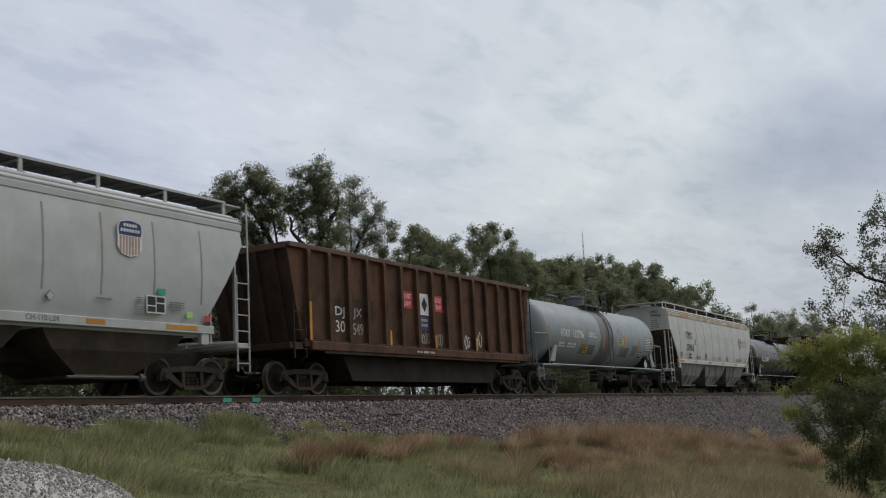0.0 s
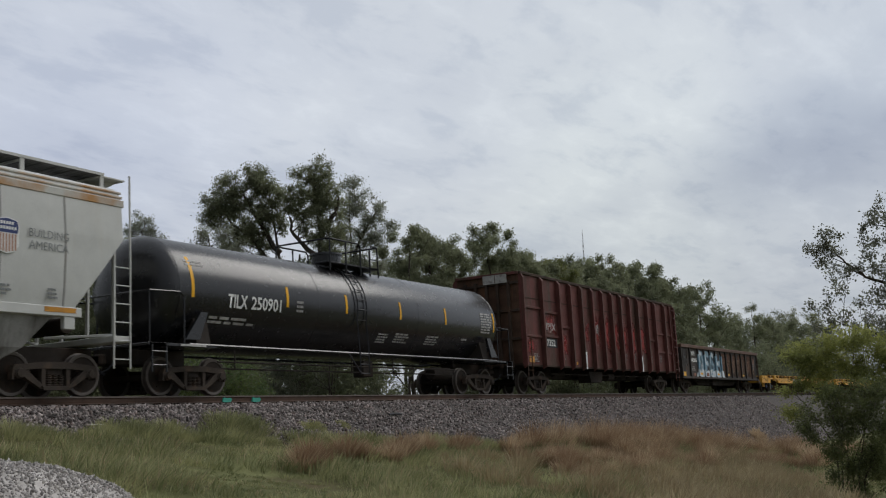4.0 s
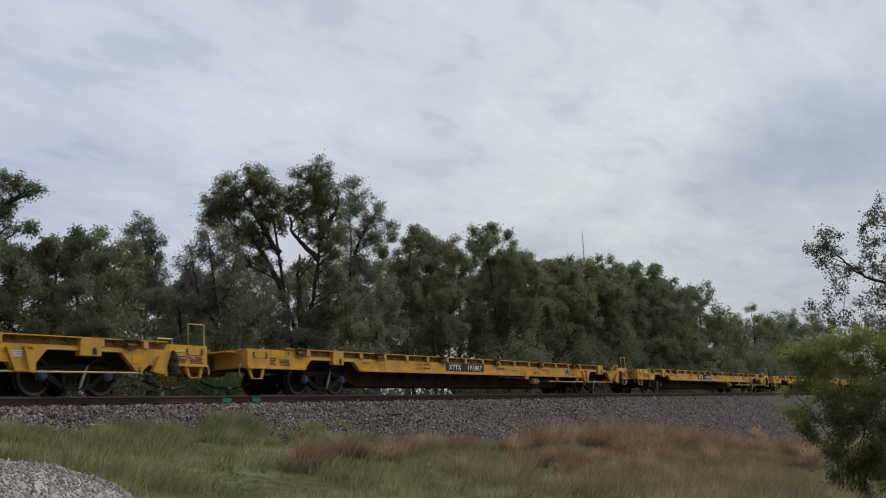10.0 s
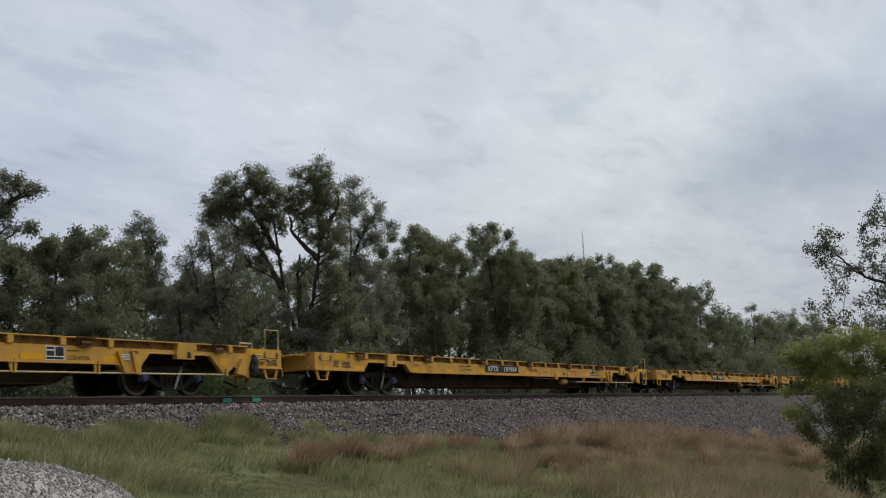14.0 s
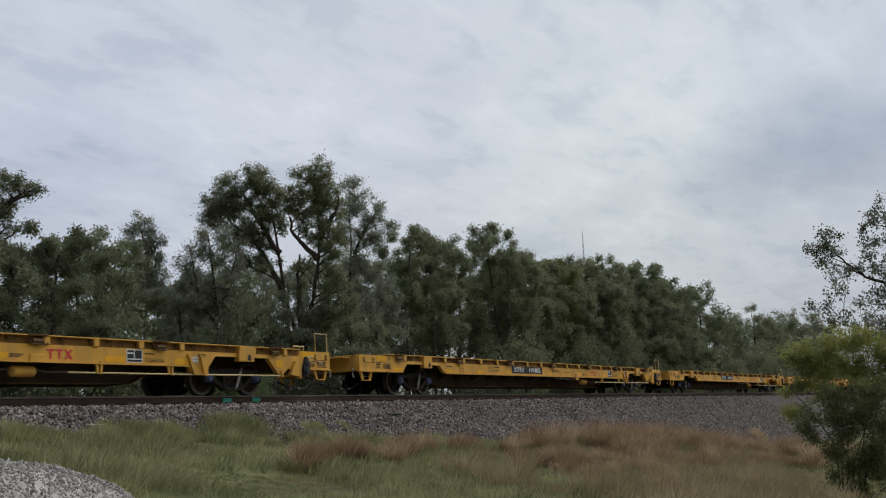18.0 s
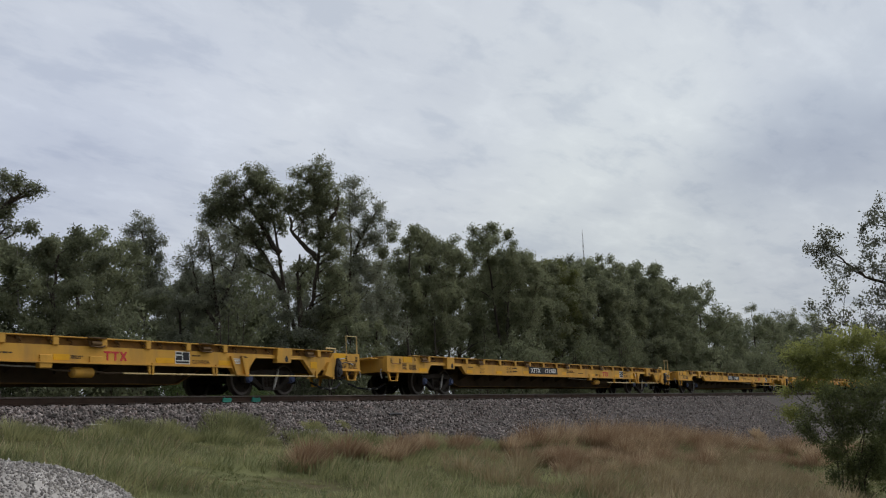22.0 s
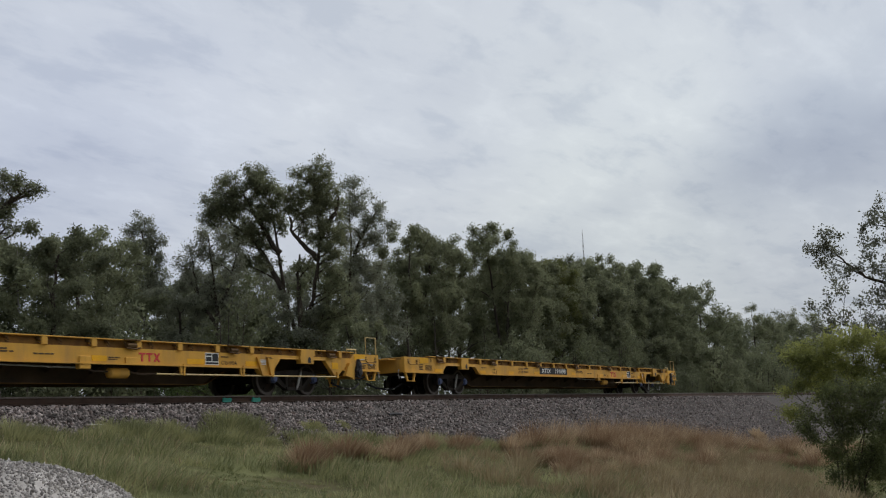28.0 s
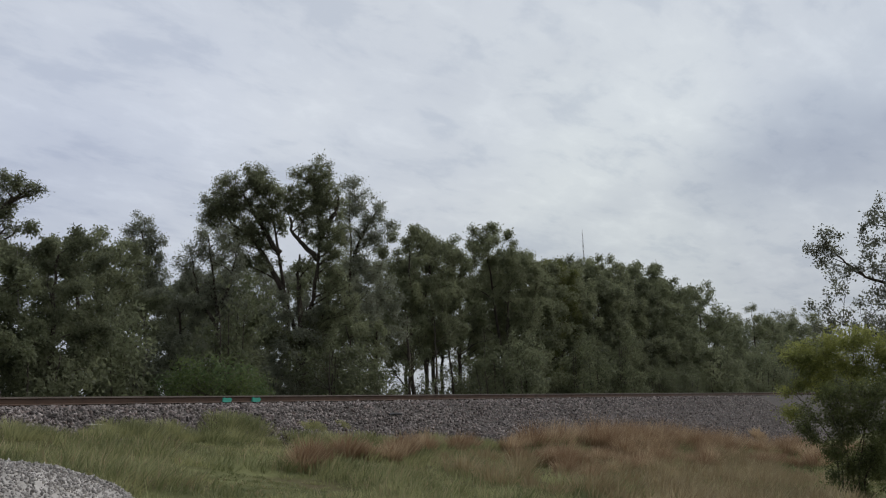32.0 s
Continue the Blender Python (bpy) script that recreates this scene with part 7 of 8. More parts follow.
def build_wood():
    elm = "dull green elm with a ragged narrow crown | tree"
    dark = "dark green tree in dense leaf | tree"
    grey = "feathery grey-green locust tree | tree"
    olive = "yellowing green tree in the lineside row | tree"
    rows = [(19.6, 27.0, 5.6, 3.6, -0.6, M_LEAF_DARK, dark, 1.0, 0), (21.9, 27.0, 5.9, 3.4, -0.6, M_LEAF_DARK, dark, 1.0, 0), (25.0, 29.5, 6.4, 3.8, 0.0, M_LEAF, elm, 0.9, 0), (27.6, 31.0, 7.2, 3.8, 0.6, M_LEAF, elm, 0.85, 0),
            (48.2, 30.0, 10.1, 3.6, 2.6, M_LEAF, elm, 0.8, 0), (52.0, 31.5, 10.3, 3.2, 2.8, M_LEAF, elm, 0.75, 1), (54.6, 30.5, 10.2, 3.8, 3.2, M_LEAF, elm, 0.7, 0),
            (57.4, 29.0, 11.3, 5.2, 3.0, M_LEAF, elm, 0.75, 1), (62.0, 31.0, 10.3, 4.2, 2.0, M_LEAF, elm, 0.8, 0), (66.8, 30.0, 10.6, 4.6, 1.4, M_LEAF_OLIVE, olive, 0.75, 0), (70.8, 31.0, 10.8, 4.4, 1.0, M_LEAF, elm, 0.85, 0),
            (75.4, 30.0, 11.7, 5.2, 1.0, M_LEAF, elm, 0.85, 1), (80.8, 31.0, 11.4, 5.0, 0.6, M_LEAF, dark, 0.85, 0), (86.5, 30.0, 12.2, 5.6, 0.4, M_LEAF_DARK, dark, 0.85, 0), (93.0, 31.0, 11.3, 5.8, 0.2, M_LEAF_DARK, dark, 0.85, 0),
            (102.5, 30.0, 11.9, 6.6, 2.0, M_LEAF_DARK, dark, 0.6, 1), (98.0, 30.5, 8.4, 5.0, 0.0, M_LEAF_DARK, dark, 0.8, 0), (112.0, 31.0, 8.6, 7.0, 0.0, M_LEAF_DARK, dark, 0.7, 0),
            (122.0, 33.0, 9.4, 8.0, 0.0, M_LEAF_DARK, dark, 0.6, 0), (142.0, 34.0, 12.2, 9.0, 0.0, M_LEAF, dark, 0.5, 0), (156.0, 34.0, 12.8, 10.0, 0.0, M_LEAF_DARK, dark, 0.5, 0), (170.0, 34.0, 14.2, 11.0, 0.0, M_LEAF, dark, 0.5, 0), (190.0, 35.0, 13.5, 13.0, 0.0, M_LEAF, dark, 0.5, 0),
            (23.5, 33.0, 5.4, 4.5, -0.5, M_LEAF_DARK, dark, 0.8, 0), (38.5, 35.0, 7.6, 5.0, -0.5, M_LEAF_GREY, grey, 0.5, 0), (43.0, 34.5, 7.6, 5.0, 0.0, M_LEAF_GREY, grey, 0.5, 0), (41.0, 37.0, 8.2, 5.5, 0.5, M_LEAF, elm, 0.45, 0), (34.5, 36.5, 7.0, 5.0, 0.0, M_LEAF_GREY, grey, 0.5, 0),
            (42.5, 28.6, 6.6, 3.4, 2.8, M_LEAF_GREY, grey, 0.6, 0), (36.0, 28.0, 5.2, 3.6, -0.8, M_LEAF_GREY, grey, 0.7, 0), (39.5, 27.8, 4.4, 3.4, -0.9, M_LEAF, elm, 0.8, 0), (47.0, 35.0, 9.0, 5.0, 1.5, M_LEAF_DARK, dark, 0.6, 0), (52.0, 36.0, 9.6, 5.0, 4.6, M_LEAF_DARK, dark, 0.6, 0), (57.0, 36.0, 9.8, 5.0, 3.0, M_LEAF_DARK, dark, 0.6, 0), (50.2, 29.8, 9.6, 4.2, 3.6, M_LEAF, elm, 0.7, 0),
            (59.8, 30.0, 9.8, 5.4, 0.6, M_LEAF, elm, 0.8, 0), (64.2, 30.0, 9.9, 5.2, 0.2, M_LEAF, elm, 0.8, 0), (68.8, 30.0, 10.0, 5.2, -0.2, M_LEAF, elm, 0.8, 0), (73.0, 29.6, 10.3, 5.2, -0.4, M_LEAF_DARK, dark, 0.8, 0), (78.2, 29.6, 10.7, 5.6, -0.4, M_LEAF, elm, 0.8, 0), (83.6, 29.6, 11.0, 5.8, -0.4, M_LEAF_DARK, dark, 0.8, 0), (90.0, 29.6, 11.0, 6.4, -0.4, M_LEAF_DARK, dark, 0.8, 0),
            (30.4, 29.8, 5.4, 3.8, -0.9, M_LEAF_GREY, grey, 0.8, 0), (33.5, 33.5, 6.2, 4.6, -0.9, M_LEAF_DARK, dark, 0.7, 0), (36.5, 33.0, 6.2, 4.6, -0.9, M_LEAF, elm, 0.7, 0), (61.5, 36.0, 9.6, 5.0, 3.8, M_LEAF_DARK, dark, 0.7, 0), (72.0, 37.0, 10.4, 6.0, 1.0, M_LEAF_DARK, dark, 0.7, 0), (84.0, 37.0, 11.0, 7.0, 0.5, M_LEAF_DARK, dark, 0.7, 0)]
    for i, (x, y, top, w, low, leaf, words, airy, fork) in enumerate(rows):
        row_tree(200 + i, x, y, top, w, low, leaf, words, airy, fork, "locust_tree" if words == grey else "elm_tree")
    # the tall pair whose stems part in a V with sky between them
    t = make_tree("elm_tree", "tall elm leaning apart from its neighbour, drooping twig ends | tree", 301,
                  [[(0, 0, -0.3), (-0.1, -0.1, 3.0), (-0.26, -0.29, 4.29), (-0.79, 0.03, 6.06), (-1.04, 0.05, 7.3), (-1.3, 0.01, 8.8), (-1.63, 0.08, 10.3)], [(-0.91, 0.08, 6.56), (-1.7, 0.81, 8.47), (-2.55, 1.85, 9.78)], [(-1.16, 0.02, 8.05), (-1.93, 0.75, 9.84), (-2.3, 1.05, 10.86)]],
                  [(-1.88, 0.16, 11.35, 0.86), (-2.28, 1.0, 10.9, 0.96), (-2.76, 1.87, 10.78, 0.86), (-3.02, 2.47, 10.39, 0.55), (-2.55, 1.85, 9.78, 0.8), (-1.97, 0.81, 9.89, 0.96), (-1.56, -0.13, 10.54, 0.7), (-1.46, 0.05, 9.5, 0.6), (-2.08, 1.29, 9.0, 0.75), (-1.64, 0.63, 8.71, 0.7), (-2.32, 1.91, 8.41, 0.6), (-1.82, 1.22, 7.87, 0.6), (-1.35, 0.49, 7.58, 0.45), (-2.9, 2.46, 9.74, 0.4)],
                  M_LEAF, 42000, 0.14, limbs=240, twigs=6, spread=0.105)
    t.location = (36.84, 28.91, -1.25)
    t = make_tree("elm_tree", "tall elm with a high crown above bare forked limbs | tree", 302,
                  [[(0, 0, -0.3), (-0.1, -0.1, 3.0), (-0.26, -0.28, 4.2), (-0.21, -0.89, 5.75), (-0.28, -1.3, 7.31), (-0.4, -1.57, 8.76), (-0.76, -1.61, 10.71)], [(-0.29, -1.35, 7.56), (-0.64, -0.94, 8.12), (-0.99, -0.55, 8.77), (-1.12, -0.55, 9.43)], [(-0.37, -1.54, 8.52), (-0.16, -2.22, 9.46), (-0.15, -2.48, 10.17)], [(-0.27, -0.36, 4.44), (-0.63, -0.47, 6.63), (-0.73, -0.69, 7.84)]],
                  [(-0.9, -1.56, 11.33, 0.74), (-0.48, -2.08, 10.69, 0.64), (-1.13, -0.91, 10.56, 0.54), (-0.82, -1.34, 10.24, 0.84), (-0.32, -2.04, 9.76, 0.69), (-1.09, -0.7, 9.74, 0.44), (-0.63, -1.33, 9.22, 0.74), (-0.1, -2.15, 8.92, 0.59), (-0.23, -1.7, 8.27, 0.64), (-0.54, -0.86, 7.34, 0.40), (0.1, -2.11, 7.76, 0.62), (-0.54, -0.58, 6.5, 0.45), (0.1, -1.7, 6.56, 0.69), (0.4, -1.89, 5.57, 0.84), (0.11, -0.99, 4.4, 0.93), (-0.42, -0.01, 4.22, 0.74), (-0.95, 0.81, 4.51, 0.74)],
                  M_LEAF, 48000, 0.14, limbs=280, twigs=6, spread=0.105)
    t.location = (36.08, 28.22, -1.25)
    t = make_tree("locust_tree", "pale feathery locust beside the tall elms | tree", 303,
                  [[(0, 0, -0.3), (-0.29, -0.31, 4.51), (-0.58, -0.54, 6.67), (-0.78, -0.91, 8.82), (-1.09, -1.09, 10.98)], [(-0.71, -0.76, 8.01), (-0.56, -1.55, 9.59), (-0.38, -2.13, 10.37)]],
                  [(-1.18, -1.19, 11.73, 0.55), (-0.82, -1.64, 11.21, 0.55), (-1.15, -0.92, 10.77, 0.66), (-0.73, -1.47, 10.27, 0.66), (-0.32, -2.33, 10.69, 0.41), (-0.3, -2.16, 10.1, 0.41), (-1.02, -0.71, 9.51, 0.71), (-0.54, -1.42, 9.11, 0.71), (-0.21, -2.06, 9.29, 0.55), (-0.69, -0.81, 8.06, 0.82), (-0.19, -1.55, 7.69, 0.77), (-0.39, -0.8, 6.52, 0.82), (0.05, -2.63, 9.66, 0.44)],
                  M_LEAF_GREY, 22000, 0.10, limbs=190, twigs=6, spread=0.12)
    t.location = (41.29, 29.3, -1.25)
    t = make_tree("locust_tree", "feathery grey-green locust, thin enough to show sky | tree", 304,
                  [[(0, 0, -0.3), (-0.18, -0.2, 3.58), (-0.42, -0.37, 5.35), (-0.69, -0.43, 6.9), (-0.9, -0.44, 8.02)], [(-0.37, -0.31, 4.91), (-0.21, -1.02, 6.2), (-0.25, -1.32, 7.3)], [(-0.31, -0.28, 4.47), (-0.84, 0.19, 5.83), (-1.11, 0.21, 7.16)]],
                  [(-0.94, -0.39, 8.06, 0.4), (-0.65, -0.93, 8.17, 0.4), (-1.06, 0.02, 7.49, 0.49), (-0.66, -0.56, 7.16, 0.54), (-0.28, -1.28, 7.3, 0.49), (-1.03, 0.3, 6.5, 0.49), (-0.54, -0.43, 6.13, 0.58), (-0.1, -1.22, 6.19, 0.54), (-0.72, 0.13, 5.38, 0.58), (-0.21, -0.7, 5.22, 0.63), (0.21, -1.45, 5.29, 0.49), (-1.34, 0.6, 7.19, 0.36)],
                  M_LEAF_GREY, 14000, 0.085, limbs=150, twigs=6, spread=0.12)
    t.location = (31.19, 28.57, -1.25)
    t = make_tree("elm_tree", "elm whose leafy bough hangs out over the row | tree", 305,
                  [[(0, 0, -0.3), (-0.15, -0.16, 3.32), (-0.41, -0.53, 5.8), (-0.52, -0.82, 7.22), (-0.6, -1.04, 8.28)], [(-0.51, -0.73, 6.87), (-0.35, -1.27, 7.64), (-0.11, -1.78, 7.97)]],
                  [(-0.43, -1.36, 8.35, 0.43), (-0.15, -1.81, 8.23, 0.36), (0.06, -2.1, 8.0, 0.25), (-0.34, -1.21, 7.46, 0.4), (-0.56, -0.99, 7.92, 0.54), (-0.09, -1.5, 7.04, 0.22), (-0.48, -0.78, 6.86, 0.54)],
                  M_LEAF, 9000, 0.14, limbs=70, twigs=6, length=0.075, width=0.048, spread=0.08)
    t.location = (21.37, 29.37, -1.02)
    t = make_tree("locust_tree", "slender locust that tops the row in a loose tuft | tree", 306,
                  [[(0, 0, -0.3), (-0.16, -0.27, 3.98), (-0.36, -0.72, 6.34), (-0.6, -0.85, 8.0), (-0.87, -0.8, 9.2)], [(-0.53, -0.81, 7.53), (-0.39, -1.37, 8.45)]],
                  [(-0.89, -0.75, 9.2, 0.48), (-0.64, -1.03, 8.75, 0.38), (-0.35, -1.46, 8.49, 0.34), (-1.03, -0.43, 8.93, 0.29), (-0.74, -0.73, 8.37, 0.53), (-0.38, -1.22, 7.98, 0.43), (-0.58, -0.73, 7.53, 0.63), (-0.32, -0.95, 6.8, 0.63)],
                  M_LEAF_GREY, 11000, 0.085, limbs=95, twigs=6, spread=0.10)
    t.location = (31.86, 33.41, -1.25)
    # bare stems where daylight shows through under the crowns
    for k, (x, y, h, dx) in enumerate(((45.2, 28.5, 6.5, 0.6), (46.6, 28.8, 6.0, -0.8), (47.7, 28.4, 6.4, 0.7), (50.6, 28.8, 6.5, -0.4), (53.6, 28.6, 6.0, 0.9))):
        b = make_tree("elm_tree", "bare dark leaning stem with few leaves | tree", 330 + k, [[(0, 0, -0.3), (dx * 0.4, 0, h * 0.4), (dx, 0.2, h * 0.9)]], [(dx, 0, h * 0.75, 1.0, 1.0, 1.6), (dx * 0.5, 0, h * 0.45, 0.9, 0.8, 0.7)], M_LEAF_DARK, 1100, 0.11, limbs=10, twigs=5)
        b.location = (x, y, ground_z(x, y))
    for k, (x, y, h) in enumerate(((21.0, 27.6, 6.4), (22.6, 28.2, 6.6), (26.2, 31.0, 6.3))):
        b = make_tree("dead_tree", "bare bleached dead branches above the foliage | tree", 340 + k, [[(0, 0, -0.2), (0.2, 0, h * 0.5), (0.1, 0, h)]], [(0.1, 0, h * 0.95, 0.5, 0.5, 0.9)], None, 0, 0.05, limbs=8, twigs=3, bark=M_DEAD)
        b.location = (x, y, ground_z(x, y))
    # undergrowth along the wood's edge
    kinds = []
    for k, (leaf, h, w) in enumerate(((M_LEAF_DARK, 3.4, 3.6), (M_LEAF_UNDER, 3.8, 3.4), (M_LEAF, 3.0, 3.8), (M_LEAF_UNDER, 4.6, 3.2))):
        rg = random.Random(60 + k)
        lobes = [(rg.uniform(-0.32, 0.32) * w, rg.uniform(-0.7, 0.7), h * t, w * rg.uniform(0.22, 0.32), 0.9, h * rg.uniform(0.16, 0.24)) for t in (0.15, 0.2, 0.3, 0.35, 0.5, 0.55, 0.7, 0.85)]
        stems = [[(q * w * 0.1, 0, -0.2), (q * w * 0.2, 0.1, h * 0.4), (q * w * 0.26, 0, h * 0.8)] for q in (-1, -0.3, 0.4, 1)]
        kinds.append(make_tree("undergrowth_shrub", "dense leafy undergrowth shrub at the wood's edge | shrub", 400 + k, stems, lobes, leaf, 5200, 0.045, 0.135, 0.088, spread=0.16, limbs=60, twigs=5, group="undergrowth along the wood"))
    rg = random.Random(9)
    used = set()
    x = 13.0
    while x < 190:
        both = rg.random() < 0.6
        for y in (26.6, 33.5):
            if (y == 26.6 and 39.6 < x < 49.0) or (y == 33.5 and (49.0 < x < 62.5 or not both)):
                continue
            k = rg.randrange(4)
            t = kinds[k] if k not in used else copy_thing(kinds[k], Matrix())
            used.add(k)
            px, py = x + rg.uniform(-0.8, 0.8), y + rg.uniform(-0.9, 1.4)
            s = rg.uniform(0.95, 1.35) * (1.0 if x < 90 else 1.4)
            t.matrix_basis = Matrix.LocRotScale((px, py, ground_z(px, py) - 0.1), Euler((0, 0, rg.choice((0, math.pi)) + rg.uniform(-0.5, 0.5))), (s, s, s * rg.uniform(0.85, 1.15)))
        x += rg.uniform(2.5, 3.3) * (1.0 if x < 90 else 1.6)
    for x, s in ((44.2, 0.75), (50.3, 0.85), (51.6, 0.6), (55.6, 0.9)):
        t = copy_thing(kinds[2], Matrix.LocRotScale((x, 29.5, -1.35), Euler((0, 0, x)), (s, s, s)))
    for x, y, s in ((27.4, 25.4, 1.25), (29.6, 25.3, 0.95), (53.6, 26.2, 0.9), (61.0, 25.6, 0.75), (63.5, 25.8, 0.6)):
        b = make_tree("undergrowth_shrub", "bright green low shrub before the wood | shrub", 450 + int(x), [[(0, 0, 0), (0.1, 0, 1.4)]], [(0.1, 0, 1.9, 0.7, 0.7, 0.6), (-0.5, 0.2, 1.5, 0.7, 0.7, 0.6), (0.7, -0.1, 1.3, 0.7, 0.7, 0.6), (1.1, 0, 0.7, 0.6, 0.6, 0.5), (-1.1, 0, 0.7, 0.7, 0.6, 0.5), (0, -0.3, 0.7, 0.8, 0.6, 0.6)], M_LEAF_BRIGHT, 6500, 0.03, spread=0.2, limbs=20, twigs=7, group="undergrowth along the wood")
        b.matrix_basis = Matrix.LocRotScale((x, y, ground_z(x, y)), None, (s * 1.2, s, s))


def build_near_plants():
    # olive sapling on the near side of the bank
    t = make_tree("bush", "yellow-olive leafy sapling on the near bank | shrub", 501,
                  [[(0, 0, -0.3), (-0.11, -0.12, 1.07), (-0.31, -0.14, 2.16), (-0.67, 0.15, 3.12)], [(0.03, -0.1, -0.3), (-0.05, -0.24, 1.07), (-0.17, -0.47, 2.41), (-0.26, -0.67, 3.48)], [(0.05, -0.2, -0.3), (0.06, -0.32, 0.79), (0.14, -0.91, 2.11), (0.08, -1.16, 3.18)], [(-0.05, 0.05, -0.3), (-0.2, -0.02, 1.21), (-0.66, 0.45, 2.19), (-0.91, 0.75, 2.62)]],
                  [(-0.9, 0.47, 3.41, 0.33), (-1.07, 0.77, 3.38, 0.18), (-0.68, 0.04, 3.52, 0.33), (-0.44, -0.43, 3.66, 0.38), (-0.17, -0.91, 3.69, 0.38), (0.09, -1.29, 3.47, 0.38), (-0.69, 0.22, 3.06, 0.3), (-0.41, -0.28, 3.07, 0.38), (-0.11, -0.79, 3.0, 0.41), (0.18, -1.25, 2.91, 0.41), (-0.97, 0.84, 2.62, 0.15), (-0.75, 0.46, 2.63, 0.22), (-0.96, 1.0, 2.12, 0.16), (-0.78, 0.74, 1.96, 0.19), (-0.5, 0.04, 2.57, 0.3), (0.3, -1.6, 3.2, 0.45)],
                  M_LEAF_BUSH, 26000, 0.022, 0.080, 0.030, 0.075, 210, 7, "", fine=False)
    t.location = (26.94, 4.72, -3.2)
    # the bush's shaded lower half, put into a second plant with darker leaves
    t = make_tree("bush", "dark green straggling shrub on the near bank | shrub", 503,
                  [[(0, 0, -0.3), (-0.05, -0.06, 0.57), (-0.28, 0.07, 1.36), (-0.54, 0.25, 2.15)], [(0.03, -0.1, -0.3), (0.01, -0.17, 0.56), (-0.04, -0.42, 1.59), (-0.15, -0.53, 2.5)], [(0.05, -0.2, -0.3), (0.09, -0.27, 0.43), (0.19, -0.72, 1.31), (0.25, -0.95, 2.0)]],
                  [(-0.49, 0.12, 2.34, 0.36), (-0.19, -0.39, 2.27, 0.45), (0.1, -0.9, 2.28, 0.47), (-0.69, 0.59, 1.94, 0.27), (-0.33, 0.05, 1.68, 0.42), (0.06, -0.58, 1.58, 0.48), (-0.62, 0.63, 1.46, 0.22), (-0.31, 0.22, 1.11, 0.35), (0.07, -0.39, 0.92, 0.48), (0.33, -0.75, 0.66, 0.47), (-0.16, 0.16, 0.52, 0.29), (0.13, -0.26, 0.23, 0.37), (-0.85, 0.93, 1.74, 0.13), (0.5, -1.3, 1.5, 0.6)],
                  M_LEAF_SHRUB, 32000, 0.022, 0.075, 0.030, 0.085, 210, 7, "", fine=False)
    t.location = (26.0, 4.31, -3.18)
    # taller tree behind it with open dark branches
    tx, ty = 42.3, 4.4
    base = ground_z(tx, ty)
    lobes = [(-1.85, 2.47, 8.43, 0.55, 0.55, 0.55), (-1.52, 1.87, 8.50, 0.38, 0.38, 0.38), (-1.92, 2.76, 7.92, 0.38, 0.38, 0.38), (-1.52, 2.11, 7.78, 0.68, 0.68, 0.68), (-1.15, 1.67, 7.22, 0.51, 0.51, 0.51), (-1.45, 2.31, 6.84, 0.51, 0.51, 0.51), (-1.48, 2.63, 6.05, 0.26, 0.26, 0.26), (-1.71, 3.01, 6.14, 0.17, 0.17, 0.17), (-1.15, 2.27, 5.44, 0.55, 0.55, 0.55), (-1.40, 2.80, 5.13, 0.38, 0.38, 0.38), (-0.89, 1.85, 5.33, 0.47, 0.47, 0.47), (-0.67, 1.28, 5.89, 0.60, 0.60, 0.60), (-0.35, 0.94, 5.23, 0.77, 0.77, 0.77), (-0.77, 0.28, 9.36, 0.68, 0.68, 0.68), (-0.92, 0.72, 8.82, 0.51, 0.51, 0.51), (-1.12, 1.10, 8.77, 0.21, 0.21, 0.21), (-0.68, 0.59, 7.96, 0.60, 0.60, 0.60), (-0.42, 0.48, 6.94, 0.60, 0.60, 0.60), (-0.33, -0.08, 8.18, 1.07, 1.07, 1.07), (-0.02, -0.05, 6.49, 1.28, 1.28, 1.28), (0.18, 0.16, 4.81, 1.28, 1.28, 1.28)]
    stems = [[(0.3, 0, -0.4), *[(0.75, 0.03, 2.26), (0.24, -0.07, 5.22), (-0.22, -0.27, 8.17)]], [(0.03, -0.14, 6.48), (-0.40, 0.50, 6.79), (-0.78, 1.08, 7.02), (-1.28, 1.74, 7.65), (-1.60, 2.15, 8.09)], [(-0.22, -0.27, 8.17), (-0.57, 0.11, 8.82), (-0.80, 0.31, 9.47)], [(0.36, -0.00, 4.37), (-0.37, 1.07, 4.97), (-1.06, 2.13, 5.34)]]
    t = make_tree("poplar_tree", "dark open-branched poplar beyond the bush | tree", 502, stems, lobes, M_LEAF_POPLAR, 15000, 0.075, 0.105, 0.075, 0.10, 190, 6, "", fine=False)
    t.location = (tx, ty, base)


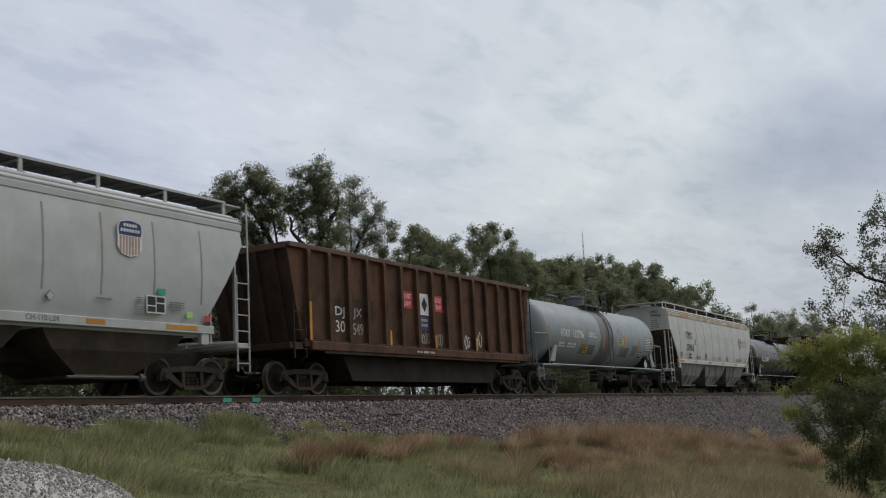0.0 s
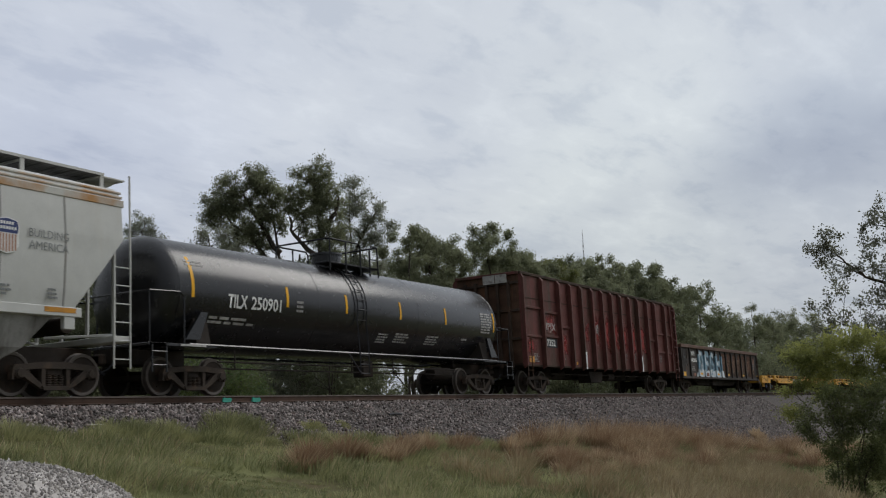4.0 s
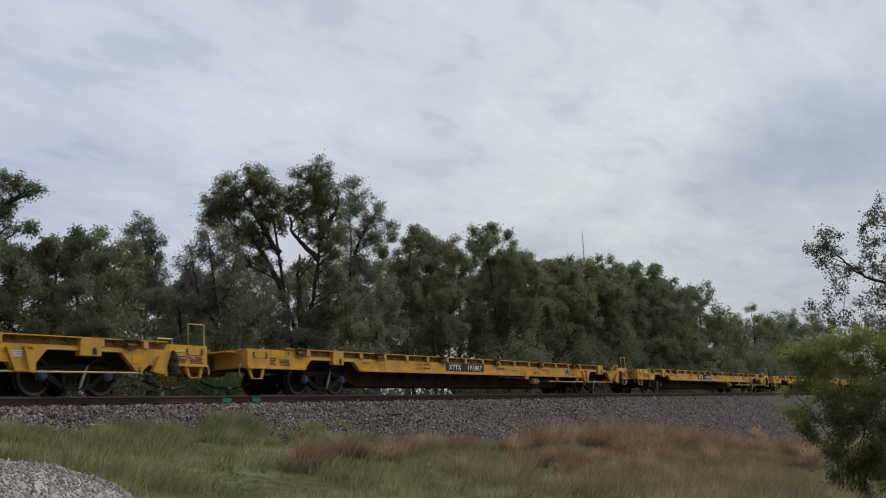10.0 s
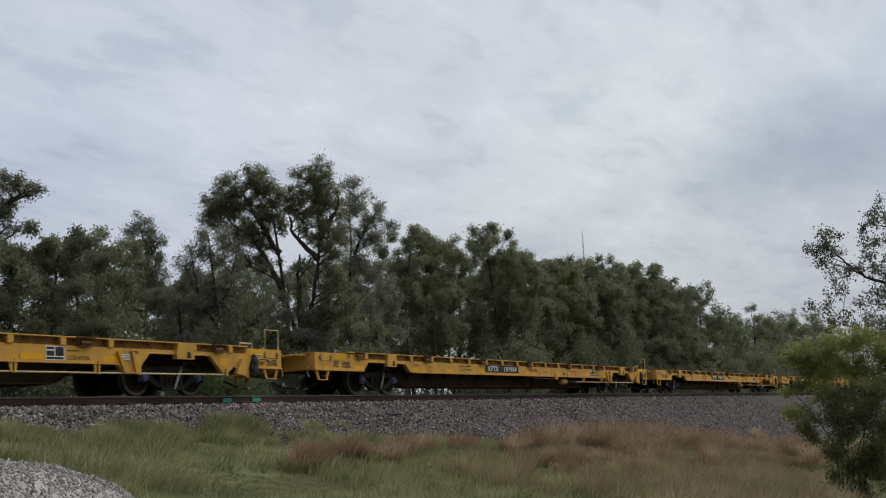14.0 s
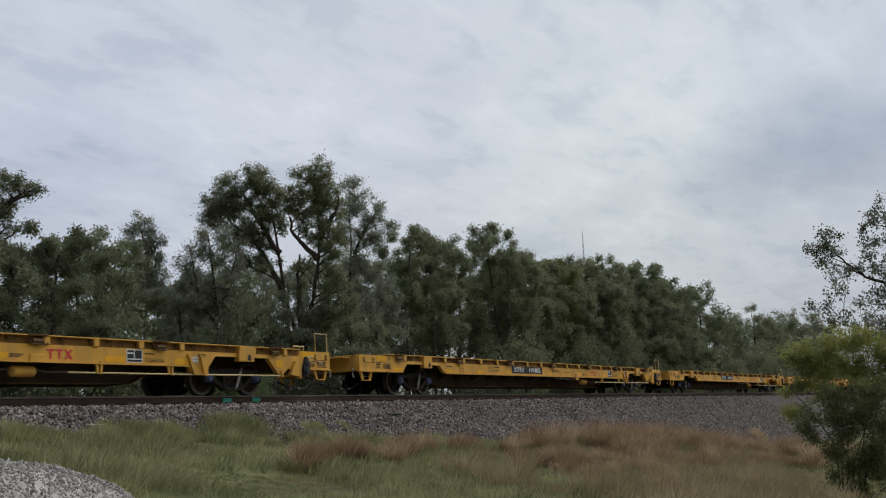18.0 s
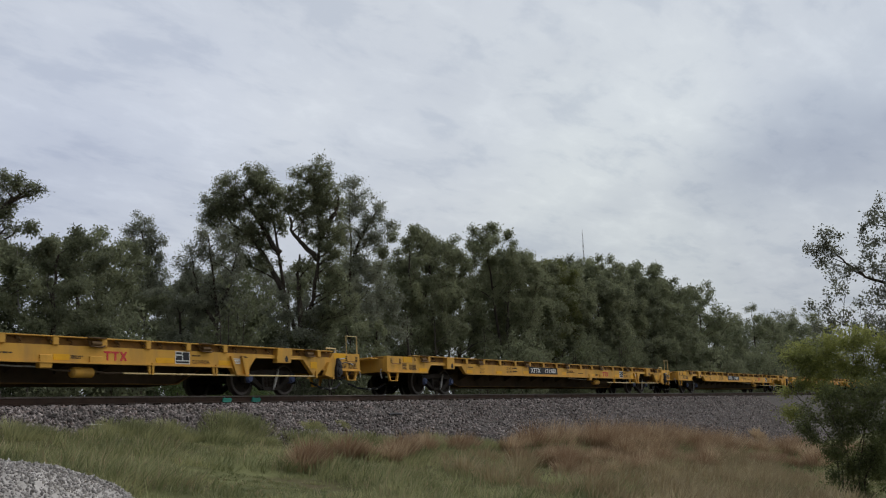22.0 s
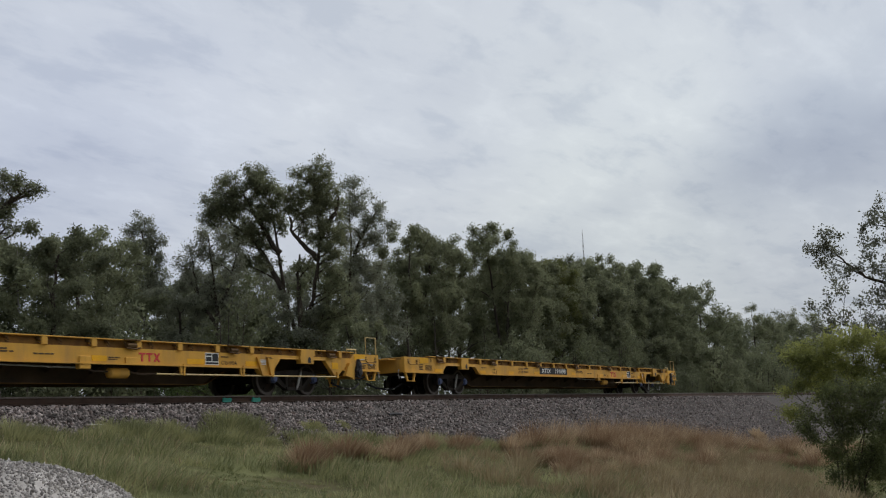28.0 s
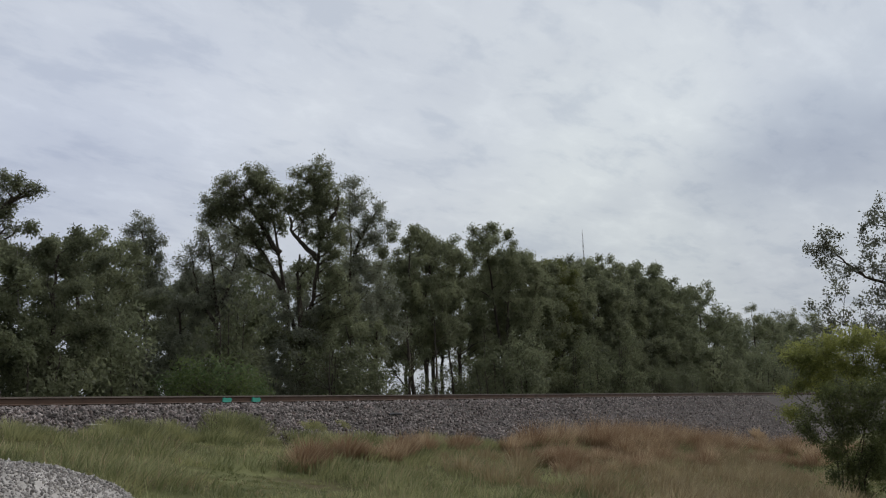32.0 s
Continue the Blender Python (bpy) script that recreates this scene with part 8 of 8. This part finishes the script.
# ---------------------------------------------------------------- stones and grass
def stones(name, rg, centres, radius, material, words):
    """Crushed stones: squashed octahedra with jittered corners."""
    n = len(centres)
    unit = np.array([(1, 0, 0), (-1, 0, 0), (0, 1, 0), (0, -1, 0), (0, 0, 1), (0, 0, -1)], float)
    tri = np.array([(0, 2, 4), (2, 1, 4), (1, 3, 4), (3, 0, 4), (2, 0, 5), (1, 2, 5), (3, 1, 5), (0, 3, 5)])
    v = unit[None] * rg.uniform(0.6, 1.25, (n, 6, 1)) + rg.normal(0, 0.18, (n, 6, 3))
    a = rg.normal(0, 1, (n, 4))
    a /= np.linalg.norm(a, axis=1, keepdims=True)
    w, x, y, z = a.T
    R = np.stack([1 - 2 * (y * y + z * z), 2 * (x * y - z * w), 2 * (x * z + y * w), 2 * (x * y + z * w), 1 - 2 * (x * x + z * z), 2 * (y * z - x * w), 2 * (x * z - y * w), 2 * (y * z + x * w), 1 - 2 * (x * x + y * y)], 1).reshape(n, 3, 3)
    v = np.einsum("nij,nkj->nki", R, v * np.array([1.0, 0.8, 0.62])) * radius[:, None, None] + centres[:, None]
    f = (np.arange(n)[:, None, None] * 6 + tri[None]).reshape(-1, 3)
    return tagged(new(name, soup(name, v.reshape(-1, 3), f, material)), *words.split(" | "), "", "stuff")


def bed_z(y):
    return np.interp(y, [q for q, w in BED], [w for q, w in BED])


def build_stones():
    rg = np.random.default_rng(7)
    n = 105000
    x = 8 + 62 * rg.uniform(0, 1, n) ** 1.3
    low = np.array([toe_y(q) for q in np.linspace(0, 80, 81)])
    ty = np.interp(x, np.linspace(0, 80, 81), low) - 0.25
    y = ty + (17.35 - ty) * rg.uniform(0, 1, n)
    keep = rg.uniform(0, 1, n) < np.clip(20.0 / (x + 9.0), 0, 1) * (17.35 - ty) / 3.2
    x, y = x[keep], y[keep]
    r = 0.026 + 0.046 * rg.uniform(0, 1, len(x)) ** 1.7
    z = bed_z(y) + r * rg.uniform(-0.2, 0.55, len(x))
    stones("ballast_stones", rg, np.stack([x, y, z], 1), r, M_STONE, "grey and pinkish crushed ballast stones on the bank | ballast")


HEAP = [(0, -0.96), (2.30, -1.02), (2.75, -1.10), (3.22, -1.26), (3.47, -1.41), (5.3, -2.6), (7.5, -4.1)]
HEAP_X, HEAP_Y = 2.2, 6.4


def heap_z(x, y):
    d = math.hypot(x - HEAP_X, (y - HEAP_Y) * (1.8 if y < HEAP_Y else 1.0))
    return lerp_profile(HEAP, d) + 0.03 * noise.noise(Vector((x * 1.5, y * 1.5, 5)))


def build_gravel_heap():
    n = 60
    verts, faces = [], []
    for i in range(n + 1):
        for j in range(n + 1):
            x, y = HEAP_X - 6 + 12 * i / n, HEAP_Y - 7 + 14 * j / n
            verts.append((x, y, heap_z(x, y) - 0.02))
    for i in range(n):
        for j in range(n):
            q = [i * (n + 1) + j, (i + 1) * (n + 1) + j, (i + 1) * (n + 1) + j + 1, i * (n + 1) + j + 1]
            if max(verts[k][2] - ground_z(verts[k][0], verts[k][1]) for k in q) > -0.15:
                faces.append(q)
    heap = new("gravel_heap")
    tagged(heap, "pale grey heap of crushed limestone gravel on the grass", "gravel heap")
    core = new("heap_body", mesh_of("heap_body", verts, faces, M_GRAVEL, True))
    core.parent = heap
    rg = np.random.default_rng(17)
    m = 32000
    x, y = HEAP_X + rg.uniform(-0.3, 4.3, m), HEAP_Y + rg.uniform(-2.9, 1.2, m)
    z = np.array([heap_z(p, q) for p, q in zip(x, y)])
    r = 0.008 + 0.012 * rg.uniform(0, 1, m) ** 1.8
    ob = stones("loose_gravel", rg, np.stack([x, y, z + r * rg.uniform(-0.3, 0.8, m)], 1), r, M_GRAVEL, "pale crushed limestone pieces | gravel")
    ob.parent = heap
    del ob["category"]


def blades(name, rg, spots, per, reach, h, w, material, words, wind=(0.22, -0.10), splay=0.7):
    """Tussocks: spots of (x, y, size), each with blades that lean out from its middle."""
    q = np.repeat(np.asarray(spots, float), per, 0)
    n = len(q)
    a, rad = rg.uniform(0, 6.283, n), np.sqrt(rg.uniform(0, 1, n))
    s = q[:, 2]
    ox, oy = np.cos(a) * rad * reach * s, np.sin(a) * rad * reach * s
    x, y = q[:, 0] + ox, q[:, 1] + oy
    gx, gy = np.arange(-2, 72, 0.5), np.arange(0, 19, 0.5)
    gz = np.array([[max(ground_z(p, r), float(bed_z(r)) if r > 11.2 else -9.0) for r in gy] for p in gx])
    fx, fy = np.clip((x + 2) / 0.5, 0, len(gx) - 1.01), np.clip(y / 0.5, 0, len(gy) - 1.01)
    ix, iy = fx.astype(int), fy.astype(int)
    ux, uy = fx - ix, fy - iy
    z = gz[ix, iy] * (1 - ux) * (1 - uy) + gz[ix + 1, iy] * ux * (1 - uy) + gz[ix, iy + 1] * (1 - ux) * uy + gz[ix + 1, iy + 1] * ux * uy - 0.02
    hh = h * s * rg.uniform(0.45, 1.15, n) * (1.1 - 0.45 * rad)
    side = np.stack([np.cos(a + 1.57 + rg.normal(0, 0.6, n)), np.sin(a + 1.57 + rg.normal(0, 0.6, n)), np.zeros(n)], 1) * (w * rg.uniform(0.6, 1.3, n))[:, None]
    out = splay * rad
    tip = np.stack([np.cos(a) * out + wind[0] + rg.normal(0, 0.18, n), np.sin(a) * out + wind[1] + rg.normal(0, 0.18, n), np.ones(n)], 1) * hh[:, None]
    p = np.stack([x, y, z], 1)
    mid = p + tip * np.array([0.36, 0.36, 0.62])
    v = np.stack([p, mid * 0.8 + p * 0.2 + side, p + tip, mid * 0.8 + p * 0.2 - side], 1).reshape(-1, 3)
    f = np.arange(n * 4).reshape(-1, 4)
    return tagged(new(name, soup(name, v, f, material)), *words.split(" | "), "", "stuff")


def meadow(rg, n, x0, x1, y0, edge):
    """Random places on the near ground, thinner far off."""
    x, y = x0 + (x1 - x0) * rg.uniform(0, 1, n), y0 + (17 - y0) * rg.uniform(0, 1, n)
    ty = np.array([toe_y(q) for q in x]) + edge + 0.25 * np.sin(x * 1.7) + 0.2 * np.sin(x * 0.63 + 1)
    dep = 0.855 * x + 0.49 * y
    keep = (y < ty) & (rg.uniform(0, 1, n) < np.clip((13.0 / dep) ** 1.2, 0, 1)) & ((x - HEAP_X) ** 2 + ((y - HEAP_Y) * np.where(y < HEAP_Y, 1.8, 1.0)) ** 2 > 4.05 ** 2) & (y > 0.14 * x)
    return x[keep], y[keep]


def build_grass():
    rg = np.random.default_rng(23)
    x, y = meadow(rg, 13000, 3, 62, 4, 0.0)
    patch = np.array([noise.noise(Vector((a * 0.42, b * 0.42, 1))) + 0.5 * noise.noise(Vector((a * 1.3, b * 1.3, 4))) for a, b in zip(x, y)])
    size = np.clip(0.95 + 1.7 * patch, 0.35, 2.4)
    blades("meadow_grass", rg, np.stack([x, y, size], 1), 30, 0.24, 0.23, 0.0075, M_GRASS, "uneven green meadow grass below the railway bank | grass", splay=0.9)
    k = rg.uniform(0, 1, len(x)) < 0.22
    blades("dead_grass", rg, np.stack([x, y, size], 1)[k], 16, 0.30, 0.26, 0.006, M_SEED, "dead straw stalks among the green grass | grass", splay=0.8)
    # green clumps that climb on to the stones
    cl = [(16.6 + 0.9 * i + 0.3 * math.sin(i * 5), toe_y(16.6 + 0.9 * i) + 0.15 * math.sin(i * 3.1) - 0.1, 0.75 + 0.2 * math.sin(i * 2.3)) for i in range(-5, 24)]
    cl += [(18.1, 15.92, 0.95), (17.7, 15.95, 0.9), (18.6, 15.85, 0.85), (17.2, 15.8, 0.7), (14.6, 15.95, 0.7), (14.2, 15.9, 0.6), (15.2, 15.95, 0.7), (16.0, 15.9, 0.7), (20.5, 15.9, 0.34), (20.9, 15.88, 0.40), (22.05, 15.92, 0.30)]
    blades("bank_grass", rg, cl, 650, 0.55, 0.40, 0.008, M_GRASS, "tufts of green grass creeping on to the ballast | grass")
    # russet bunch grass
    rs = [(15.3, 12.0, 0.75), (15.9, 12.2, 0.9), (16.3, 12.4, 0.65), (18.1, 13.0, 0.85), (18.5, 12.8, 0.6), (18.9, 12.5, 0.7), (19.9, 12.85, 0.85), (20.7, 13.2, 0.75), (22.0, 13.5, 0.8), (24.4, 13.9, 0.75), (25.4, 14.1, 0.7), (27.2, 13.7, 0.8), (29.0, 13.9, 0.75)]
    q = random.Random(31)
    for i in range(46):
        a = 28 + 25 * q.random() ** 1.15
        rs.append((a, toe_y(a) - 0.2 - (4.6 + 0.07 * (a - 27)) * q.random() ** 1.1, q.uniform(0.5, 1.4)))
    for i in range(26):
        a = 22 + 10 * q.random()
        rs.append((a, 9.2 + 3.4 * q.random(), q.uniform(0.5, 0.9)))
    for i in range(26):
        a = 34 + 19 * q.random()
        rs.append((a, toe_y(a) - 0.1 - 1.9 * q.random(), q.uniform(1.0, 1.65)))
    # a taller stand half-way down the slope
    for i in range(26):
        a = 31 + 11 * q.random()
        rs.append((a, toe_y(a) - 0.3 - 1.1 * q.random(), q.uniform(1.3, 1.75)))
    blades("bunch_grass", rg, rs, 560, 0.33, 0.78, 0.008, M_STRAW, "russet dry bunch grass in tussocks on the bank | grass", (0.14, -0.10), 0.7)
    blades("bunch_grass_green", rg, [(a + 0.3, b - 0.3, s * 0.9) for a, b, s in rs], 220, 0.5, 0.5, 0.010, M_GRASS, "green blades between the russet tussocks | grass", (0.25, -0.15), 0.7)
    blades("lone_tussock", rg, [(53.8, 13.15, 0.8), (54.3, 13.1, 0.6)], 420, 0.36, 0.9, 0.016, M_STRAW, "lone russet tussock on the ballast slope | grass", (0.02, -0.02), 0.5)
    # pale seeding grass
    sd = []
    while len(sd) < 430:
        a, b = 19 + 15 * q.random(), 3.8 + 7.2 * q.random()
        if 0.16 * a < b < 11.2 - (34 - a) * 0.22 and math.sin(a * 1.3 + 2) * math.sin(b * 1.9) > -0.5:
            sd.append((a, b, q.uniform(0.6, 1.2)))
    tan = [(19 + 25 * q.random(), 0, q.uniform(0.55, 1.35)) for i in range(120)]
    tan = [(a, 0.235 * a + (toe_y(a) - 2.2 - 0.235 * a) * q.random(), s) for a, b, s in tan]
    blades("tan_grass", rg, tan, 210, 0.32, 0.50, 0.009, M_SEED, "golden tan dry grass in loose tussocks | grass", (0.15, -0.10), 0.75)
    blades("seeding_grass", rg, sd, 34, 0.30, 0.50, 0.012, M_SEED, "pale straw-coloured seeding grass | grass", splay=0.7)


# ---------------------------------------------------------------- small things
def build_small():
    for x in (19.91, 21.02):
        bm = B()
        y = TRACK_Y - 0.755 - 0.085
        prism(bm, [(x - 0.17, -0.15), (x - 0.10, -0.17), (x + 0.12, -0.165), (x + 0.17, -0.11), (x + 0.13, -0.055), (x + 0.02, -0.07), (x - 0.14, -0.05)], y - 0.005, y + 0.03)
        ob = part("track_marker", bm, M_TEAL, None)
        tagged(ob, "teal paint mark on the rail clip", "paint mark", "teal marks on the rail")
    bm = B()
    box(bm, -0.19, 0.19, -0.025, 0.025, -0.011, 0.011, 0.005)
    ob = part("white_batten", bm, M_WHITE, None)
    ob.matrix_basis = pose(14.3, 16.24, float(bed_z(16.24)) + 0.035, 10, 2, 6)
    tagged(ob, "short white-painted batten lying on ballast", "batten")
    bm = B()
    rod(bm, [(-0.35, 0, 0), (-0.1, 0.02, 0.02), (0.15, -0.01, 0.015), (0.36, 0.03, 0)], [0.03, 0.034, 0.03, 0.022], 7)
    ob = part("charred_stick", bm, M_INK, None)
    ob.matrix_basis = pose(25.0, 16.2, float(bed_z(16.2)) + 0.05)
    tagged(ob, "dark charred stick lying on ballast", "stick")
    # lattice radio mast far behind the wood
    mast = tagged(new("radio_mast"), "thin pale lattice radio mast far off", "mast")
    H = 136.0
    bm = B()
    for a in range(3):
        t = a * 2.094
        rod(bm, [(0.4 * math.cos(t), 0.4 * math.sin(t), 0), (0.4 * math.cos(t), 0.4 * math.sin(t), H)], 0.07, 4)
    for k in range(48):
        z = k * 3.0
        for a in range(3):
            t, u = a * 2.094, (a + 1) * 2.094
            rod(bm, [(0.4 * math.cos(t), 0.4 * math.sin(t), z), (0.4 * math.cos(u), 0.4 * math.sin(u), z + 3.0)], 0.05, 3)
    part("lattice_tower", bm, M_MAST, mast)
    bm = B()
    rod(bm, [(0, 0, H), (0, 0, H + 4)], 0.12, 5)
    part("top_aerial", bm, M_MAST, mast)
    bm = B()
    rod(bm, [(-1.5, 0, H - 22), (-1.5, 0, H - 4)], 0.12, 4)
    rod(bm, [(-1.5, 0, H - 20), (0, 0, H - 20)], 0.08, 4)
    rod(bm, [(-1.5, 0, H - 8), (0, 0, H - 8)], 0.08, 4)
    part("side_aerial", bm, M_MAST, mast)
    mast.location = (740.0, 300.0, -3.0)


build_ground()
build_track()
build_train()
build_wood()
build_near_plants()
build_small()
build_gravel_heap()
build_stones()
build_grass()
motions()
